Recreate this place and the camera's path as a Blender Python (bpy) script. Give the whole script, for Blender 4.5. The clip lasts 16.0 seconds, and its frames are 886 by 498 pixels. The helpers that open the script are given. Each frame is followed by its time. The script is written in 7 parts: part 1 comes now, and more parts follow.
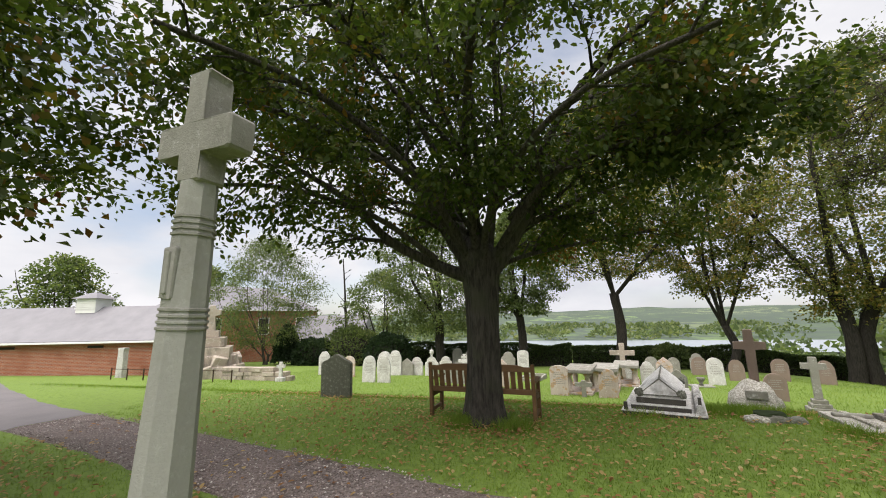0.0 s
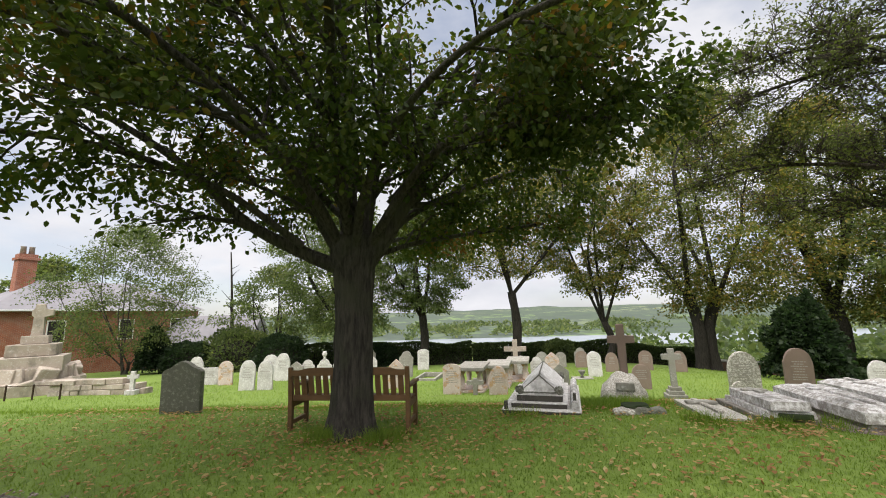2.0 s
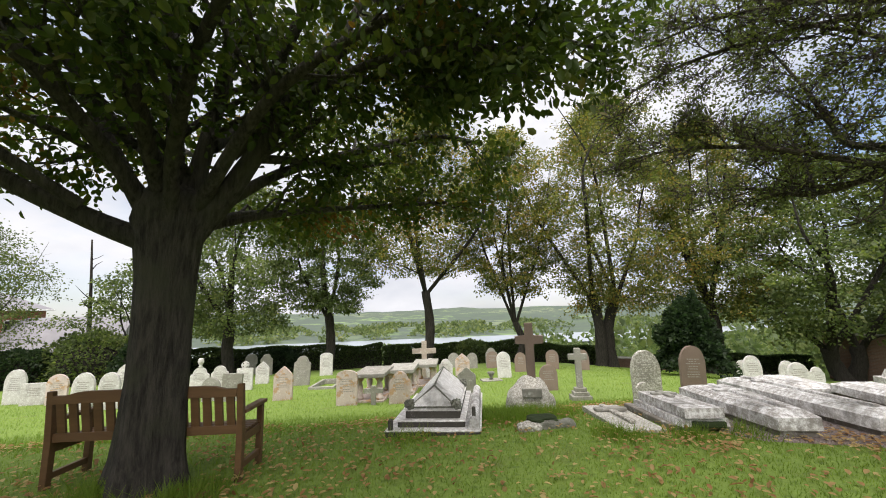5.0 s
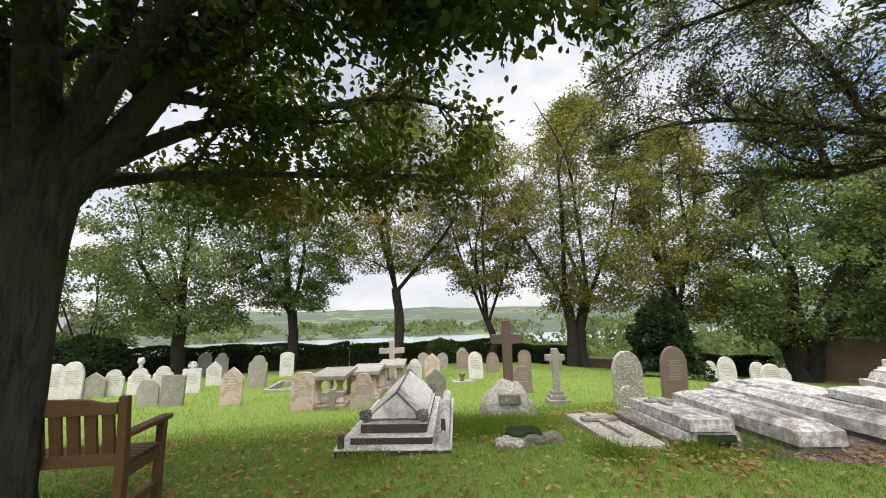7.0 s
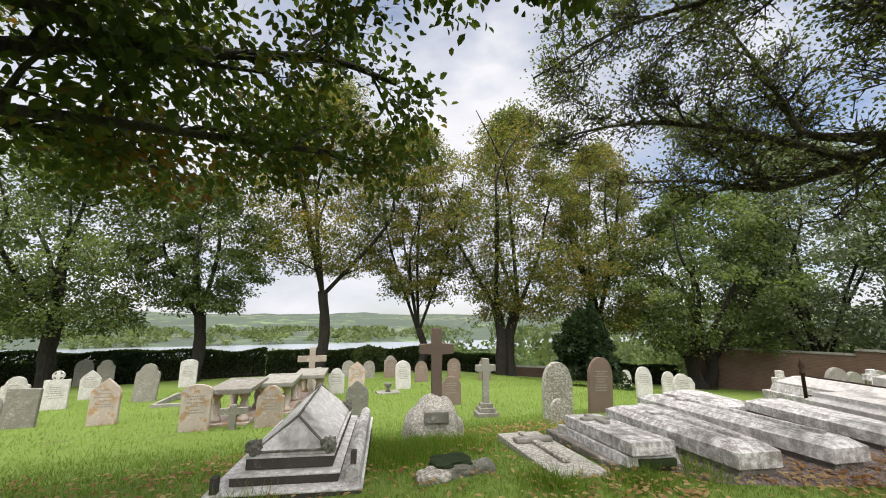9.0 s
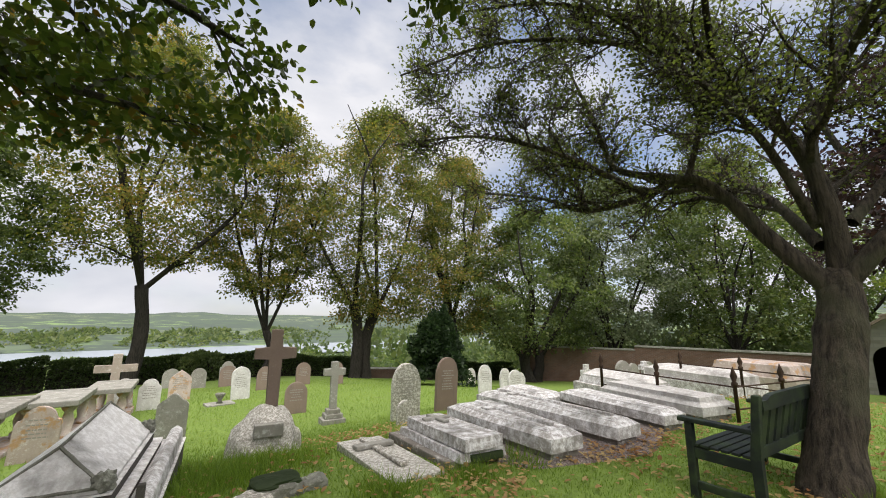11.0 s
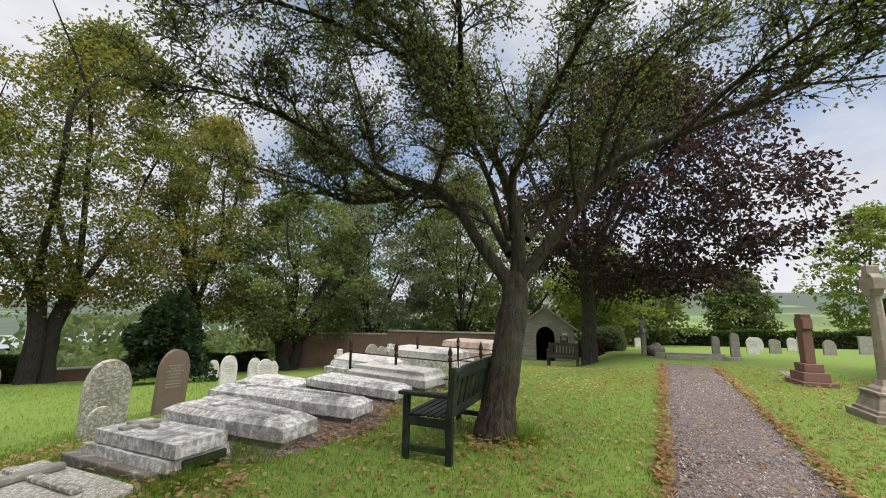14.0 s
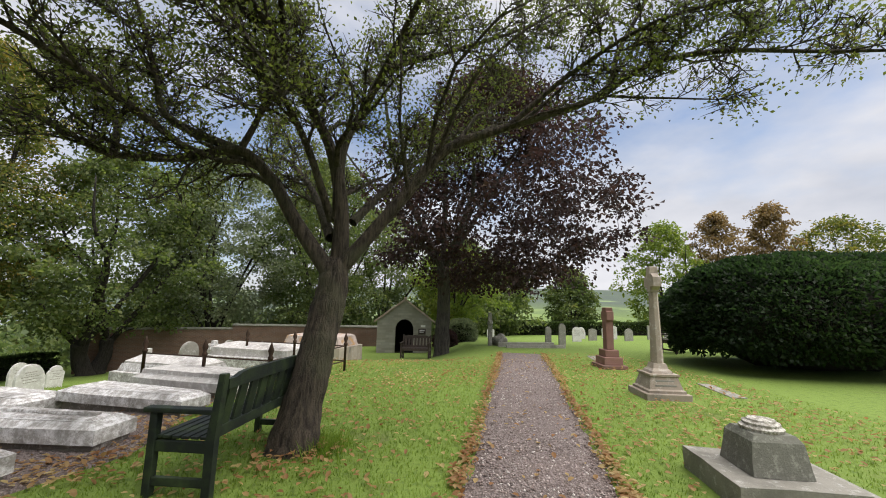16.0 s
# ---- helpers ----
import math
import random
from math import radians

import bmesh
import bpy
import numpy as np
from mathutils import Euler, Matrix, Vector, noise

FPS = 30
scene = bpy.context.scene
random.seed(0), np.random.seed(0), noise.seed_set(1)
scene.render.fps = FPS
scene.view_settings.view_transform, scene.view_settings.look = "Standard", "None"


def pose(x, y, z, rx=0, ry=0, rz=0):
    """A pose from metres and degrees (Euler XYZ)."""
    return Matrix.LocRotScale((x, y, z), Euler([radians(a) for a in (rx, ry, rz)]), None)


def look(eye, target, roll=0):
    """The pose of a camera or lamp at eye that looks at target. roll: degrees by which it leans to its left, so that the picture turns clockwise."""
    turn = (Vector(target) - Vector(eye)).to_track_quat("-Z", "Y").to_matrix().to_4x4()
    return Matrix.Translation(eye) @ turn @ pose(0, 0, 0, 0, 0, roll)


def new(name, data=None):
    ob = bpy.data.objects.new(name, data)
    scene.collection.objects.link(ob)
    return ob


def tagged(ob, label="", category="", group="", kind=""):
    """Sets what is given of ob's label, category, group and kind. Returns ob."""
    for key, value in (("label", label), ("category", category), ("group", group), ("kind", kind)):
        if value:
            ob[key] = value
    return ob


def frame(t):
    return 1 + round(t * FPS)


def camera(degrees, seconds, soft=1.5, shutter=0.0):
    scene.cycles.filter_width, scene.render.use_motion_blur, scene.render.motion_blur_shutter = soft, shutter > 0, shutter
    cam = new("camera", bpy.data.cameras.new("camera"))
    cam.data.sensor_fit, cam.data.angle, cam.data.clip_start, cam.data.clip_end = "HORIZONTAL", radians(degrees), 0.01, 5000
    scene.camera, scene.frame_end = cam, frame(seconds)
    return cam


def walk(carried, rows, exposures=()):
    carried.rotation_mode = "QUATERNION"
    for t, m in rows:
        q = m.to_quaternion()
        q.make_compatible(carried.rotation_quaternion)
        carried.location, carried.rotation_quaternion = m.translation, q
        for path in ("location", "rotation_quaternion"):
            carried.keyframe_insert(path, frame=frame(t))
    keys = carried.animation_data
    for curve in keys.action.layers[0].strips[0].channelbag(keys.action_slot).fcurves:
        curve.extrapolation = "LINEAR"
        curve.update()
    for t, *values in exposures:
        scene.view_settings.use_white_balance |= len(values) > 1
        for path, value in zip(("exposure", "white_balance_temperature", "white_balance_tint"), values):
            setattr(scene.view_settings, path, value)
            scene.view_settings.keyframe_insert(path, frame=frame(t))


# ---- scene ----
LENS = 98.0
ROWS = [
    (0, (3.732, 2.293, 1.677), (3.181, 4.183, 2.031), -1.2),
    (0.5, (3.787, 2.492, 1.666), (3.405, 4.426, 2.003), -1.2),
    (1, (3.957, 2.722, 1.643), (3.695, 4.676, 1.979), -1.3),
    (1.5, (4.066, 2.911, 1.611), (3.891, 4.874, 1.948), -1.4),
    (2, (4.137, 3.172, 1.613), (4.033, 5.14, 1.953), -1.7),
    (2.5, (4.286, 3.421, 1.599), (4.234, 5.389, 1.954), -1.9),
    (3, (4.368, 3.682, 1.589), (4.409, 5.652, 1.934), -2.0),
    (3.5, (4.389, 3.917, 1.613), (4.518, 5.884, 1.948), -2.0),
    (4, (4.526, 4.148, 1.588), (4.727, 6.108, 1.934), -1.9),
    (6.5, (4.792, 5.222, 1.482), (5.195, 7.156, 1.795), -1.5),
    (7, (4.891, 5.476, 1.461), (5.33, 7.399, 1.788), -1.2),
    (7.5, (5.001, 5.726, 1.439), (5.488, 7.637, 1.77), -0.8),
    (8, (5.031, 5.945, 1.453), (5.618, 7.827, 1.788), -0.6),
    (8.5, (5.091, 6.072, 1.454), (5.751, 7.928, 1.801), -0.2),
    (11, (5.386, 6.255, 1.446), (6.721, 7.697, 1.815), 0.4),
    (11.5, (5.406, 6.237, 1.446), (6.875, 7.543, 1.815), 0.5),
    (12, (5.434, 6.228, 1.445), (7.018, 7.393, 1.813), 0.5),
    (12.5, (5.436, 6.219, 1.451), (7.127, 7.225, 1.809), 0.8),
    (13, (5.436, 6.2, 1.457), (7.218, 7.042, 1.801), 0.7),
    (13.5, (5.449, 6.156, 1.463), (7.307, 6.819, 1.79), 0.7),
    (14, (5.493, 6.097, 1.452), (7.411, 6.57, 1.766), 0.8),
    (14.5, (5.592, 5.959, 1.464), (7.546, 6.255, 1.771), 0.9),
    (15, (5.74, 5.775, 1.451), (7.714, 5.881, 1.752), 1.0),
    (15.5, (5.946, 5.652, 1.449), (7.923, 5.609, 1.744), 1.4),
    (16, (6.123, 5.513, 1.452), (8.096, 5.349, 1.74), 1.2),
]
cam = camera(LENS, 16.0, soft=1.0)
walk(cam, [(t, look(e, a, r)) for t, e, a, r in ROWS], [(0.0, 0.83, 6550, 12), (7.0, 0.99, 6550, 12), (11.0, 0.8, 6500, 12), (16.0, 0.72, 6450, 12)])

# ---------------------------------------------------------------- light
wd = bpy.data.worlds.new("sky")
scene.world = wd
wd.use_nodes = True
nt = wd.node_tree
nt.nodes.clear()
SUN_EL, SUN_AZ = radians(68), radians(203)
sky = nt.nodes.new("ShaderNodeTexSky")
sky.sky_type, sky.sun_disc = "NISHITA", False
sky.sun_elevation, sky.sun_rotation = SUN_EL, SUN_AZ
tc = nt.nodes.new("ShaderNodeTexCoord")
mp = nt.nodes.new("ShaderNodeMapping")
mp.inputs["Scale"].default_value = (1.0, 1.0, 2.2)
nz = nt.nodes.new("ShaderNodeTexNoise")
nz.inputs["Scale"].default_value, nz.inputs["Detail"].default_value, nz.inputs["Roughness"].default_value = 1.6, 7.0, 0.55
rp = nt.nodes.new("ShaderNodeValToRGB")
rp.color_ramp.elements[0].position, rp.color_ramp.elements[1].position = 0.3, 0.55
nz2 = nt.nodes.new("ShaderNodeTexNoise")
nz2.inputs["Scale"].default_value, nz2.inputs["Detail"].default_value = 3.0, 6.0
rp2 = nt.nodes.new("ShaderNodeValToRGB")
rp2.color_ramp.elements[0].position, rp2.color_ramp.elements[1].position = 0.3, 0.7
rp2.color_ramp.elements[0].color, rp2.color_ramp.elements[1].color = (0.62, 0.66, 0.74, 1), (1.0, 1.0, 1.02, 1)
bg1, bg2 = nt.nodes.new("ShaderNodeBackground"), nt.nodes.new("ShaderNodeBackground")
bg1.inputs["Strength"].default_value, bg2.inputs["Strength"].default_value = 0.095, 0.55
mx, wo = nt.nodes.new("ShaderNodeMixShader"), nt.nodes.new("ShaderNodeOutputWorld")
for a, b in ((tc.outputs["Generated"], mp.inputs[0]), (mp.outputs[0], nz.inputs[0]), (mp.outputs[0], nz2.inputs[0]), (nz.outputs[0], rp.inputs[0]),
             (nz2.outputs[0], rp2.inputs[0]), (sky.outputs[0], bg1.inputs[0]), (rp2.outputs[0], bg2.inputs[0]),
             (rp.outputs[0], mx.inputs[0]), (bg1.outputs[0], mx.inputs[1]), (bg2.outputs[0], mx.inputs[2]), (mx.outputs[0], wo.inputs[0])):
    nt.links.new(a, b)
sun = new("sun", bpy.data.lights.new("sun", "SUN"))
sun.data.energy, sun.data.angle, sun.data.color = 3.8, radians(85), (1.0, 0.96, 0.9)
sun.matrix_world = look((0, 0, 30), (30 * -math.sin(SUN_AZ) * math.cos(SUN_EL), 30 * -math.cos(SUN_AZ) * math.cos(SUN_EL), 30 - 30 * math.sin(SUN_EL)))


# ---------------------------------------------------------------- materials
def ramp_set(r, stops):
    els = r.color_ramp.elements
    while len(els) < len(stops):
        els.new(0.5)
    for e, (p, c) in zip(els, stops):
        e.position, e.color = p, (*c, 1)


class Mat:
    """A small builder for node materials in object or world space."""

    def __init__(self, name, space="Object"):
        self.m = bpy.data.materials.new(name)
        self.m.use_nodes = True
        self.t = self.m.node_tree
        self.p = self.t.nodes["Principled BSDF"]
        self.out = self.t.nodes["Material Output"]
        if space == "World":
            self.co = self.t.nodes.new("ShaderNodeNewGeometry").outputs["Position"]
        else:
            self.co = self.t.nodes.new("ShaderNodeTexCoord").outputs["Object"]

    def link(self, a, b):
        self.t.links.new(a, b)

    def noise(self, scale, detail=4, rough=0.55, stretch=None):
        n = self.t.nodes.new("ShaderNodeTexNoise")
        n.inputs["Scale"].default_value, n.inputs["Detail"].default_value, n.inputs["Roughness"].default_value = scale, detail, rough
        co = self.co
        if stretch:
            mm = self.t.nodes.new("ShaderNodeMapping")
            mm.inputs["Scale"].default_value = stretch
            self.link(co, mm.inputs[0])
            co = mm.outputs[0]
        self.link(co, n.inputs["Vector"])
        return n.outputs[0]

    def voronoi(self, scale, feature="F1", out="Distance"):
        n = self.t.nodes.new("ShaderNodeTexVoronoi")
        n.feature = feature
        n.inputs["Scale"].default_value = scale
        self.link(self.co, n.inputs["Vector"])
        return n.outputs[out]

    def ramp(self, val, stops):
        r = self.t.nodes.new("ShaderNodeValToRGB")
        ramp_set(r, stops)
        self.link(val, r.inputs[0])
        return r.outputs[0]

    def mix(self, fac, a, b, mode="MIX"):
        n = self.t.nodes.new("ShaderNodeMix")
        n.data_type, n.blend_type = "RGBA", mode
        for s, v in ((n.inputs[0], fac), (n.inputs[6], a), (n.inputs[7], b)):
            if isinstance(v, (int, float)):
                s.default_value = v
            elif isinstance(v, tuple):
                s.default_value = (*v, 1)
            else:
                self.link(v, s)
        return n.outputs[2]

    def island(self):
        return self.t.nodes.new("ShaderNodeNewGeometry").outputs["Random Per Island"]

    def objrandom(self):
        return self.t.nodes.new("ShaderNodeObjectInfo").outputs["Random"]

    def done(self, color, rough=0.8, bump=None, strength=0.3, dist=0.02, metal=0.0, spec=0.3):
        if isinstance(color, tuple):
            self.p.inputs["Base Color"].default_value = (*color, 1)
        else:
            self.link(color, self.p.inputs["Base Color"])
        self.p.inputs["Roughness"].default_value, self.p.inputs["Metallic"].default_value = rough, metal
        self.p.inputs["Specular IOR Level"].default_value = spec
        if bump is not None:
            b = self.t.nodes.new("ShaderNodeBump")
            b.inputs["Strength"].default_value, b.inputs["Distance"].default_value = strength, dist
            self.link(bump, b.inputs["Height"])
            self.link(b.outputs[0], self.p.inputs["Normal"])
        return self.m


def stone_mat(name, dark, light, lichen, amount=0.55, orange=0.0, spots=6.0, soil=0.75):
    k = Mat(name)
    base = k.mix(k.noise(3.0, 6), dark, light)
    base = k.mix(k.ramp(k.noise(45, 3), [(0.35, (0, 0, 0)), (0.75, (0.5, 0.5, 0.5))]), base, light)
    rnd = k.mix(k.objrandom(), (0.78, 0.76, 0.74), (1.0, 1.0, 1.0))
    base = k.mix(1.0, base, rnd, "MULTIPLY")
    patch = k.ramp(k.noise(spots * 1.6, 9, 0.78), [(amount - 0.07, (0, 0, 0)), (amount + 0.07, (0.9, 0.9, 0.9))])
    base = k.mix(patch, base, lichen)
    dirt = k.ramp(k.noise(2.3, 5, 0.6, (1, 1, 0.5)), [(0.5, (0, 0, 0)), (0.75, (soil, soil, soil))])
    base = k.mix(dirt, base, (0.09, 0.085, 0.07))
    if orange:
        op = k.ramp(k.noise(4.2, 5, 0.6), [(0.6 - orange, (0, 0, 0)), (0.66 - orange, (0.8, 0.8, 0.8))])
        base = k.mix(op, base, (0.42, 0.24, 0.1))
    return k.done(base, 0.9, k.noise(60, 5, 0.7), 0.5, 0.012)


M_WHITE = stone_mat("white_stone", (0.42, 0.4, 0.375), (0.6, 0.585, 0.57), (0.68, 0.675, 0.66), 0.56, 0.0, 9.0)
M_PINK = stone_mat("pinkish_stone", (0.42, 0.33, 0.29), (0.62, 0.53, 0.48), (0.68, 0.64, 0.6), 0.6, 0.06)
M_BROWN = stone_mat("brown_sandstone", (0.17, 0.125, 0.1), (0.27, 0.205, 0.17), (0.4, 0.36, 0.31), 0.68)
M_GREY = stone_mat("grey_limestone", (0.2, 0.19, 0.165), (0.34, 0.33, 0.29), (0.5, 0.5, 0.46), 0.6)
M_DARK = stone_mat("dark_mossy_stone", (0.12, 0.12, 0.1), (0.21, 0.21, 0.175), (0.33, 0.34, 0.28), 0.58, 0.0, 9.0)
M_SPECK = stone_mat("lichen_speckled_stone", (0.22, 0.205, 0.175), (0.36, 0.34, 0.29), (0.7, 0.68, 0.62), 0.53, 0.0, 16.0, 0.6)
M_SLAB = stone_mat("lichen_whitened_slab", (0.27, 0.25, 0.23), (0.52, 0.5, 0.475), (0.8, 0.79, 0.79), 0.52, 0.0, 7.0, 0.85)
# tomb bases take a darker, browner stone than the lids
M_SLABSIDE = stone_mat("darker_slab_side", (0.13, 0.115, 0.1), (0.26, 0.24, 0.21), (0.5, 0.48, 0.45), 0.6, 0.0, 5.0, 0.8)
M_HIP = stone_mat("black_and_white_stone", (0.52, 0.505, 0.485), (0.7, 0.68, 0.66), (0.82, 0.81, 0.8), 0.52, 0.0, 9.0, 0.8)
# step stone for the risers: the shade on their faces is put into the colour
M_STEP = stone_mat("shade_dark_step_stone", (0.04, 0.036, 0.03), (0.085, 0.078, 0.068), (0.4, 0.38, 0.35), 0.66, 0.0, 7.0)
M_RED = stone_mat("red_granite", (0.2, 0.105, 0.085), (0.29, 0.17, 0.14), (0.34, 0.24, 0.2), 0.72)
M_MEM = stone_mat("memorial_stone", (0.25, 0.245, 0.22), (0.33, 0.325, 0.3), (0.38, 0.375, 0.35), 0.62, 0.0, 14.0)
M_SAND = stone_mat("sandstone_blocks", (0.32, 0.265, 0.21), (0.46, 0.4, 0.34), (0.56, 0.52, 0.47), 0.6)


def bark_mat(name, dark, light, moss=None):
    k = Mat(name, "World")
    ridges = k.noise(22, 7, 0.7, (1, 1, 0.14))
    c = k.mix(k.ramp(ridges, [(0.36, (0, 0, 0)), (0.62, (1, 1, 1))]), dark, light)
    if moss:
        c = k.mix(k.ramp(k.noise(2.6, 5), [(0.48, (0, 0, 0)), (0.7, (0.8, 0.8, 0.8))]), c, moss)
    return k.done(c, 0.92, k.mix(0.35, ridges, k.noise(60, 5, 0.75, (1, 1, 0.4))), 1.0, 0.11)


M_BARK = bark_mat("grey_bark", (0.024, 0.021, 0.018), (0.095, 0.083, 0.07), (0.075, 0.075, 0.05))
M_BARK2 = bark_mat("crab_bark", (0.02, 0.016, 0.012), (0.105, 0.084, 0.062), (0.1, 0.1, 0.06))
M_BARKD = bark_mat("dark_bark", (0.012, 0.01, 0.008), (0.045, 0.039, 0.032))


def leaf_mat(name, stops, through_col, patch=0.35):
    k = Mat(name, "World")
    rnd = k.island()
    n = k.noise(patch, 3)
    add = k.t.nodes.new("ShaderNodeMath")
    add.operation = "MULTIPLY_ADD"
    k.link(rnd, add.inputs[0])
    add.inputs[1].default_value = 0.55
    sub = k.t.nodes.new("ShaderNodeMath")
    sub.operation = "MULTIPLY_ADD"
    k.link(n, sub.inputs[0])
    sub.inputs[1].default_value, sub.inputs[2].default_value = 1.1, -0.32
    k.link(sub.outputs[0], add.inputs[2])
    c = k.ramp(add.outputs[0], stops)
    k.done(c, 0.55, spec=0.25)
    tr = k.t.nodes.new("ShaderNodeBsdfTranslucent")
    k.link(k.mix(1.0, c, through_col, "MULTIPLY"), tr.inputs[0])
    ms = k.t.nodes.new("ShaderNodeMixShader")
    ms.inputs[0].default_value = 0.5
    k.link(k.p.outputs[0], ms.inputs[1])
    k.link(tr.outputs[0], ms.inputs[2])
    k.link(ms.outputs[0], k.out.inputs[0])
    return k.m


L_MAIN = leaf_mat("broad_green_leaf", [(0.0, (0.028, 0.046, 0.012)), (0.45, (0.054, 0.082, 0.02)), (0.78, (0.09, 0.102, 0.025)), (0.86, (0.16, 0.09, 0.026)), (1.0, (0.15, 0.06, 0.022))], (1.25, 1.35, 0.6))
L_LIME = leaf_mat("autumn_leaf", [(0.0, (0.055, 0.075, 0.026)), (0.42, (0.105, 0.125, 0.038)), (0.66, (0.185, 0.175, 0.05)), (0.85, (0.3, 0.2, 0.052)), (1.0, (0.24, 0.115, 0.039))], (1.5, 1.6, 0.75))
L_GREEN = leaf_mat("mid_green_leaf", [(0.0, (0.050, 0.070, 0.029)), (0.5, (0.097, 0.125, 0.048)), (0.85, (0.165, 0.182, 0.066)), (1.0, (0.22, 0.185, 0.075))], (1.4, 1.6, 0.85))
L_CRAB = leaf_mat("crab_leaf", [(0.0, (0.055, 0.062, 0.028)), (0.5, (0.092, 0.108, 0.038)), (0.82, (0.15, 0.165, 0.055)), (1.0, (0.19, 0.105, 0.044))], (1.5, 1.7, 0.8))
L_COPPER = leaf_mat("copper_leaf", [(0.0, (0.024, 0.017, 0.018)), (0.5, (0.040, 0.027, 0.025)), (0.85, (0.062, 0.036, 0.029)), (1.0, (0.052, 0.052, 0.028))], (1.25, 1.05, 0.95))
L_BRIGHT = leaf_mat("yellow_green_leaf", [(0.0, (0.08, 0.12, 0.03)), (0.5, (0.15, 0.2, 0.045)), (1.0, (0.23, 0.25, 0.06))], (1.4, 1.5, 0.75))
L_YEW = leaf_mat("yew_leaf", [(0.0, (0.016, 0.028, 0.015)), (0.6, (0.031, 0.05, 0.023)), (1.0, (0.062, 0.084, 0.037))], (1.1, 1.4, 0.8))
L_HEDGE = leaf_mat("hedge_leaf", [(0.0, (0.03, 0.045, 0.02)), (0.6, (0.06, 0.085, 0.034)), (1.0, (0.12, 0.15, 0.055))], (1.3, 1.5, 0.8), 0.8)
L_BROWN = leaf_mat("russet_leaf", [(0.0, (0.13, 0.1, 0.055)), (0.5, (0.2, 0.15, 0.08)), (1.0, (0.26, 0.2, 0.1))], (1.4, 1.2, 0.8))
L_GREY = leaf_mat("grey_green_leaf", [(0.0, (0.090, 0.112, 0.068)), (0.5, (0.165, 0.195, 0.120)), (1.0, (0.255, 0.270, 0.165))], (1.3, 1.4, 1.0))


def ground_mat():
    k = Mat("grass_ground", "World")
    c = k.mix(k.noise(0.5, 5), (0.1, 0.155, 0.026), (0.165, 0.24, 0.04))
    c = k.mix(k.ramp(k.noise(26, 7, 0.8), [(0.35, (0, 0, 0)), (0.68, (1, 1, 1))]), c, (0.16, 0.235, 0.044))
    c = k.mix(k.ramp(k.noise(9, 6, 0.75), [(0.5, (0, 0, 0)), (0.66, (0.8, 0.8, 0.8))]), c, (0.075, 0.12, 0.022))
    bare = k.ramp(k.noise(1.1, 6, 0.65), [(0.6, (0, 0, 0)), (0.75, (0.6, 0.6, 0.6))])
    c = k.mix(bare, c, (0.1, 0.085, 0.04))
    # far fields, woods and pasture by distance along y, yellow cut to paint in haze
    sx = k.t.nodes.new("ShaderNodeSeparateXYZ")
    k.link(k.co, sx.inputs[0])
    mm = k.t.nodes.new("ShaderNodeMapping")
    mm.inputs["Scale"].default_value = (0.004, 0.0035, 0.0)
    k.link(k.co, mm.inputs[0])
    v = k.t.nodes.new("ShaderNodeTexVoronoi")
    v.inputs["Scale"].default_value = 1.0
    k.link(mm.outputs[0], v.inputs["Vector"])
    sep = k.t.nodes.new("ShaderNodeSeparateColor")
    k.link(v.outputs["Color"], sep.inputs[0])
    fields = k.ramp(sep.outputs[0], [(0.0, (0.07, 0.1, 0.06)), (0.35, (0.08, 0.11, 0.065)), (0.4, (0.16, 0.23, 0.09)), (0.7, (0.21, 0.24, 0.13)), (0.75, (0.09, 0.12, 0.07)), (1.0, (0.1, 0.13, 0.08))])
    fields = k.mix(k.ramp(k.noise(0.02, 6, 0.7), [(0.42, (0, 0, 0)), (0.5, (1, 1, 1))]), fields, (0.065, 0.085, 0.065))
    fac = k.t.nodes.new("ShaderNodeMapRange")
    fac.inputs["From Min"].default_value, fac.inputs["From Max"].default_value = 60, 150
    dist = k.t.nodes.new("ShaderNodeVectorMath")
    dist.operation = "LENGTH"
    k.link(k.co, dist.inputs[0])
    k.link(dist.outputs["Value"], fac.inputs[0])
    c = k.mix(fac.outputs[0], c, fields)
    return k.done(c, 0.95, k.noise(30, 5, 0.7), 0.6, 0.03)


M_GROUND = ground_mat()
kk = Mat("gravel", "World")
gc = kk.mix(kk.ramp(kk.voronoi(48, out="Color"), [(0.2, (0, 0, 0)), (0.8, (1, 1, 1))]), (0.075, 0.06, 0.055), (0.36, 0.31, 0.29))
gc = kk.mix(kk.noise(1.2, 5), gc, (0.2, 0.155, 0.14))
M_GRAVEL = kk.done(gc, 0.95, kk.voronoi(48), 1.0, 0.03)
kk = Mat("tarmac", "World")
M_TARMAC = kk.done(kk.mix(kk.noise(1.5, 6), (0.1, 0.095, 0.1), (0.2, 0.18, 0.18)), 0.9, kk.noise(90, 3), 0.3, 0.01)
kk = Mat("teak", "Object")
M_TEAK = kk.done(kk.mix(kk.noise(5, 6, 0.6, (0.4, 3, 3)), (0.07, 0.036, 0.017), (0.19, 0.105, 0.048)), 0.55, kk.noise(30, 4, 0.6, (0.3, 4, 4)), 0.25, 0.006)
kk = Mat("green_black_paint", "Object")
M_GREENP = kk.done(kk.mix(kk.ramp(kk.noise(4, 6, 0.65), [(0.45, (0, 0, 0)), (0.7, (1, 1, 1))]), (0.012, 0.016, 0.015), (0.04, 0.06, 0.025)), 0.5, kk.noise(25, 4, 0.6, (0.3, 4, 4)), 0.25, 0.006)
kk = Mat("dark_wood", "Object")
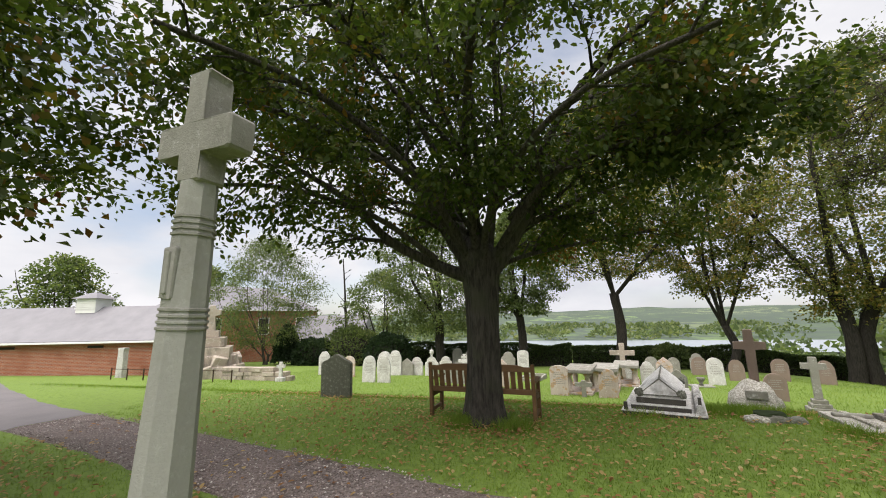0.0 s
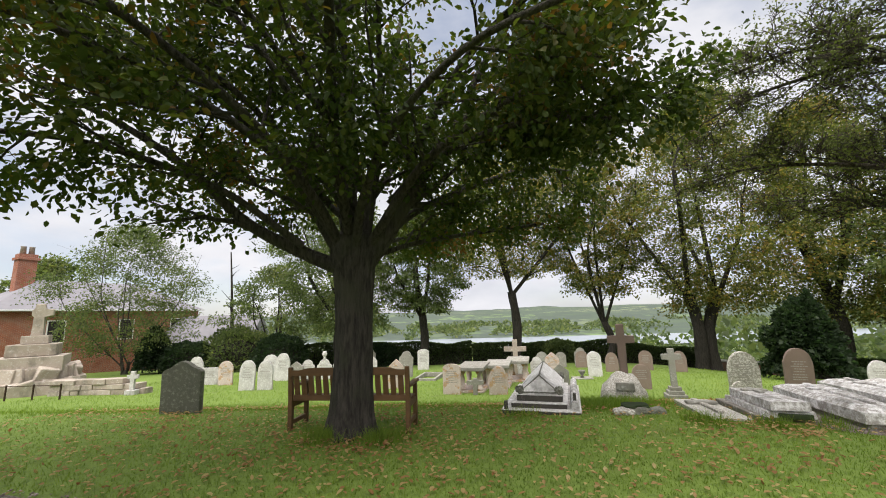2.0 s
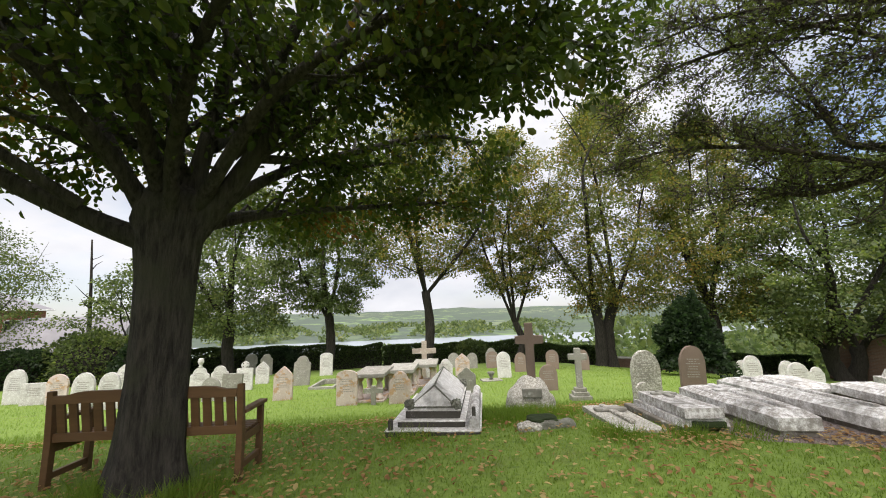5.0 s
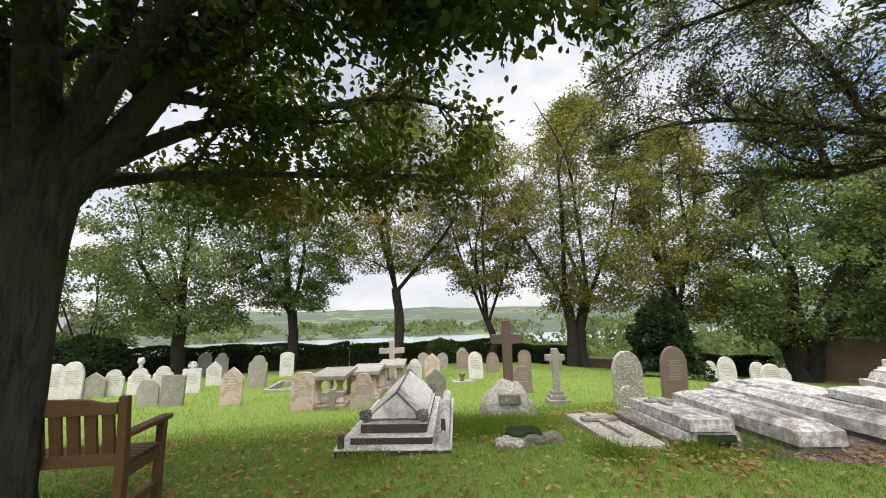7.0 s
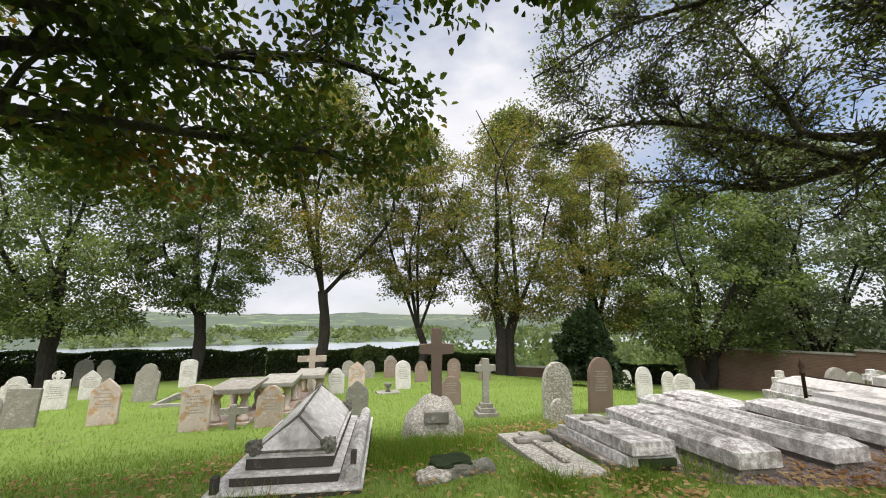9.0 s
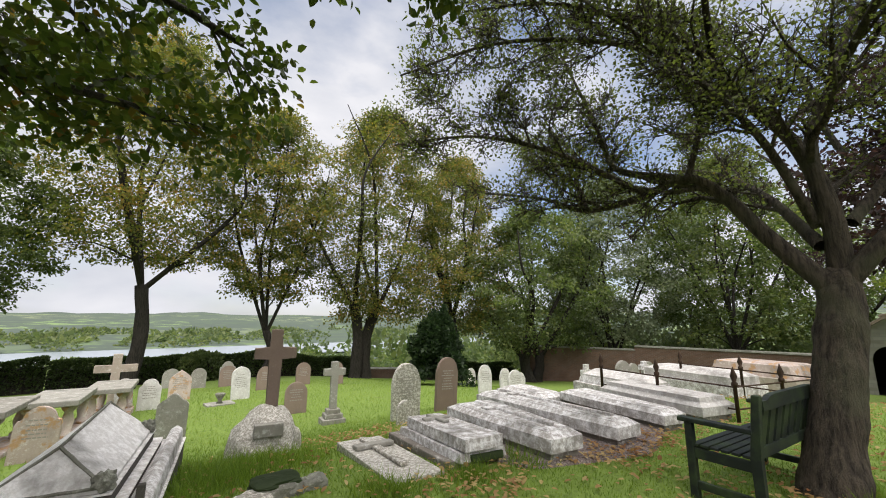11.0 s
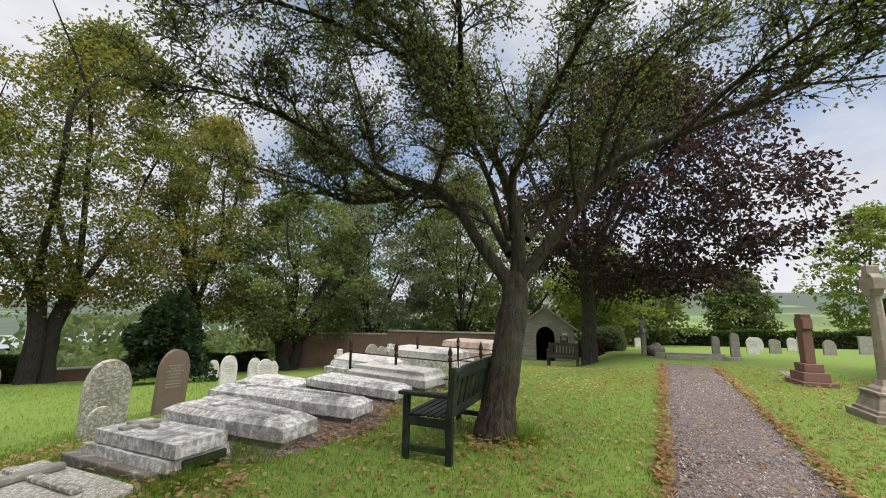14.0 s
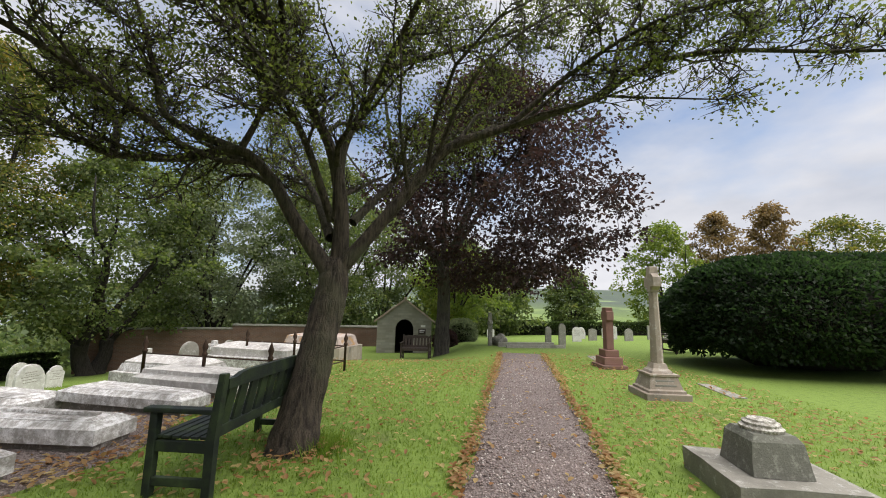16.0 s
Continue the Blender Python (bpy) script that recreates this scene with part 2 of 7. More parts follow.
M_DWOOD = kk.done(kk.mix(kk.noise(8, 5), (0.03, 0.022, 0.017), (0.07, 0.05, 0.04)), 0.6, kk.noise(30, 4), 0.2, 0.006)
kk = Mat("iron", "Object")
M_IRON = kk.done(kk.mix(kk.noise(20, 4), (0.02, 0.018, 0.016), (0.09, 0.05, 0.03)), 0.6, kk.noise(40, 3), 0.3, 0.004, 0.6)
kk = Mat("brick_clay", "Object")
M_BRICK = kk.done(kk.mix(kk.noise(9, 4), kk.mix(kk.objrandom(), (0.2, 0.06, 0.035), (0.34, 0.12, 0.06)), (0.27, 0.1, 0.06)), 0.9, kk.noise(50, 4), 0.4, 0.006)


def brickwork(name, c1, c2, mortar, scale=1.0):
    k = Mat(name, "Object")
    b = k.t.nodes.new("ShaderNodeTexBrick")
    b.inputs["Scale"].default_value = scale
    b.inputs["Brick Width"].default_value, b.inputs["Row Height"].default_value, b.inputs["Mortar Size"].default_value = 0.225, 0.075, 0.008
    for s, v in (("Color1", c1), ("Color2", c2), ("Mortar", mortar)):
        b.inputs[s].default_value = (*v, 1)
    mm = k.t.nodes.new("ShaderNodeMapping")
    mm.inputs["Rotation"].default_value = (radians(90), 0, 0)
    sx = k.t.nodes.new("ShaderNodeSeparateXYZ")
    cx = k.t.nodes.new("ShaderNodeCombineXYZ")
    ad = k.t.nodes.new("ShaderNodeMath")
    k.link(k.co, sx.inputs[0])
    k.link(sx.outputs[0], ad.inputs[0])
    k.link(sx.outputs[1], ad.inputs[1])
    k.link(ad.outputs[0], cx.inputs[0])
    k.link(sx.outputs[2], cx.inputs[1])
    k.link(cx.outputs[0], b.inputs["Vector"])
    c = k.mix(k.ramp(k.noise(1.0, 5), [(0.45, (0, 0, 0)), (0.7, (0.6, 0.6, 0.6))]), b.outputs[0], tuple(0.6 * v for v in c1))
    return k.done(c, 0.92, b.outputs["Fac"], -0.4, 0.01)


M_BRICKW = brickwork("red_brickwork", (0.36, 0.115, 0.06), (0.27, 0.085, 0.05), (0.36, 0.3, 0.25))
M_OLDBRICK = brickwork("old_brown_brickwork", (0.15, 0.085, 0.06), (0.11, 0.065, 0.05), (0.16, 0.13, 0.11))
M_RUBBLE = brickwork("rubble_stone", (0.36, 0.34, 0.29), (0.26, 0.24, 0.2), (0.3, 0.28, 0.25), 0.55)
kk = Mat("slate", "Object")
M_SLATE = kk.done(kk.mix(kk.noise(1.3, 6, 0.6), (0.15, 0.145, 0.16), (0.27, 0.26, 0.275)), 0.7, kk.noise(12, 4, 0.6, (1, 1, 6)), 0.4, 0.02)
kk = Mat("clay_roof_tile", "Object")
M_CLAYT = kk.done(kk.mix(kk.noise(6, 5), (0.3, 0.2, 0.16), (0.5, 0.42, 0.36)), 0.9, kk.noise(12, 4), 0.5, 0.02)
kk = Mat("whitewash", "Object")
M_WHITEP = kk.done(kk.mix(kk.noise(4, 4), (0.7, 0.69, 0.66), (0.82, 0.81, 0.8)), 0.7)
# near-black colour stands in for the unlit inside of doorway, panes and vents
kk = Mat("painted_interior_gloom", "Object")
M_VOID = kk.done(kk.mix(kk.noise(4, 4), (0.02, 0.018, 0.016), (0.035, 0.03, 0.028)), 0.95)
kk = Mat("river_water", "World")
M_WATER = kk.done(kk.mix(kk.noise(0.01, 4), (0.2, 0.24, 0.27), (0.3, 0.33, 0.36)), 0.25, kk.noise(0.15, 4), 0.15, 0.5, spec=0.6)
L_FAR = leaf_mat("far_scrub_leaf", [(0.0, (0.07, 0.1, 0.05)), (0.5, (0.13, 0.17, 0.08)), (0.8, (0.2, 0.23, 0.1)), (1.0, (0.26, 0.25, 0.12))], (1.3, 1.4, 0.8), 0.03)
L_DEAD = leaf_mat("dead_leaf", [(0.0, (0.17, 0.08, 0.04)), (0.3, (0.3, 0.155, 0.07)), (0.6, (0.38, 0.26, 0.12)), (0.85, (0.48, 0.38, 0.18)), (1.0, (0.55, 0.47, 0.3))], (1.1, 1.0, 0.8), 0.6)
M_BLADE = leaf_mat("grass_blade", [(0.0, (0.08, 0.135, 0.018)), (0.5, (0.142, 0.225, 0.03)), (0.85, (0.21, 0.285, 0.048)), (1.0, (0.32, 0.32, 0.12))], (1.25, 1.3, 0.65), 0.5)
kk = Mat("pebble", "World")
M_PEBBLE = kk.done(kk.ramp(kk.island(), [(0.0, (0.13, 0.1, 0.09)), (0.5, (0.28, 0.22, 0.2)), (0.85, (0.42, 0.36, 0.33)), (1.0, (0.6, 0.56, 0.52))]), 0.85)
kk = Mat("worn_lettering", "Object")
M_LETTER = kk.done(kk.mix(kk.noise(30, 4), (0.22, 0.2, 0.18), (0.34, 0.32, 0.29)), 0.9)


# ---------------------------------------------------------------- building helpers
def mesh_from(name, verts, faces):
    me = bpy.data.meshes.new(name)
    me.from_pydata(verts, [], faces)
    me.update()
    return me


def part(name, bm, material, parent=None, label="", smooth=False):
    """Links a bmesh as one mesh object, under a thing or a part if one is given."""
    me = bpy.data.meshes.new(name)
    bmesh.ops.recalc_face_normals(bm, faces=bm.faces)
    bm.to_mesh(me)
    bm.free()
    if smooth:
        for p in me.polygons:
            p.use_smooth = True
    me.materials.append(material)
    ob = new(name, me)
    if parent is not None:
        ob.parent = parent
    return tagged(ob, label)


def thing(name, m, label, category, group=""):
    ob = new(name)
    ob.empty_display_size = 0.1
    ob.matrix_basis = m
    return tagged(ob, label, category, group)


def box_into(bm, x0, x1, y0, y1, z0, z1, bevel=0.0, m=None):
    g0 = bmesh.ops.create_cube(bm, size=1.0)
    vs = g0["verts"]
    for v in vs:
        v.co = Vector((x0 + (v.co.x + 0.5) * (x1 - x0), y0 + (v.co.y + 0.5) * (y1 - y0), z0 + (v.co.z + 0.5) * (z1 - z0)))
    if bevel:
        es = list({e for v in vs for e in v.link_edges})
        r = bmesh.ops.bevel(bm, geom=es, offset=bevel, segments=2, profile=0.6, affect="EDGES")
        vs = list({v for f in r["faces"] for v in f.verts} | {v for v in vs if v.is_valid})
    if m is not None:
        bmesh.ops.transform(bm, matrix=m, verts=vs)
    return vs


def box(x0, x1, y0, y1, z0, z1, bevel=0.008):
    bm = bmesh.new()
    box_into(bm, x0, x1, y0, y1, z0, z1, bevel)
    return bm


def prism(profile, y0, y1, bevel=0.0):
    """A profile in x and z, drawn out along y."""
    bm = bmesh.new()
    a = [bm.verts.new((x, y0, z)) for x, z in profile]
    b = [bm.verts.new((x, y1, z)) for x, z in profile]
    n = len(profile)
    bm.faces.new(a)
    bm.faces.new(b[::-1])
    for i in range(n):
        bm.faces.new((a[i], b[i], b[(i + 1) % n], a[(i + 1) % n]))
    if bevel:
        bmesh.ops.bevel(bm, geom=list(bm.edges), offset=bevel, segments=1, affect="EDGES", clamp_overlap=True)
    return bm


def stack(rings):
    """Rectangles one above the other: rows of (x0, x1, y0, y1, z)."""
    bm = bmesh.new()
    prev = None
    for x0, x1, y0, y1, z in rings:
        cur = [bm.verts.new(c) for c in ((x0, y0, z), (x1, y0, z), (x1, y1, z), (x0, y1, z))]
        if prev:
            for i in range(4):
                bm.faces.new((prev[i], prev[(i + 1) % 4], cur[(i + 1) % 4], cur[i]))
        else:
            bm.faces.new(cur[::-1])
        prev = cur
    bm.faces.new(prev)
    return bm


def worn(bm, amount=0.006, scale=6.0, cuts=0):
    if cuts:
        bmesh.ops.subdivide_edges(bm, edges=list(bm.edges), cuts=cuts, use_grid_fill=True)
    for v in bm.verts:
        v.co += amount * Vector(noise.noise_vector(v.co * scale))
    return bm


def revolve(profile, sides=16):
    bm = bmesh.new()
    rings = []
    for r, z in profile:
        rings.append([bm.verts.new((r * math.cos(2 * math.pi * i / sides), r * math.sin(2 * math.pi * i / sides), z)) for i in range(sides)])
    for a, b in zip(rings, rings[1:]):
        for i in range(sides):
            bm.faces.new((a[i], a[(i + 1) % sides], b[(i + 1) % sides], b[i]))
    bm.faces.new(rings[0][::-1])
    bm.faces.new(rings[-1])
    return bm


# ---------------------------------------------------------------- ground
GY = [-60, 9.5, 11, 13.5, 15, 29, 35, 60, 320, 335, 425, 440, 850, 1300, 2000, 3000, 4500]
GZ = [0.0, 0.0, -0.13, -0.62, -0.85, -1.75, -2.2, -4.5, -24.0, -27.0, -27.0, -24.5, -22.0, -9.0, 17.0, 26.0, 30.0]


def gz(x, y):
    yy = y + 0.12 * min(max(x - 8, 0), 10)
    z = float(np.interp(yy, GY, GZ))
    side = min(max((y - 2.6) / 2.0, 0.0), 1.0) * min(max((60 - y) / 20.0, 0.0), 1.0)
    z += side * float(np.interp(x, [14, 17, 24, 30, 60], [0, -0.12, -0.9, -1.35, -1.8])) + (1 - side) * float(np.interp(x, [19, 24, 45, 60], [0, -0.3, -1.5, -2.0]))
    z += min(max((-y - 6) / 30.0, 0), 1) * 0.6
    east = min(max((x - y - 55) / 120.0, 0.0), 1.0)
    z += east * float(np.interp(x, [60, 140, 400, 1200, 4000], [0, 5, 22, 60, 90]))
    if y > 700:
        z += (y - 700) / 1300 * 24 * (noise.noise(Vector((x * 0.0016, y * 0.001, 0.3))) + 0.4 * noise.noise(Vector((x * 0.006, y * 0.004, 2))))
    elif y < 60:
        z += 0.03 * noise.noise(Vector((x * 0.35, y * 0.35, 5.0))) * min(1.0, max(0.2, (y - 6) / 4))
    return z


def spread(lo, hi, step, far, k=1.16):
    a = list(np.arange(lo, hi + 1e-6, step))
    s = step
    while a[-1] < far:
        s *= k
        a.append(a[-1] + s)
    s = step
    while a[0] > -far:
        s *= k
        a.insert(0, a[0] - s)
    return a


def make_ground():
    xs, ys = spread(-10, 24, 0.3, 4200), spread(0, 36, 0.3, 4200)
    verts = [(x, y, gz(x, y)) for y in ys for x in xs]
    n = len(xs)
    faces = [(j * n + i, j * n + i + 1, (j + 1) * n + i + 1, (j + 1) * n + i) for j in range(len(ys) - 1) for i in range(n - 1)]
    me = mesh_from("ground", verts, faces)
    for p in me.polygons:
        p.use_smooth = True
    me.materials.append(M_GROUND)
    return tagged(new("ground", me), "mown churchyard grass with bare patches and fallen leaves", "ground", kind="structure")


make_ground()
bm = bmesh.new()
for c in ((-2500, 315), (2500, 315), (2500, 445), (-2500, 445)):
    bm.verts.new((c[0], c[1], -24.6))
bm.faces.new(bm.verts)
tagged(part("water", bm, M_WATER), "pale grey tidal river in the valley", "water", kind="structure")

PATH_MID = [(-5.05, 7.32), (-2.7, 6.9), (-0.3, 6.42), (1.4, 6.05), (3.2, 5.62), (5.2, 5.22), (7.5, 4.75), (9.2, 4.47), (10.3, 4.15), (12.5, 3.55), (14.5, 2.98), (16.6, 2.42), (18.2, 2.0)]


def ribbon(name, mids, width, lift, mat, label, step=0.12, wob=0.05):
    pts = [Vector((*p, 0)) for p in mids]
    line = []
    for a, b in zip(pts, pts[1:]):
        n = max(1, int((b - a).length / step))
        line += [a.lerp(b, i / n) for i in range(n)]
    line.append(pts[-1])
    verts, faces = [], []
    across = 7
    for i, p in enumerate(line):
        d = (line[min(i + 1, len(line) - 1)] - line[max(i - 1, 0)]).normalized()
        s = Vector((d.y, -d.x, 0))
        for j in range(across):
            u = j / (across - 1) - 0.5
            w = width
            if j in (0, across - 1):
                w += wob * 2 * noise.noise(Vector((p.x * 3.0, p.y * 3.0, j)))
            q = p + s * (u * w)
            verts.append((q.x, q.y, gz(q.x, q.y) + lift * (1 if 0 < j < across - 1 else -0.3) + 0.01 * noise.noise(q * 2)))
    for i in range(len(line) - 1):
        for j in range(across - 1):
            k = i * across + j
            faces.append((k, k + 1, k + across + 1, k + across))
    me = mesh_from(name, verts, faces)
    for p in me.polygons:
        p.use_smooth = True
    me.materials.append(mat)
    return tagged(new(name, me), label, "path", kind="structure")


ribbon("path", PATH_MID, 1.3, 0.022, M_GRAVEL, "pinkish gravel footpath edged with brown fallen leaves")
ribbon("path_2", [(-16, 11.0), (-11, 8.95), (-7.5, 7.85), (-5.06, 7.32)], 1.3, 0.026, M_TARMAC, "worn grey tarmac footpath", wob=0.02)


# ---------------------------------------------------------------- trees
def tube(verts, faces, pts, radii, sides):
    base = len(verts)
    prev = None
    for i, p in enumerate(pts):
        d = (pts[min(i + 1, len(pts) - 1)] - pts[max(i - 1, 0)]).normalized()
        a = d.orthogonal().normalized() if prev is None else (prev - d * prev.dot(d)).normalized()
        prev = a
        b = d.cross(a)
        for k in range(sides):
            t = 2 * math.pi * k / sides
            verts.append(tuple(p + radii[i] * (math.cos(t) * a + math.sin(t) * b)))
    for i in range(len(pts) - 1):
        for k in range(sides):
            k2 = (k + 1) % sides
            faces.append((base + i * sides + k, base + i * sides + k2, base + (i + 1) * sides + k2, base + (i + 1) * sides + k))
    faces.append(tuple(base + (len(pts) - 1) * sides + k for k in range(sides)))


def smooth_line(ctrl, n):
    """Points along a rounded line through the control points."""
    ctrl = [Vector(c) for c in ctrl]
    ext = [2 * ctrl[0] - ctrl[1]] + ctrl + [2 * ctrl[-1] - ctrl[-2]]
    out = []
    for i in range(1, len(ext) - 2):
        p0, p1, p2, p3 = ext[i - 1:i + 3]
        for j in range(n):
            t = j / n
            out.append(0.5 * (2 * p1 + (p2 - p0) * t + (2 * p0 - 5 * p1 + 4 * p2 - p3) * t * t + (3 * p1 - 3 * p2 + p3 - p0) * t ** 3))
    out.append(ctrl[-1])
    return out


class Grower:
    def __init__(self, seed, droop=0.0, wiggle=0.25, twig=0.35, up=0.15, levels=3, kids=(5, 4, 4), ratio=0.55, floor=0.0, fine=2, thin=0.004):
        self.r = random.Random(seed)
        self.v, self.f, self.tips = [], [], []
        self.droop, self.wiggle, self.twig, self.up, self.levels, self.kids, self.ratio = droop, wiggle, twig, up, levels, kids, ratio
        self.floor = floor
        self.fine, self.thin = fine, thin

    def rv(self):
        r = self.r
        return Vector((r.gauss(0, 1), r.gauss(0, 1), r.gauss(0, 1))).normalized()

    def limb(self, ctrl, r0, r1, level=0, sides=10, start=0.3):
        pts = smooth_line(ctrl, 5)
        n = len(pts)
        radii = [r0 + (r1 - r0) * (i / (n - 1)) ** 0.8 for i in range(n)]
        tube(self.v, self.f, pts, radii, sides)
        length = sum((b - a).length for a, b in zip(pts, pts[1:]))
        self.sprout(pts, radii, length, level, start)

    def sprout(self, pts, radii, length, level, start):
        r = self.r
        n = len(pts)
        if level >= self.levels:
            for i in range(1, n):
                self.tips.append((pts[i], (pts[i] - pts[i - 1]).normalized()))
                self.tips.append((pts[i].lerp(pts[i - 1], 0.5), (pts[i] - pts[i - 1]).normalized()))
            return
        count = self.kids[min(level, len(self.kids) - 1)]
        for c in range(count):
            u = start + (1 - start) * (c + r.random()) / count
            i = min(n - 1, int(u * (n - 1)))
            d = (pts[min(i + 1, n - 1)] - pts[max(i - 1, 0)]).normalized()
            side = self.rv()
            side = (side - d * side.dot(d)).normalized()
            side.z *= 0.6
            nd = (d * r.uniform(0.35, 0.8) + side * r.uniform(0.6, 1.0) + Vector((0, 0, self.up - self.droop * level))).normalized()
            self.branch(pts[i], nd, length * self.ratio * r.uniform(0.6, 1.1) * (1.15 - 0.5 * u), max(self.thin, radii[i] * r.uniform(0.4, 0.62)), level + 1)
        # the line's own end carries leaves
        self.tips.append((pts[-1], (pts[-1] - pts[-2]).normalized()))

    def branch(self, p, d, length, r0, level):
        r = self.r
        length = max(length, self.twig)
        n = 4 if level < self.levels else self.fine
        pts = [p.copy()]
        for i in range(n):
            d = (d + self.rv() * self.wiggle + Vector((0, 0, self.up * 0.3 - self.droop * 0.25))).normalized()
            q = pts[-1] + d * (length / n)
            if q.z < self.floor:
                q.z = self.floor + 0.1 * r.random()
            pts.append(q)
        radii = [r0 * (1 - 0.8 * i / n) for i in range(n + 1)]
        tube(self.v, self.f, pts, radii, 5 if level == 1 else 3)
        self.sprout(pts, radii, length, level, 0.25)

    def wood(self, name, mat, parent):
        me = mesh_from(name, self.v, self.f)
        for p in me.polygons:
            p.use_smooth = True
        me.materials.append(mat)
        ob = new(name, me)
        ob.parent = parent
        return ob


def leaf_mesh(name, centers, dirs, size, rng, flat=0.6, hexa=False, fold=0.25):
    """Many small folded leaves as one mesh. centers, dirs: arrays of n x 3."""
    n = len(centers)
    d = dirs + rng.normal(0, 0.7, (n, 3))
    d /= np.linalg.norm(d, axis=1)[:, None] + 1e-9
    nrm = rng.normal(0, 1, (n, 3)) * (1 - flat) + np.array([0, 0, 1.0]) * flat * 1.5
    s = np.cross(d, nrm)
    s /= np.linalg.norm(s, axis=1)[:, None] + 1e-9
    u = np.cross(s, d)
    ln = size * rng.uniform(0.65, 1.2, n)[:, None]
    d, s, u = d * ln, s * ln, u * ln
    if hexa:
        co = [centers, centers + 0.35 * d + 0.3 * s + fold * 0.5 * u, centers + 0.75 * d + 0.24 * s + fold * 0.4 * u, centers + d - 0.06 * u,
              centers + 0.75 * d - 0.24 * s + fold * 0.4 * u, centers + 0.35 * d - 0.3 * s + fold * 0.5 * u]
        quads = np.array([[0, 1, 2, 3], [0, 3, 4, 5]])
        per = 6
    else:
        co = [centers, centers + 0.5 * d + 0.33 * s + fold * u, centers + d, centers + 0.5 * d - 0.33 * s + fold * u]
        quads = np.array([[0, 1, 2, 3]])
        per = 4
    v = np.stack(co, 1).reshape(-1, 3)
    f = (np.arange(n)[:, None, None] * per + quads[None]).reshape(-1, 4)
    return quick_mesh(name, v, f)


def quick_mesh(name, v, f):
    me = bpy.data.meshes.new(name)
    k = f.shape[1]
    me.vertices.add(len(v))
    me.vertices.foreach_set("co", np.ascontiguousarray(v, dtype=np.float32).ravel())
    me.loops.add(f.size)
    me.loops.foreach_set("vertex_index", np.ascontiguousarray(f, dtype=np.int32).ravel())
    me.polygons.add(len(f))
    me.polygons.foreach_set("loop_start", np.arange(0, f.size, k, dtype=np.int32))
    me.update(calc_edges=True)
    me.validate()
    return me


def crown(grower, per, size, mat, parent, seed, scatter=0.16, flat=0.6, hexa=False, hang=0.0):
    rng = np.random.default_rng(seed)
    c = np.array([t[0] for t in grower.tips])
    d = np.array([t[1] for t in grower.tips])
    c, d = np.repeat(c, per, 0), np.repeat(d, per, 0)
    c = c + rng.normal(0, scatter, c.shape)
    d = d + np.array([0, 0, -hang])
    me = leaf_mesh("crown", c, d, size, rng, flat, hexa)
    me.materials.append(mat)
    ob = new("crown", me)
    ob.parent = parent
    return ob


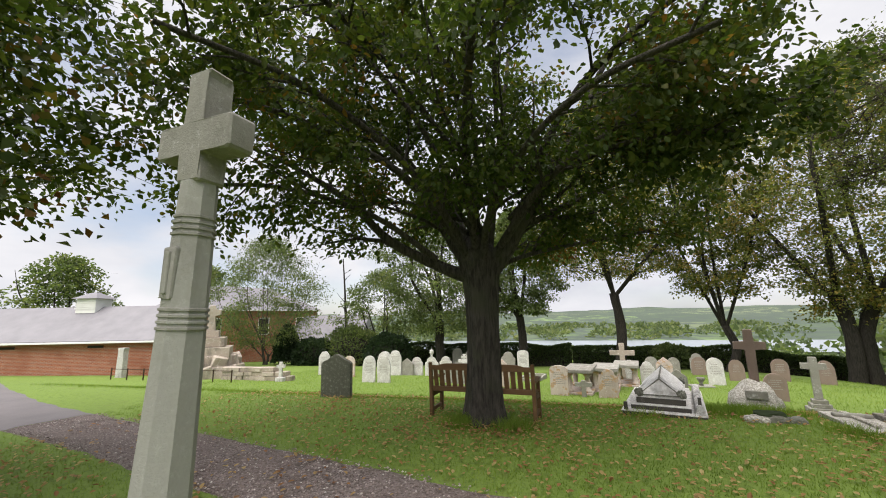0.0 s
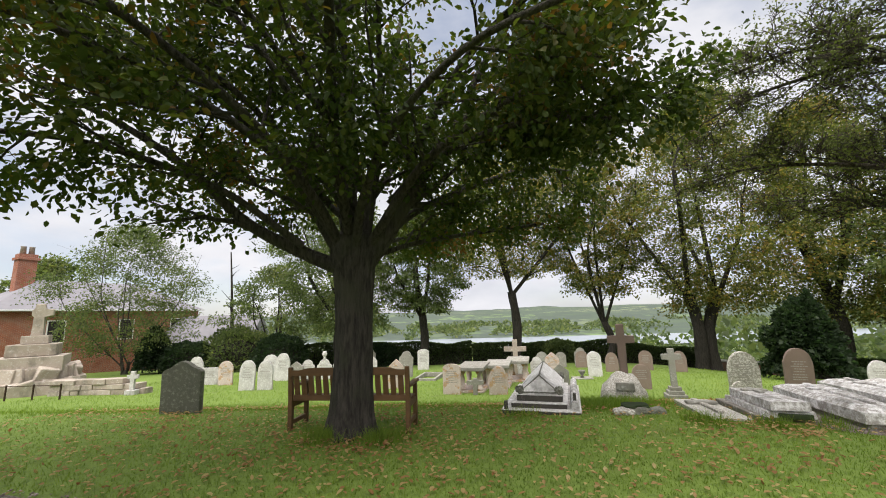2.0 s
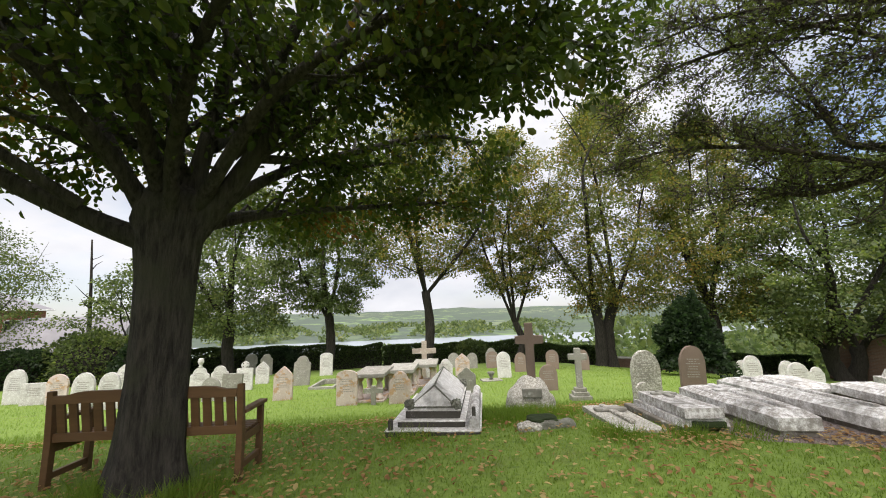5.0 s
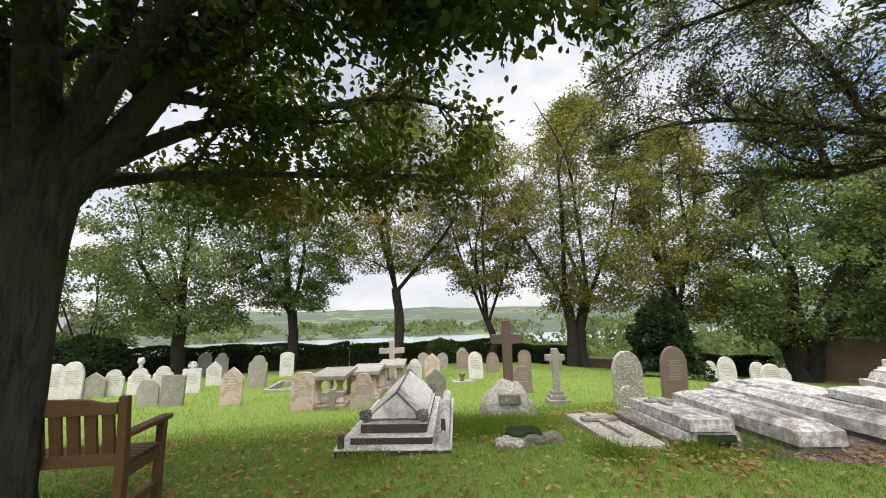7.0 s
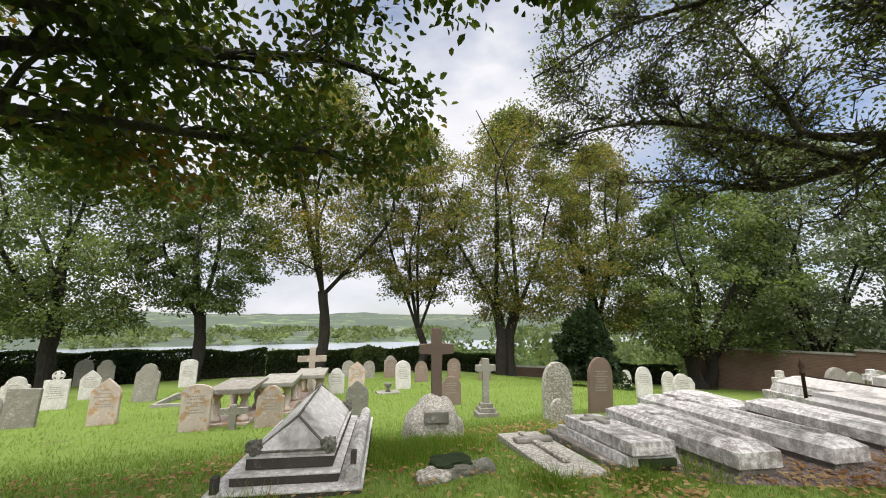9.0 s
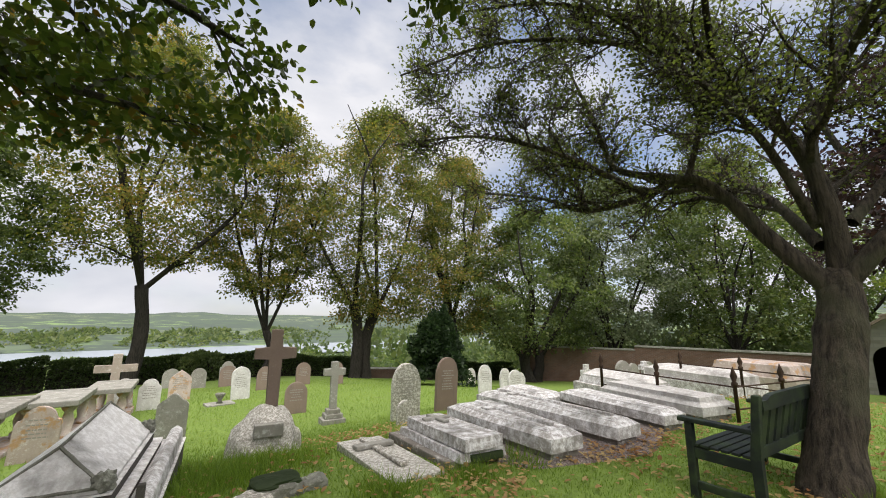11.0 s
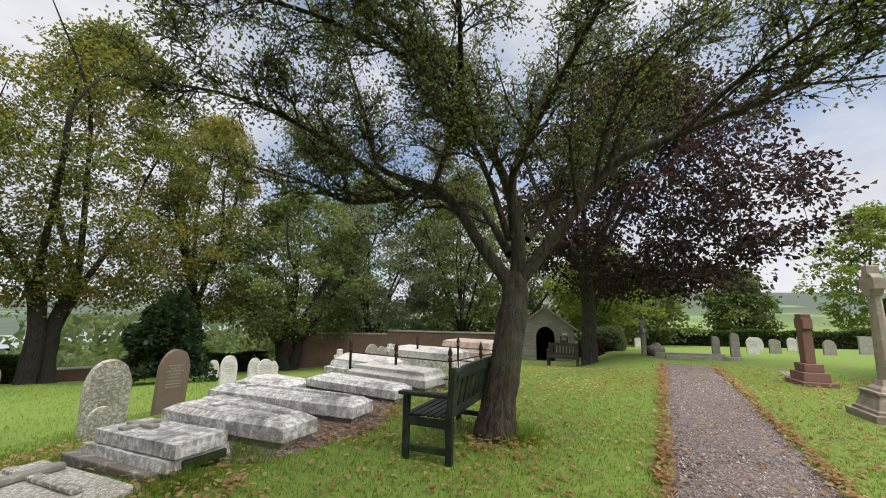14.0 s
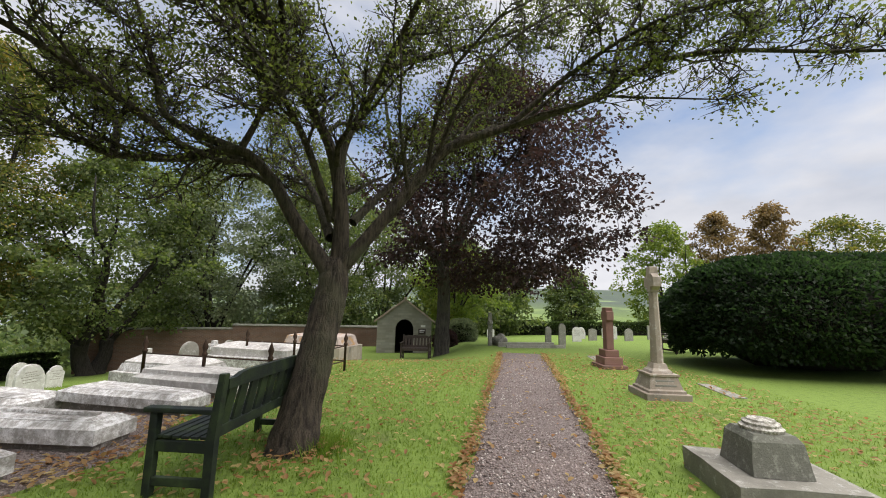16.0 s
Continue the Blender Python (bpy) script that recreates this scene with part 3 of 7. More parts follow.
def main_tree():
    x, y = 2.45, 8.9
    t = thing("tree", Matrix(), "large broad-leaved tree with a fluted grey trunk beside a bench", "tree")
    # fluted, flared trunk
    bm = bmesh.new()
    rings, sides = [], 28
    prof = [(-0.15, 0.42), (0.0, 0.38), (0.12, 0.33), (0.3, 0.295), (0.6, 0.27), (1.0, 0.255), (1.5, 0.25), (2.0, 0.265), (2.35, 0.3), (2.6, 0.34), (2.8, 0.3), (2.95, 0.18)]
    for z, r in prof:
        row = []
        for k in range(sides):
            a = 2 * math.pi * k / sides
            fl = 1 + 0.13 * math.cos(4 * a + 0.5 + 0.12 * z) + 0.07 * math.cos(7 * a + 1.3) + 0.04 * noise.noise(Vector((math.cos(a), math.sin(a), z * 1.5)))
            if z < 0.3:
                fl += 0.12 * (0.3 - z) * math.cos(5 * a + 2)
            row.append(bm.verts.new((x + r * fl * math.cos(a) + 0.03 * math.sin(z), y + r * fl * math.sin(a), z)))
        rings.append(row)
    for a, b in zip(rings, rings[1:]):
        for k in range(sides):
            bm.faces.new((a[k], a[(k + 1) % sides], b[(k + 1) % sides], b[k]))
    bm.faces.new(rings[-1])
    part("trunk", bm, M_BARK, t, smooth=True)
    limbs = [
        [(-0.12, 0, 2.35), (-0.75, -0.05, 2.62), (-1.6, -0.2, 3.1), (-2.4, -0.4, 3.9), (-3.4, -0.7, 4.6), (-4.6, -1.0, 5.2)],
        [(-0.15, 0.1, 2.5), (-0.55, 0.2, 3.1), (-1.1, 0.4, 4.0), (-1.7, 0.6, 5.2), (-2.6, 0.9, 6.6)],
        [(-0.05, 0.05, 2.6), (-0.05, 0.1, 3.3), (-0.2, 0.1, 5.0), (-0.5, -0.1, 7.2)],
        [(0.1, 0.05, 2.6), (0.2, 0.15, 3.3), (0.45, 0.3, 5.0), (0.7, 0.6, 7.2)],
        [(0.18, 0, 2.4), (0.54, -0.02, 2.85), (0.9, -0.05, 3.43), (1.55, -0.1, 4.33), (2.04, -0.15, 5.38), (2.85, -0.3, 6.6)],
        [(0.1, -0.15, 2.55), (0.3, -0.6, 3.2), (0.9, -1.4, 3.9), (1.8, -2.2, 4.3), (2.9, -2.9, 4.3)],
        [(-0.1, -0.15, 2.55), (-0.3, -0.7, 3.2), (-0.8, -1.7, 4.0), (-1.5, -3.0, 4.5), (-2.2, -4.3, 4.5)],
        [(0.15, 0.15, 2.6), (0.9, 0.7, 3.4), (2.0, 1.2, 4.0), (3.0, 1.3, 4.3), (3.8, 1.3, 4.2)],
        [(-0.1, 0.2, 2.6), (-0.5, 1.0, 3.5), (-1.0, 2.2, 4.3), (-1.4, 3.6, 4.7)],
        [(0.3, -0.1, 2.7), (1.2, -0.7, 3.7), (2.3, -1.1, 4.3), (3.3, -1.4, 4.6)],
        [(0.0, -0.2, 2.8), (0.1, -1.2, 4.0), (0.5, -2.6, 4.8), (1.0, -4.0, 5.0), (1.6, -5.2, 4.8)],
        [(-0.2, -0.1, 2.8), (-1.0, -1.0, 4.0), (-2.4, -2.2, 4.7), (-3.8, -3.2, 4.9)],
        [(0.6, -0.1, 3.3), (1.8, -0.2, 4.6), (3.0, -0.3, 5.4), (4.2, -0.3, 5.7)],
        [(0.2, 0.4, 3.6), (0.6, 1.8, 5.0), (1.0, 3.2, 5.6), (1.4, 4.6, 5.5)],
        [(0.9, -0.2, 3.9), (1.8, -1.0, 5.0), (2.8, -1.7, 5.5), (3.6, -2.1, 5.6)],
        [(-0.2, -0.1, 3.6), (-0.8, -1.0, 5.0), (-1.6, -2.0, 6.0), (-2.4, -2.8, 6.6)],
        [(0.1, -0.1, 3.6), (0.2, -1.2, 5.2), (0.3, -2.4, 6.2), (0.5, -3.4, 6.6)],
        [(-0.4, 0.0, 3.4), (-1.4, -0.6, 4.8), (-2.8, -1.2, 5.8), (-4.2, -1.6, 6.4)],
        [(0.15, 0.1, 2.5), (0.9, 0.5, 2.8), (2.0, 1.0, 3.05), (3.2, 1.4, 3.25)],
        [(0.1, 0.2, 2.6), (0.4, 1.2, 3.0), (0.9, 2.4, 3.3), (1.3, 3.6, 3.4)],
        [(-0.3, 0.0, 5.0), (-1.0, -0.8, 6.2), (-1.8, -1.8, 7.2)],
        [(-0.3, 0.1, 6.0), (-1.4, 0.2, 7.2), (-2.6, 0.2, 7.8)],
        [(0.4, 0.2, 5.0), (0.6, -0.9, 6.6), (1.0, -2.0, 7.4)],
        [(-1.1, 0.4, 4.0), (-2.2, -0.2, 5.2), (-3.4, -0.6, 6.0), (-4.6, -0.8, 6.3)],
        [(2.0, -0.15, 5.3), (2.9, -0.3, 5.25), (3.7, -0.5, 4.75), (4.6, -0.8, 4.4)],
        [(1.3, -0.1, 4.0), (2.1, -0.6, 4.15), (2.9, -1.0, 4.1), (3.6, -1.3, 3.9)],
        [(-0.2, 0.2, 3.2), (-1.2, 0.9, 4.0), (-2.6, 1.4, 4.4), (-4.0, 1.6, 4.3)],
        [(-0.7, -0.2, 2.7), (-1.6, -0.9, 3.4), (-2.8, -1.6, 3.8), (-4.2, -2.0, 3.9)],
        [(-0.3, -0.4, 4.6), (-0.9, -2.0, 5.4), (-1.4, -3.6, 5.6), (-1.8, -5.0, 5.4)],
    ]
    rad = [0.13, 0.12, 0.15, 0.15, 0.16, 0.08, 0.08, 0.085, 0.1, 0.08, 0.08, 0.08, 0.08, 0.08, 0.07, 0.06, 0.06, 0.06, 0.05, 0.05, 0.05, 0.05, 0.05, 0.06, 0.07, 0.055, 0.06, 0.06, 0.05]
    tips = []
    for i, (l, r) in enumerate(zip(limbs, rad)):
        gr = Grower(11 + i, droop=0.12, wiggle=0.22, twig=0.3, up=0.1, levels=3, kids=(8, 4, 3), ratio=0.42, floor=3.05)
        gr.limb([(x + a, y + b, c) for a, b, c in l], r, 0.03, sides=10, start=0.28)
        gr.wood("limb", M_BARK, t)
        tips += gr.tips
    gr.tips = tips
    crown(gr, 5, 0.105, L_MAIN, t, 3, 0.15, 0.5, True, hang=0.5)


main_tree()


def crab_tree():
    x, y = 10.3, 6.62
    t = thing("tree", Matrix(), "leaning crab apple tree with a dense tangle of fine twigs", "tree")
    gr = Grower(5, droop=0.02, wiggle=0.35, twig=0.22, up=0.1, levels=3, kids=(8, 5, 4), ratio=0.5, floor=2.1)
    pts = smooth_line([(x + 0.02, y + 0.02, -0.14), (x + 0.06, y - 0.02, 0.25), (x + 0.17, y - 0.13, 0.92), (x + 0.27, y - 0.2, 1.42), (x + 0.34, y - 0.26, 2.02)], 12)
    tv, tf = [], []
    tube(tv, tf, pts, [float(r) for r in np.interp(range(len(pts)), [0, 6, 12, 24, 36, 42, 46, 48], [0.31, 0.25, 0.205, 0.182, 0.18, 0.165, 0.13, 0.05])], 32)
    tv = [tuple(Vector(p) + 0.035 * Vector(noise.noise_vector(Vector(p) * 3.5)) + 0.014 * Vector(noise.noise_vector(Vector(p) * 11))) for p in tv]
    me = mesh_from("trunk", tv, tf)
    for p in me.polygons:
        p.use_smooth = True
    me.materials.append(M_BARK2)
    ob = new("trunk", me)
    ob.parent = t
    fx, fy, fz = x + 0.33, y - 0.25, 1.8
    limbs = [
        ([(0, 0.02, 0), (-0.05, 0.43, 0.56), (-0.1, 0.75, 1.05), (-0.2, 1.16, 1.32), (-0.3, 1.65, 1.17), (-0.5, 2.23, 1.11), (-0.7, 2.7, 1.35), (-0.9, 3.6, 1.6)], 0.105),
        ([(-0.2, 1.16, 1.32), (-0.25, 1.83, 1.62), (-0.3, 2.04, 2.1), (-0.4, 2.15, 2.76), (-0.6, 2.4, 3.5)], 0.06),
        ([(-0.18, 1.1, 1.3), (-0.1, 0.95, 1.9), (-0.2, 0.86, 2.5), (-0.4, 1.0, 3.3)], 0.045),
        ([(0, 0.0, 0), (0.0, 0.01, 0.75), (0.0, 0.12, 1.5), (-0.1, 0.5, 2.14), (-0.2, 0.8, 2.87), (-0.4, 1.1, 3.9)], 0.12),
        ([(0.02, 0.0, 0.6), (0.1, -0.01, 1.5), (0.2, -0.25, 2.12), (0.3, -0.5, 2.83), (0.4, -0.85, 3.5), (0.5, -1.1, 4.2)], 0.085),
        ([(0, -0.03, 0), (-0.02, -0.27, 0.27), (-0.08, -0.72, 0.84), (-0.15, -1.25, 1.5), (-0.2, -1.9, 1.77), (-0.3, -3.08, 2.2), (-0.35, -3.38, 2.82), (-0.4, -3.7, 3.6), (-0.5, -4.0, 4.3)], 0.105),
        ([(-0.3, -3.08, 2.2), (-0.5, -3.56, 2.51), (-0.8, -4.35, 2.57), (-1.1, -5.2, 2.45), (-1.4, -6.0, 2.3)], 0.05),
        ([(-0.2, -1.9, 1.77), (-0.6, -2.6, 2.3), (-1.1, -3.3, 2.6), (-1.5, -4.1, 2.6)], 0.04),
        ([(0.05, 0.05, 0.4), (0.7, 0.5, 1.2), (1.5, 1.2, 1.9), (2.3, 2.0, 2.4)], 0.07),
        ([(0.0, 0.1, 0.6), (-0.6, 0.4, 1.5), (-1.3, 0.9, 2.3), (-2.0, 1.5, 2.9)], 0.055),
        ([(0.1, -0.1, 0.6), (0.6, -0.7, 1.4), (1.2, -1.3, 2.2), (1.6, -1.9, 2.8)], 0.06),
        ([(-0.1, 0.5, 2.1), (-0.8, 0.9, 2.7), (-1.6, 1.8, 3.3), (-2.2, 2.8, 3.5)], 0.05),
        ([(-0.5, 2.2, 1.11), (0.0, 2.6, 1.7), (0.3, 3.2, 2.3), (0.4, 3.9, 2.7)], 0.05),
        ([(0.2, -0.25, 2.1), (-0.6, -0.7, 2.6), (-1.3, -1.1, 3.1), (-1.9, -1.4, 3.6)], 0.05),
        ([(-0.3, 0.9, 2.8), (-1.2, 1.6, 2.9), (-2.0, 2.6, 3.0), (-2.6, 3.6, 2.8)], 0.045),
        ([(-0.25, 1.5, 1.2), (-1.0, 2.2, 1.7), (-1.7, 3.0, 2.0), (-2.2, 4.0, 2.1)], 0.045),
        ([(-0.2, 0.7, 2.5), (-1.0, 0.6, 3.2), (-1.8, 0.5, 3.9), (-2.6, 0.4, 4.3)], 0.045),
        ([(0.3, -0.5, 2.8), (0.5, -1.4, 3.3), (0.6, -2.3, 3.7), (0.6, -3.2, 4.2)], 0.045),
    ]
    tips = []
    for i, (l, r) in enumerate(limbs):
        gr = Grower(40 + i, droop=0.05, wiggle=0.4, twig=0.2, up=0.12, levels=3, kids=(16, 8, 6), ratio=0.36, floor=2.35, fine=1, thin=0.0075)
        gr.limb([(fx + a + 0.05 * gr.rv().x, fy + b + 0.05 * gr.rv().y, fz + c) for a, b, c in l], 0.95 * r, 0.012, sides=9, start=0.25)
        gr.wood("limb", M_BARK2, t)
        tips += gr.tips
    gr.tips = tips
    crown(gr, 2, 0.047, L_CRAB, t, 8, 0.08, 0.4, False)


crab_tree()


def field_tree(name, x, y, height, spread_r, seed, leaf, label, bark=None, forks=4, clear=0.3, size=0.2, trunk_r=0.3, category="tree", group="", twin=False, skirt=0.25, sprays=0, per=330, low=0.38, lean=0.0, shift=0.0):
    """A grown tree: trunk, leaders and branching limbs, each limb ending in a flat spray of leaves inside an uneven crown."""
    z0 = gz(x, y)
    rr = random.Random(seed)
    rng = np.random.default_rng(seed)
    t = thing(name, Matrix(), label, category, group)
    bark = bark or M_BARKD
    tv, tf = [], []
    skeleton = []
    top = Vector((x + lean * height * clear, y, z0 + height * clear))

    def wobble(k):
        return Vector((rr.gauss(0, k), rr.gauss(0, k), rr.gauss(0, k * 0.5)))

    for s in ((-0.5, 0.5) if twin else (0.0,)):
        foot = Vector((x + s * trunk_r * 1.5, y, z0))
        head = top + Vector((s * trunk_r * 3.4, 0, 0))
        pts = smooth_line([foot - Vector((0, 0, 0.25)), foot + Vector((0, 0, 0.2)), foot.lerp(head, 0.5) + wobble(0.012 * height), head], 4)
        n = len(pts)
        k = trunk_r * (0.78 if twin else 1.0)
        tube(tv, tf, pts, [k * (1.5 - 0.5 * min(1, i / 4)) * (1 - 0.22 * i / n) for i in range(n)], 12)
        skeleton.append((head, k * 0.7))
    tv = [tuple(Vector(p) + 0.06 * trunk_r * 3 * Vector(noise.noise_vector(Vector(p) * 2.0))) for p in tv]
    me = mesh_from("trunk", tv, tf)
    for p in me.polygons:
        p.use_smooth = True
    me.materials.append(bark)
    new("trunk", me).parent = t
    v, f = [], []
    heads = list(skeleton)
    for i in range(forks):
        a = 2 * math.pi * (i + rr.random() * 0.6) / forks
        k = rr.uniform(0.4, 0.8) * spread_r if i else 0.08 * spread_r
        head, hr = heads[i % len(heads)]
        rise = (height - height * clear) * (rr.uniform(0.55, 0.85) if i else 0.93)
        e = head + Vector((math.cos(a) * k, math.sin(a) * k, rise))
        mid = head + Vector((math.cos(a) * k * 0.5, math.sin(a) * k * 0.5, rise * 0.45)) + wobble(0.03 * height)
        pts = smooth_line([head - Vector((0, 0, 0.3)), mid, mid.lerp(e, 0.5) + wobble(0.02 * height), e], 4)
        n = len(pts)
        radii = [hr * 0.55 * (1 - 0.9 * j / n) for j in range(n)]
        tube(v, f, pts, radii, 7)
        skeleton += list(zip(pts[1:], radii[1:]))
    # sprays fill an uneven crown, widest at a share "low" of its height
    bottom, rise = z0 + height * skirt, height * (1 - skirt)
    count = int(1.8 * (sprays or 30 + 5.5 * spread_r))
    per = int(per / 1.75)
    spots = []
    for i in range(count):
        u = (i + rr.random()) / count
        w = math.sin(math.pi * min(1.0, (0.16 + 0.34 * u / low) if u < low else 0.5 + 0.47 * (u - low) / (1 - low))) ** 0.8
        a = 2.39996 * i + rr.uniform(-0.5, 0.5)
        r = spread_r * w * (0.82 + 0.4 * noise.noise(Vector((math.cos(a) * 1.6, math.sin(a) * 1.6, u * 3 + seed)))) * math.sqrt(rr.uniform(0.12, 1.0))
        spots.append(Vector((x + lean * height + r * math.cos(a), y + r * math.sin(a), bottom + rise * u * 0.97)))
        spots[-1].y += shift
    spots.sort(key=lambda c: math.hypot(c.x - x, c.y - y) + 0.3 * (c.z - z0))
    cs, ds = [], []
    for c in spots:
        best, bd = None, 1e9
        for p, r in skeleton:
            d = (c - p).length
            d += 1.6 * max(0.0, p.z - c.z + 0.35 * math.hypot(c.x - p.x, c.y - p.y))
            if d < bd:
                best, bd = (p, r), d
        p, r = best
        mid = p.lerp(c, 0.5) + Vector((0, 0, 0.1 * (c - p).length)) + wobble(0.06 * (c - p).length)
        pts = smooth_line([p, mid, c], 3)
        n = len(pts)
        r0 = max(0.012, min(r * 0.62, 0.014 * (c - p).length + 0.015))
        radii = [r0 * (1 - 0.75 * j / n) for j in range(n)]
        tube(v, f, pts, radii, 5)
        skeleton += list(zip(pts[2:], radii[2:]))
        R = (0.3 + 0.13 * spread_r) * rr.uniform(0.7, 1.35)
        out = Vector((c.x - x, c.y - y, 0.0))
        out = out.normalized() if out.length > 0.1 else Vector((1, 0, 0))
        for _ in range(3):
            q = c + Vector((rr.gauss(0, R * 0.55), rr.gauss(0, R * 0.55), rr.gauss(0, R * 0.25))) + out * R * 0.2
            tube(v, f, [p.lerp(c, rr.uniform(0.7, 1.0)), c.lerp(q, 0.5) + wobble(0.1 * R), q], [r0 * 0.3, r0 * 0.2, 0.004], 3)
        g = rng.normal(0, 1, (per, 3))
        g = g / np.linalg.norm(g, axis=1)[:, None] * rng.random((per, 1)) ** 0.42 * np.array([1.0, 1.0, 0.42]) * R
        g[:, 2] -= 0.3 * (g[:, 0] ** 2 + g[:, 1] ** 2) / R
        g = g * (1 + 0.35 * np.sin(3 * np.arctan2(g[:, 1:2], g[:, :1]) + c.x))
        cs.append(g + np.array(c))
        ds.append(g / (np.linalg.norm(g, axis=1)[:, None] + 1e-6) + np.array([0, 0, -0.35]))
    me = mesh_from("branch", v, f)
    for p in me.polygons:
        p.use_smooth = True
    me.materials.append(bark)
    new("branch", me).parent = t
    me = leaf_mesh("crown", np.concatenate(cs), np.concatenate(ds), size, rng, 0.4)
    me.materials.append(leaf)
    new("crown", me).parent = t
    return t


BACK_TREES = [
    (-5.1, 31.5, 13.0, 5.8, 101, L_GREEN, "dark-trunked green tree along the boundary hedge", dict(trunk_r=0.4, forks=5, clear=0.26, skirt=0.22, sprays=90)),
    (0.95, 32.0, 12.2, 3.5, 102, L_GREEN, "slim ivy-clad green tree along the boundary hedge", dict(trunk_r=0.36, forks=4, clear=0.3, skirt=0.33, sprays=64)),
    (7.5, 31.2, 19.6, 6.4, 103, L_LIME, "forked autumn tree on the boundary hedge", dict(trunk_r=0.36, forks=5, clear=0.26, skirt=0.33, sprays=105)),
    (13.8, 31.2, 17.6, 4.6, 104, L_LIME, "slender leaning tree with bare lower limbs", dict(trunk_r=0.28, forks=5, clear=0.16, skirt=0.28, sprays=84)),
    (18.7, 28.2, 18.8, 6.1, 105, L_LIME, "tall twin-trunked tree turning autumn yellow", dict(trunk_r=0.5, forks=6, clear=0.24, skirt=0.2, sprays=125, twin=True, lean=0.05)),
    (25.6, 27.3, 17.6, 5.0, 106, L_LIME, "tall tree with yellow and orange autumn leaves", dict(trunk_r=0.42, forks=5, clear=0.25, skirt=0.2, sprays=98, lean=0.04)),
]
for x, y, h, s, sd, lf, lab, more in BACK_TREES:
    field_tree("tree", x, y, h, s, sd, lf, lab, group="boundary trees", per=340, size=0.18, **more)
WOOD_TREES = [
    (29.8, 23.0, 13.0, 7.2, 107, L_GREEN, "wide spreading tree with several leaning dark trunks", dict(trunk_r=0.55, forks=7, clear=0.14, twin=True, skirt=0.2, sprays=90)),
    (35.5, 19.5, 16.0, 6.5, 108, L_GREY, "grey-green willow with slanting trunks behind the wall", dict(trunk_r=0.36, forks=7, clear=0.12, twin=True, skirt=0.18, sprays=80)),
    (36.5, 12.0, 15.0, 6.2, 109, L_GREEN, "green tree with slanting trunks behind the wall", dict(trunk_r=0.36, forks=7, clear=0.12, twin=True, skirt=0.18, sprays=78)),
    (41.0, 25.0, 13.0, 6.0, 124, L_GREEN, "green tree in the wood behind the wall", dict(trunk_r=0.3, forks=6, clear=0.12, twin=True, skirt=0.15, sprays=48)),
    (43.0, 16.0, 14.0, 6.0, 125, L_GREY, "grey-green tree in the wood behind the wall", dict(trunk_r=0.3, forks=6, clear=0.12, twin=True, skirt=0.15, sprays=48)),
    (42.0, 8.0, 12.0, 5.5, 126, L_GREEN, "green tree in the wood behind the wall", dict(trunk_r=0.3, forks=6, clear=0.12, skirt=0.15, sprays=44)),
]
for x, y, h, s, sd, lf, lab, more in WOOD_TREES:
    field_tree("tree", x, y, h, s, sd, lf, lab, group="wood behind the wall", per=280, size=0.23, **more)
field_tree("tree", 22.8, 4.1, 13.0, 6.4, 110, L_COPPER, "copper beech with dark purple leaves by the shelter", M_BARK, trunk_r=0.33, forks=6, clear=0.3, skirt=0.24, sprays=105, per=340, size=0.19, low=0.3, shift=-2.2)
field_tree("tree", 31.5, 2.6, 6.0, 3.2, 111, L_BRIGHT, "bright yellow-green tree by the shelter", trunk_r=0.18, forks=4, clear=0.2, skirt=0.22, sprays=40, per=260, size=0.2)
FAR_TREES = [
    (40.0, 1.0, 8.5, 5.0, 112, L_GREEN, "dark green tree beyond the path"),
    (47.0, -4.0, 8.0, 4.5, 113, L_GREEN, "dark green tree beyond the path"),
    (54.0, -15.0, 8.0, 4.0, 116, L_GREEN, "dark green tree beyond the far hedge"),
    (50.0, -25.0, 13.5, 6.2, 117, L_BRIGHT, "tall yellow-green tree beyond the far hedge"),
    (50.0, -32.0, 15.0, 4.4, 118, L_BROWN, "tall russet autumn tree beyond the yew"),
    (49.0, -38.0, 16.0, 4.2, 119, L_BROWN, "tall russet autumn tree beyond the yew"),
    (47.0, -45.0, 14.0, 7.0, 120, L_LIME, "broad olive-green tree beyond the yew"),
    (-40.0, 42.0, 12.0, 6.0, 121, L_GREEN, "green tree behind the brick outbuilding"),
    (-46.0, 30.0, 11.0, 6.0, 122, L_GREEN, "green tree behind the brick outbuilding"),
]
for x, y, h, s, sd, lf, lab in FAR_TREES:
    field_tree("tree", x, y, h, s, sd, lf, lab, trunk_r=0.3, forks=5, clear=0.1, skirt=0.06, sprays=56, per=150, size=0.36)
field_tree("tree", -11.5, 34.5, 8.5, 5.0, 114, L_GREEN, "low green tree by the boundary", trunk_r=0.2, forks=5, clear=0.12, skirt=0.15, sprays=40, per=260, size=0.2)
field_tree("tree", -20.0, 30.0, 11.0, 5.4, 115, L_GREEN, "thin-leaved multi-stemmed tree by the brick house", M_BARK, trunk_r=0.16, forks=7, clear=0.08, skirt=0.15, sprays=105, per=220, size=0.15, twin=True)
field_tree("tree", -3.9, 2.0, 9.0, 5.2, 123, L_MAIN, "broad dark tree overhanging the path", M_BARK, trunk_r=0.3, forks=6, clear=0.3, skirt=0.27, sprays=185, per=400, size=0.125, low=0.3)


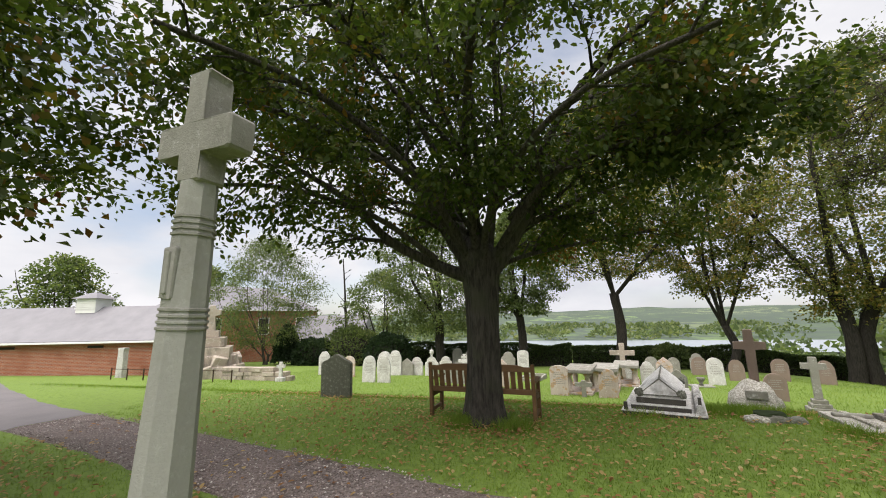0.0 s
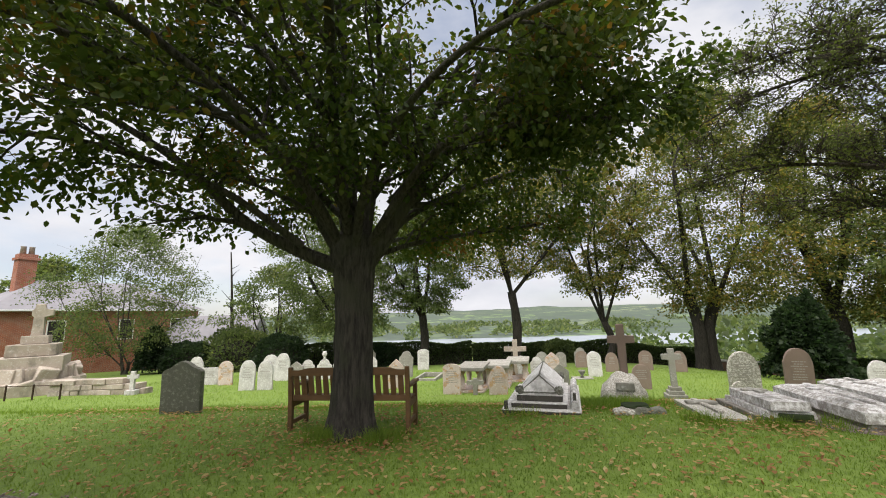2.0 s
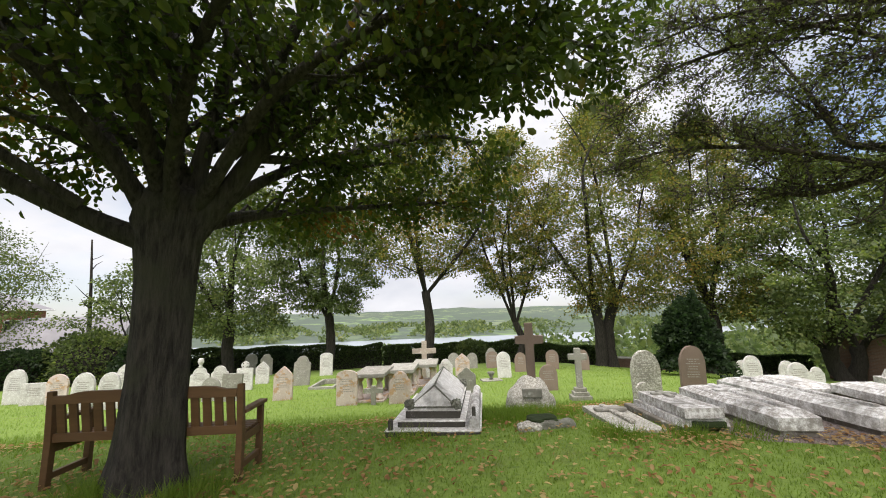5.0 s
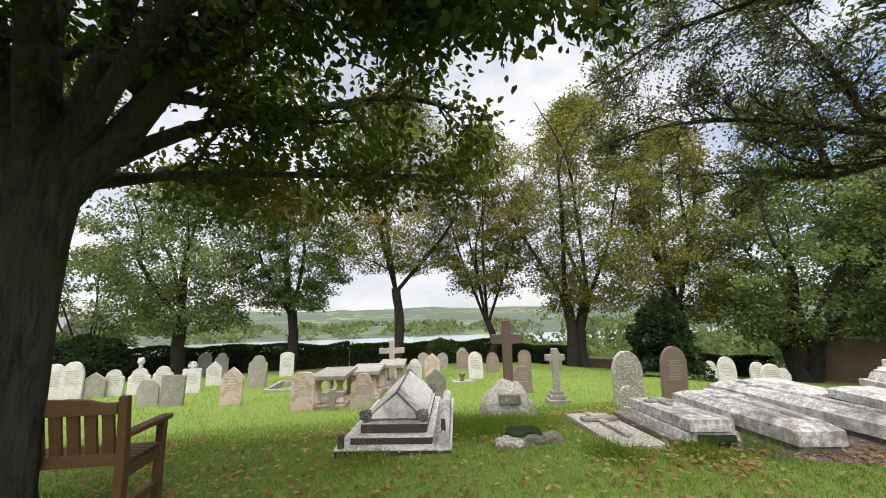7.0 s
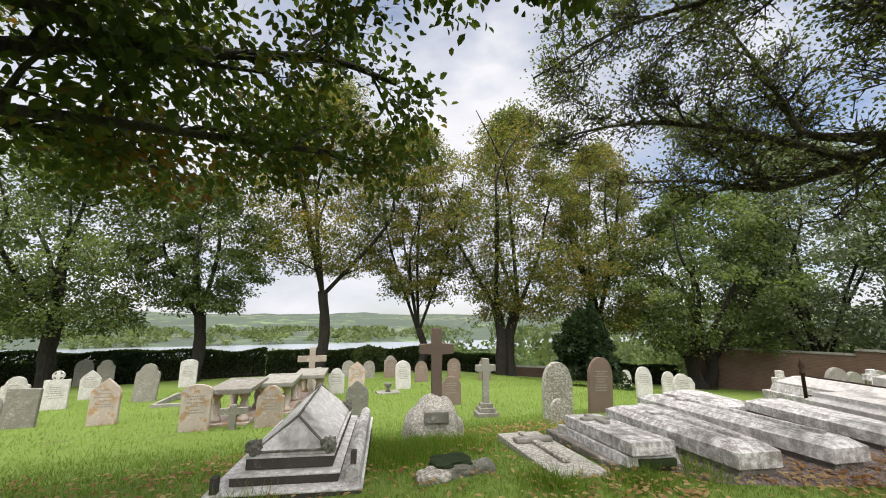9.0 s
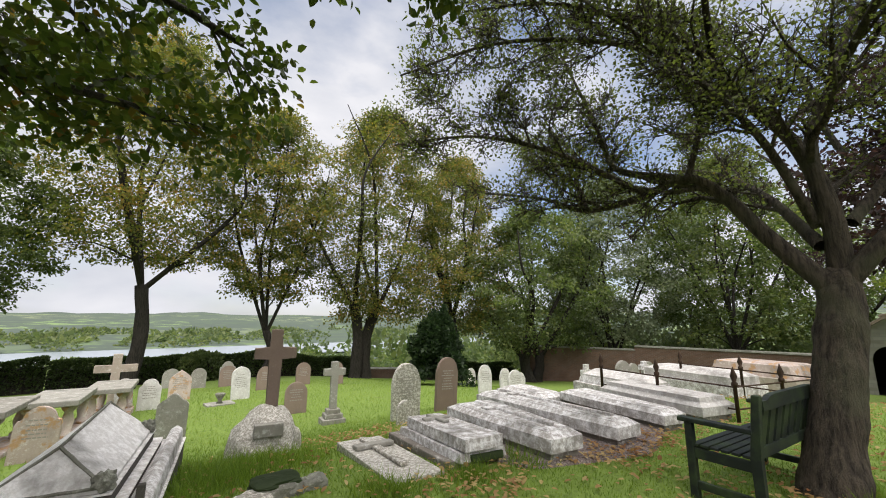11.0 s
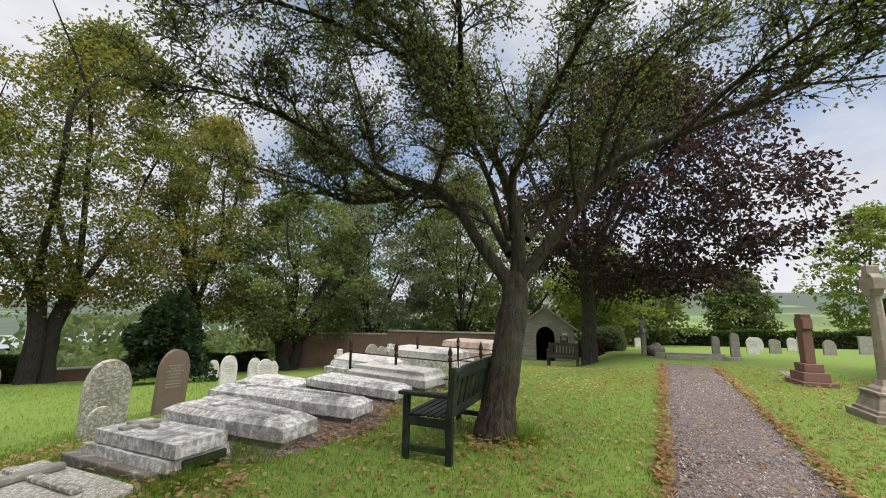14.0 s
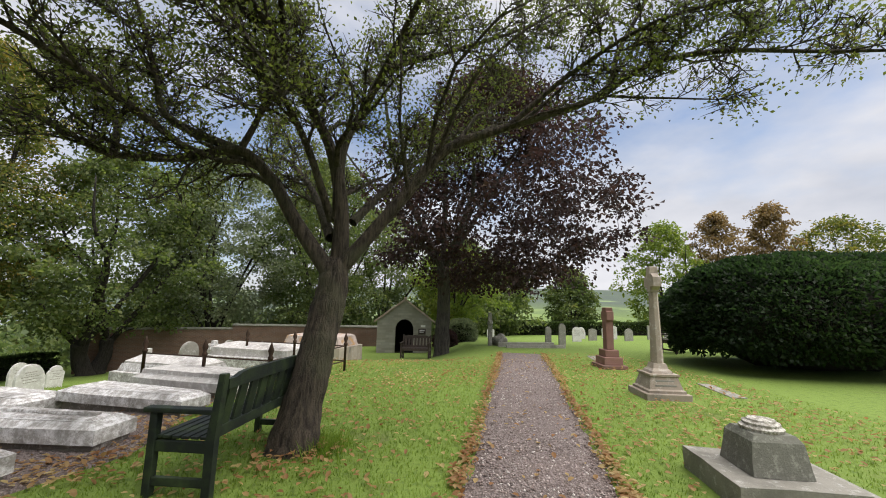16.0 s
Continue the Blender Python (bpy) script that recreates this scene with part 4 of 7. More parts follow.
# ---------------------------------------------------------------- churchyard monuments
def head_profile(w, h, style):
    a = w / 2
    if style == "round":
        return [(-a, -0.15), (a, -0.15), (a, h - a)] + [(a * math.cos(t), h - a + a * math.sin(t)) for t in np.linspace(0.2, math.pi - 0.2, 11)] + [(-a, h - a)]
    if style == "low":
        s = 0.45 * a
        return [(-a, -0.15), (a, -0.15), (a, h - s)] + [(a * math.cos(t), h - s + s * math.sin(t)) for t in np.linspace(0.2, math.pi - 0.2, 9)] + [(-a, h - s)]
    if style == "gothic":
        pts = [(-a, -0.15), (a, -0.15)]
        rise = 1.5 * a
        right = [(a * math.cos(t) ** 0.85 if math.cos(t) > 0 else 0, h - rise + rise * math.sin(t)) for t in np.linspace(0, math.pi / 2, 7)]
        right = [(x * (1 - 0.0), z) for x, z in right]
        return pts + right + [(-x, z) for x, z in right[-2::-1]]
    if style == "shoulder":
        b = 0.72 * a
        top = [(b * math.cos(t), h - b + b * math.sin(t)) for t in np.linspace(0.0, math.pi, 11)]
        s = h - b - 0.02
        return [(-a, -0.15), (a, -0.15), (a, s - 0.06), (a * 0.93, s)] + top + [(-a * 0.93, s), (-a, s - 0.06)]
    if style == "ogee":
        top = [(a * u, h - 0.16 * (1 - math.cos(math.pi * min(1, abs(u) * 1.15))) / 2 - (0.05 if abs(u) > 0.9 else 0)) for u in np.linspace(1, -1, 15)]
        return [(-a, -0.15), (a, -0.15)] + top
    if style == "peak":
        return [(-a, -0.15), (a, -0.15), (a, h - 0.32), (a * 0.8, h - 0.22), (a * 0.45, h - 0.12), (0, h), (-a * 0.45, h - 0.12), (-a * 0.8, h - 0.22), (-a, h - 0.32)]
    return [(-a, -0.15), (a, -0.15), (a, h - 0.02), (a - 0.02, h), (-a + 0.02, h), (-a, h - 0.02)]


def headstone(x, y, w, h, style, mat, label, rz=0.0, lean=0.0, tip=0.0, thick=0.1, lines=True, extra=None, z=None):
    zz = gz(x, y) if z is None else z
    t = thing("headstone", pose(x, y, zz, lean, tip, rz), label, "headstone", "churchyard headstones")
    bm = prism(head_profile(w, h, style), -thick / 2, thick / 2)
    bmesh.ops.bevel(bm, geom=[e for e in bm.edges if abs(e.verts[0].co.y - e.verts[1].co.y) < 1e-5], offset=0.012, segments=2, affect="EDGES", clamp_overlap=True)
    bm.normal_update()
    part("slab", worn(bm, 0.006, 7), mat, t)
    if lines and h > 0.75:
        rr = random.Random(int(x * 100) + int(y * 10))
        b4 = bmesh.new()
        zl = h * 0.74
        while zl > h * 0.36:
            half = w * rr.uniform(0.16, 0.33)
            u = -half
            while u < half:
                e = min(half, u + rr.uniform(0.03, 0.09))
                box_into(b4, u, e - 0.012, -thick / 2 - 0.003, -thick / 2 + 0.01, zl, zl + 0.022)
                u = e
            zl -= rr.uniform(0.05, 0.085)
        tagged(part("inscription", b4, M_LETTER, t, "rows of small worn lettering"), kind="stuff")
    if extra == "ring_cross":
        b2 = prism([(-0.05, h - 0.04), (0.05, h - 0.04), (0.045, h + 0.08), (0.12, h + 0.08), (0.12, h + 0.16), (0.045, h + 0.16), (0.045, h + 0.26), (-0.045, h + 0.26), (-0.045, h + 0.16), (-0.12, h + 0.16), (-0.12, h + 0.08), (-0.045, h + 0.08)], -0.04, 0.04, 0.006)
        part("cross", b2, mat, t)
        b3 = bmesh.new()
        n = 20
        rows = []
        for i in range(n):
            an = 2 * math.pi * i / n
            rows.append([b3.verts.new((r * math.cos(an), yy, h + 0.12 + r * math.sin(an))) for r, yy in ((0.125, -0.03), (0.155, -0.03), (0.155, 0.03), (0.125, 0.03))])
        for i in range(n):
            for k in range(4):
                b3.faces.new((rows[i][k], rows[(i + 1) % n][k], rows[(i + 1) % n][(k + 1) % 4], rows[i][(k + 1) % 4]))
        part("ring", b3, mat, t)
    if extra == "urn":
        part("urn", revolve([(0.06, h - 0.03), (0.08, h + 0.03), (0.05, h + 0.08), (0.1, h + 0.16), (0.13, h + 0.24), (0.1, h + 0.3), (0.11, h + 0.34), (0.05, h + 0.37)], 12), mat, t, smooth=True)
    return t


def stone_cross(x, y, h, span, mat, label, base=None, arm_z=0.74, s=0.12, d=0.1, rz=0.0, z=None, lean=0.0):
    zz = gz(x, y) if z is None else z
    t = thing("stone_cross", pose(x, y, zz, 0, lean, rz), label, "cross", "churchyard crosses")
    zb = 0.0
    for i, (bw, bh) in enumerate(base or ()):
        part("step", worn(box(-bw / 2, bw / 2, -bw / 2 * 0.85, bw / 2 * 0.85, zb - (0.1 if i == 0 else 0), zb + bh, 0.015), 0.004), mat, t)
        zb += bh
    za = zb + (h - zb) * arm_z
    a, f = s / 2, s * 0.62
    prof = [(-a * 1.15, zb - (0 if base else 0.15)), (a * 1.15, zb - (0 if base else 0.15)), (a, za - a), (span / 2, za - f * 0.9), (span / 2, za + f * 0.9), (a, za + a), (f * 0.95, h), (-f * 0.95, h), (-a, za + a), (-span / 2, za + f * 0.9), (-span / 2, za - f * 0.9), (-a, za - a)]
    part("cross", prism(prof, -d / 2, d / 2, 0.01), mat, t)
    return t


W, P, B, GR, DK, SP = M_WHITE, M_PINK, M_BROWN, M_GREY, M_DARK, M_SPECK
LAB = {W: "pale weathered white stone headstone with faded lettering", P: "pinkish lichen-stained stone headstone", B: "brown sandstone headstone with worn face",
       GR: "grey weathered limestone headstone", DK: "dark mossy rough-topped headstone", SP: "lichen-speckled grey headstone"}
HEADS = [
    (-9.15, 22.05, 0.68, 1.27, "gothic", W, 5, 0), (-7.94, 21.3, 0.79, 0.77, "flat", W, 4, 0), (-6.95, 20.95, 0.66, 1.06, "round", P, 3, 0),
    (-4.69, 18.75, 0.62, 1.16, "gothic", W, 3, 2), (-3.96, 18.8, 0.6, 1.13, "gothic", W, 2, 0),
    (-5.85, 22.94, 0.9, 1.26, "gothic", W, 0, 0), (-5.03, 22.55, 0.7, 1.32, "gothic", W, 0, 0), (-3.89, 22.86, 0.7, 0.96, "shoulder", W, 0, 0),
    (-1.2, 19.42, 0.6, 0.78, "round", GR, -4, -2), (-2.18, 22.65, 0.68, 1.03, "shoulder", W, 0, 0),
    (-0.43, 19.07, 0.66, 0.9, "flat", GR, -4, 2), (-4.2, 33.0, 0.8, 1.35, "round", GR, 0, 0), (-1.15, 24.97, 0.62, 1.04, "peak", W, 0, 0), (-2.86, 31.7, 0.74, 1.31, "shoulder", GR, 0, 0),
    (1.37, 18.45, 0.62, 1.08, "peak", P, -6, 1), (1.05, 22.92, 0.72, 1.26, "shoulder", GR, -6, 3), (1.36, 28.23, 0.72, 1.25, "low", W, -4, 0),
    (3.6, 16.5, 0.6, 0.97, "low", P, -8, 0), (5.09, 16.09, 0.59, 0.88, "shoulder", P, -8, 2),
    (6.72, 22.03, 0.44, 0.93, "round", W, -8, -5), (7.24, 21.33, 0.57, 0.9, "shoulder", W, -8, 0), (8.35, 23.34, 0.68, 1.04, "peak", P, -8, 0), (9.0, 29.5, 0.7, 0.9, "round", GR, -8, 0),
    (9.83, 27.84, 0.62, 0.9, "round", GR, -8, 0), (11.29, 28.82, 0.73, 1.12, "shoulder", GR, -8, 0), (9.87, 21.54, 0.6, 1.1, "round", W, -8, -2), (11.46, 23.91, 0.61, 0.95, "gothic", B, -8, 0),
    (13.4, 24.5, 0.66, 1.0, "round", B, -10, 0), (10.9, 27.2, 0.7, 0.95, "round", B, -10, 0), (14.6, 23.5, 0.6, 1.0, "gothic", B, -10, 0),
    (6.89, 15.32, 0.5, 0.93, "ogee", GR, -14, 0), (9.9, 16.88, 0.56, 0.8, "round", B, -12, 0),
    (21.84, 21.65, 0.51, 0.89, "gothic", W, -20, 0), (16.56, 16.02, 0.54, 0.97, "gothic", W, -18, 0), (19.24, 17.21, 0.5, 0.89, "gothic", W, -18, 0), (17.3, 15.18, 0.62, 0.81, "gothic", W, -18, -3),
    (21.67, 18.19, 0.53, 0.77, "shoulder", W, -18, 3),
]
for x, y, w, h, st, mt, rz, tip in HEADS:
    headstone(x, y, w, h, st, mt, LAB[mt], rz, 0, tip)
headstone(-4.4, 22.67, 0.75, 0.9, "peak", M_GREY, "grey cross-shaped stone marker", 0)
headstone(-2.99, 22.73, 0.74, 0.99, "shoulder", W, "white headstone topped by a small stone urn", 0, extra="urn")
headstone(-1.12, 22.43, 0.64, 0.89, "flat", W, "white headstone topped by a pierced ring cross", 0, extra="ring_cross")
headstone(-1.4, 10.7, 0.74, 0.98, "ogee", DK, LAB[DK], 8, 2, 0, 0.13, False)
headstone(10.75, 13.2, 0.64, 1.17, "gothic", SP, "pointed headstone covered in pale and orange lichen", -14, 3, -1, 0.13)
headstone(12.3, 13.6, 0.58, 1.27, "gothic", B, "tall pointed reddish-brown sandstone headstone", -16, 3, 1, 0.12)
headstone(9.95, 12.15, 0.34, 0.42, "round", SP, "small round-topped lichened footstone beside a slab", -16, 0, 0, 0.1)

stone_cross(6.42, 22.22, 1.68, 1.05, M_SAND, "pinkish stone cross among the headstones", s=0.2, d=0.16, rz=-6)
stone_cross(9.93, 14.87, 1.36, 0.5, M_GREY, "lichened stone cross on a stepped base", [(0.52, 0.12), (0.4, 0.1), (0.3, 0.1)], 0.78, 0.14, 0.12, -14)
stone_cross(4.36, 16.25, 0.52, 0.55, M_GREY, "small stone cross leaning low in the grass", s=0.12, rz=-8)


def hip_tomb():
    t = thing("tomb", pose(5.3, 9.9, gz(5.3, 10.0) - 0.06, 0, 0, -14.5), "gabled coped tomb on mossy steps with shade-darkened risers and white lichen", "tomb")
    part("plinth", worn(box(-0.63, 0.63, 0.0, 2.45, -0.4, 0.13, 0.012), 0.006, 5), M_STEP, t)
    part("step", worn(box(-0.5, 0.42, 0.16, 2.2, 0.132, 0.215, 0.012), 0.006, 5), M_STEP, t)
    part("step", worn(box(-0.41, 0.35, 0.28, 2.1, 0.217, 0.325, 0.012), 0.006, 5), M_STEP, t)
    # thin treads coloured pale against the risers, as if lit from above
    for x0, x1, y0, y1, z in ((-0.64, 0.64, -0.01, 2.46, 0.13), (-0.51, 0.43, 0.15, 2.21, 0.215), (-0.42, 0.36, 0.27, 2.11, 0.325)):
        part("tread", worn(box(x0, x1, y0, y1, z - 0.012, z + 0.001, 0.003), 0.003, 5), M_HIP, t)
    # gabled coping that leans in at both ends and rises a little towards its head
    x0, x1, xm, y0, y1, z0, z1, za, zb = -0.39, 0.33, -0.03, 0.3, 2.02, 0.328, 0.36, 0.61, 0.7
    ya, yb = y0 + 0.24, y1 - 0.2
    bm = bmesh.new()
    vs = [bm.verts.new(c) for c in ((x0, y0, z0), (x1, y0, z0), (x1, y1, z0), (x0, y1, z0), (x0, y0, z1), (x1, y0, z1), (x1, y1, z1), (x0, y1, z1), (xm, ya, za), (xm, yb, zb))]
    for f in ((0, 1, 2, 3), (0, 1, 5, 4), (1, 2, 6, 5), (2, 3, 7, 6), (3, 0, 4, 7), (4, 5, 8), (6, 7, 9), (5, 6, 9, 8), (7, 4, 8, 9)):
        bm.faces.new([vs[i] for i in f])
    part("coping", worn(bm, 0.003, 5, 4), M_HIP, t)
    ribs = [((x0 + 0.03, y0 + 0.01, z1), (xm, ya, za)), ((x1 - 0.03, y0 + 0.01, z1), (xm, ya, za)), ((xm, ya, za), (xm, yb, zb)), ((xm, yb, zb), (x1 - 0.03, y1 - 0.02, z1)), ((xm, yb, zb), (x0 + 0.03, y1 - 0.02, z1)), ((x0 + 0.02, y0, z1), (x1 - 0.02, y0, z1))]
    for a, b in ribs:
        rv, rf = [], []
        a, b = Vector(a), Vector(b)
        tube(rv, rf, [a.lerp(b, i / 8) + 0.006 * Vector(noise.noise_vector(a.lerp(b, i / 8) * 20)) for i in range(9)], [0.013] * 9, 6)
        me = mesh_from("rib", rv, rf)
        me.materials.append(M_DARK)
        new("rib", me).parent = t
    for cx, cy in ((x0 + 0.03, y0 + 0.02), (x1 - 0.03, y0 + 0.02), (x1 - 0.03, y1 - 0.05)):
        b = bmesh.new()
        bmesh.ops.create_icosphere(b, subdivisions=3, radius=0.07)
        for v in b.verts:
            v.co = v.co * (1 + 0.5 * noise.noise(v.co * 45)) + Vector((cx, cy, z1 + 0.035))
        part("rosette", b, M_DARK, t, "dark carved corner rosette")
    part("kerb", worn(prism([(0.46, 0.1), (0.62, 0.1), (0.6, 0.26), (0.54, 0.3), (0.48, 0.26)], 0.05, 2.35, 0.01), 0.005, 6), M_SLAB, t)
    part("post", box(-0.6, -0.54, 0.02, 0.09, 0.12, 0.26, 0.01), M_STEP, t)
    part("post", box(0.52, 0.57, 0.1, 0.16, 0.28, 0.4, 0.01), M_STEP, t)


hip_tomb()


def mound_cross():
    t = thing("memorial_mound", pose(7.4, 11.9, gz(7.4, 11.9), 0, 0, -14), "rough lichened boulder mound bearing a tall dark cross", "memorial")
    bm = bmesh.new()
    bmesh.ops.create_icosphere(bm, subdivisions=4, radius=1.0)
    for v in bm.verts:
        c = v.co.copy()
        v.co = Vector((c.x * 0.46, c.y * 0.5, c.z * 0.62)) * (1 + 0.1 * noise.noise(c * 2.2) + 0.05 * noise.noise(c * 6))
        if v.co.y < -0.36 and v.co.z > 0.2:
            v.co.y = -0.36 + 0.2 * (v.co.y + 0.36)
    part("boulder", bm, M_SPECK, t, smooth=True)
    part("plaque", worn(box(-0.17, 0.17, -0.43, -0.3, 0.32, 0.47, 0.008), 0.004), M_GREY, t, "small weathered inscription panel")
    a = 0.075
    prof = [(-a, 0.45), (a, 0.45), (a, 1.22), (0.27, 1.22), (0.27, 1.37), (a, 1.37), (a, 1.62), (-a, 1.62), (-a, 1.37), (-0.27, 1.37), (-0.27, 1.22), (-a, 1.22)]
    bm = prism([(x, z) for x, z in prof], -0.06, 0.06, 0.008)
    bmesh.ops.translate(bm, verts=bm.verts, vec=(0.06, 0.1, 0))
    part("cross", bm, M_BROWN, t, "plain brown stone cross")


mound_cross()


def low_rock():
    t = thing("grave_stone", pose(6.8, 9.8, gz(6.8, 9.8)), "broken mossy stone block lying in the grass", "stone")
    for name, w, d, h, ox, oy, oz, mat, note in (("block", 0.44, 0.3, 0.12, 0.0, 0.04, 0.0, M_DARK, ""), ("block", 0.3, 0.22, 0.1, -0.24, -0.06, 0.0, M_SPECK, ""), ("block", 0.26, 0.2, 0.09, 0.3, 0.0, 0.0, M_DARK, ""), ("moss", 0.4, 0.28, 0.05, 0.0, 0.06, 0.1, L_HEDGE, "cushion of green moss and dead grass")):
        bm = bmesh.new()
        bmesh.ops.create_icosphere(bm, subdivisions=4, radius=1.0)
        for v in bm.verts:
            q = v.co.copy()
            k = (q.x ** 4 + q.y ** 4 + q.z ** 4) ** -0.25
            q = q * k * (1 + 0.16 * noise.noise(q * 1.7 + Vector((ox * 9, 0, 0))) + 0.06 * noise.noise(q * 6))
            v.co = Vector((ox + q.x * w / 2, oy + q.y * d / 2, oz + q.z * h))
        part(name, bm, mat, t, note)


low_rock()

RZ = -19.0


def grave(x, y, label, z=None, rz=RZ):
    return thing("grave_slab", pose(x, y, gz(x, y) if z is None else z, 0, 0, rz), label, "tomb", "row of slab tombs")


def coped(t, x0, x1, y0, y1, base, top, mat, shelf=0.09, cross=True, tilt=0.0):
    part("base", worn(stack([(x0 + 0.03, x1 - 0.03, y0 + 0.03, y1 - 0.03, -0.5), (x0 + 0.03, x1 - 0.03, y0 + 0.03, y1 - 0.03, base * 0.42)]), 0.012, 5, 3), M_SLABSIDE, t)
    part("lid", worn(stack([(x0 - 0.02, x1 + 0.02, y0 - 0.02, y1 + 0.02, base * 0.42 + 0.002), (x0 - 0.02, x1 + 0.02, y0 - 0.02, y1 + 0.02, base), (x0 + shelf * 0.8, x1 - shelf * 0.8, y0 + shelf, y1 - shelf, base + 0.05),
                            (x0 + shelf * 0.8, x1 - shelf * 0.8, y0 + shelf, y1 - shelf, base + 0.055)]), 0.006, 5, 3), mat, t)
    xm, w = (x0 + x1) / 2, (x1 - x0) / 2 - shelf
    part("coffin_ridge", worn(stack([(x0 + shelf * 1.3, x1 - shelf * 1.3, y0 + shelf * 1.3, y1 - shelf * 1.3, base + 0.057), (x0 + shelf * 1.5, x1 - shelf * 1.5, y0 + shelf * 1.6, y1 - shelf * 1.6, top)]), 0.004, 5, 3), mat, t)
    if cross:
        part("raised_cross", worn(prism([(-0.05, top + 0.003), (0.05, top + 0.003), (0.04, top + 0.03), (-0.04, top + 0.03)], y0 + shelf * 2.2, y1 - shelf * 2.2), 0.003), mat, t)
        t.children[-1].location.x = xm
        part("raised_cross", worn(box(xm - w * 0.72, xm + w * 0.72, y1 - 0.68, y1 - 0.56, top + 0.002, top + 0.026, 0.008), 0.003), mat, t)


def taper(t, xm, foot, length):
    for o in t.children:
        for v in o.data.vertices:
            xo = xm - o.location.x
            v.co.x = xo + (v.co.x - xo) * (foot + (1 - foot) * min(1.0, max(0.0, v.co.y / (0.7 * length))))


# ledger with a raised cross
t = grave(7.6, 9.3, "flat sunken ledger slab with a raised cross", 0.0, -11)
t.rotation_euler.x = radians(-2.5)
part("slab", worn(box(0, 0.56, 0, 1.6, -0.1, 0.045, 0.01), 0.01, 5), M_SPECK, t)
part("raised_cross", worn(box(0.24, 0.33, 0.3, 1.5, 0.047, 0.085, 0.014), 0.005), M_SPECK, t)
part("raised_cross", worn(box(0.05, 0.52, 1.05, 1.2, 0.047, 0.1, 0.02), 0.006), M_GREY, t)
# stepped slab, its lowest course slipped sideways
t = grave(8.33, 9.08, "stepped grey slab tomb with moss on its edges", None, -12)
t.rotation_euler.x = radians(-2)
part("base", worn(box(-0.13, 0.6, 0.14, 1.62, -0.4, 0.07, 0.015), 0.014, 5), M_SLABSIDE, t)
part("step", worn(stack([(-0.04, 0.55, 0.05, 1.45, 0.072), (-0.03, 0.54, 0.06, 1.44, 0.16)]), 0.012, 5, 4), M_SLAB, t)
part("moss", worn(box(0.08, 0.5, 0.03, 0.1, 0.06, 0.13, 0.02), 0.02, 9), L_HEDGE, t, "cushion of dark green moss")
part("ledger", worn(stack([(0.0, 0.47, 0.0, 1.32, 0.175), (0.0, 0.47, 0.0, 1.32, 0.29)]), 0.007, 5, 4), M_SLAB, t)
part("raised_cross", worn(box(0.2, 0.28, 0.75, 1.2, 0.29, 0.325, 0.012), 0.004), M_GREY, t)
part("raised_cross", worn(box(0.06, 0.41, 0.95, 1.05, 0.29, 0.322, 0.012), 0.004), M_GREY, t)
# coffin-shaped coped slabs
t = grave(9.02, 8.68, "long coffin-topped slab tomb whitened by lichen", None, -13)
coped(t, 0.0, 0.72, 0.0, 1.85, 0.24, 0.305, M_SLAB)
taper(t, 0.36, 0.62, 1.85)
t = grave(10.12, 8.42, "long coffin-topped slab tomb whitened by lichen", None, -10)
coped(t, 0.0, 0.58, 0.0, 2.55, 0.23, 0.3, M_SLAB)
taper(t, 0.29, 0.74, 2.55)
t = grave(11.28, 8.3, "long weathered slab tomb with a broken lid")
coped(t, 0.0, 0.56, 0.0, 1.95, 0.21, 0.26, M_SLAB, cross=False)
taper(t, 0.28, 0.74, 1.95)
t = grave(12.25, 8.05, "bright white lichened coped slab tomb")
coped(t, 0.0, 0.75, 0.0, 1.9, 0.22, 0.34, M_WHITE, 0.05, cross=False)
t = grave(11.5, 10.3, "low broken white slab tomb", None, -16)
coped(t, 0.0, 0.6, 0.0, 1.2, 0.24, 0.3, M_SLAB, cross=False)

# fenced tombs further along the row
t = grave(13.7, 9.3, "large stepped pale stone tomb with a cross at its head")
part("base", worn(box(0, 0.9, 0, 2.1, -0.5, 0.1, 0.015), 0.01, 5), M_SLAB, t)
part("step", worn(stack([(0.08, 0.82, 0.08, 2.0, 0.102), (0.12, 0.78, 0.12, 1.95, 0.24)]), 0.008, 5, 3), M_SLAB, t)
part("coping", worn(stack([(0.14, 0.76, 0.14, 1.92, 0.242), (0.14, 0.76, 0.14, 1.92, 0.28), (0.38, 0.52, 0.35, 1.75, 0.4)]), 0.006, 5, 3), M_WHITE, t)
stone_cross(17.6, 12.6, 0.95, 0.4, M_SLAB, "small pale stone cross at a tomb's head", s=0.14, d=0.12, rz=-19)
stone_cross(16.9, 10.55, 0.78, 0.34, M_SLAB, "small pale stone cross with a square base", [(0.36, 0.16)], s=0.12, d=0.1, rz=-19)
t = grave(15.3, 8.2, "white chest tomb inside an iron railing")
part("base", worn(box(0, 1.1, 0, 2.3, -0.5, 0.2, 0.015), 0.008, 5), M_SLAB, t)
part("lid", worn(stack([(0.1, 1.0, 0.1, 2.2, 0.202), (0.1, 1.0, 0.1, 2.2, 0.38), (0.35, 0.75, 0.3, 2.0, 0.48)]), 0.006, 5, 2), M_WHITE, t)
t = grave(18.4, 7.6, "pinkish chest tomb near the boundary wall")
part("base", worn(box(0, 1.6, 0, 2.2, -0.6, 0.35, 0.015), 0.008, 5), M_SAND, t)
part("lid", worn(stack([(0.15, 1.45, 0.1, 2.1, 0.352), (0.2, 1.4, 0.2, 2.0, 0.66), (0.3, 1.3, 0.3, 1.9, 0.7)]), 0.006, 5, 2), M_PINK, t)
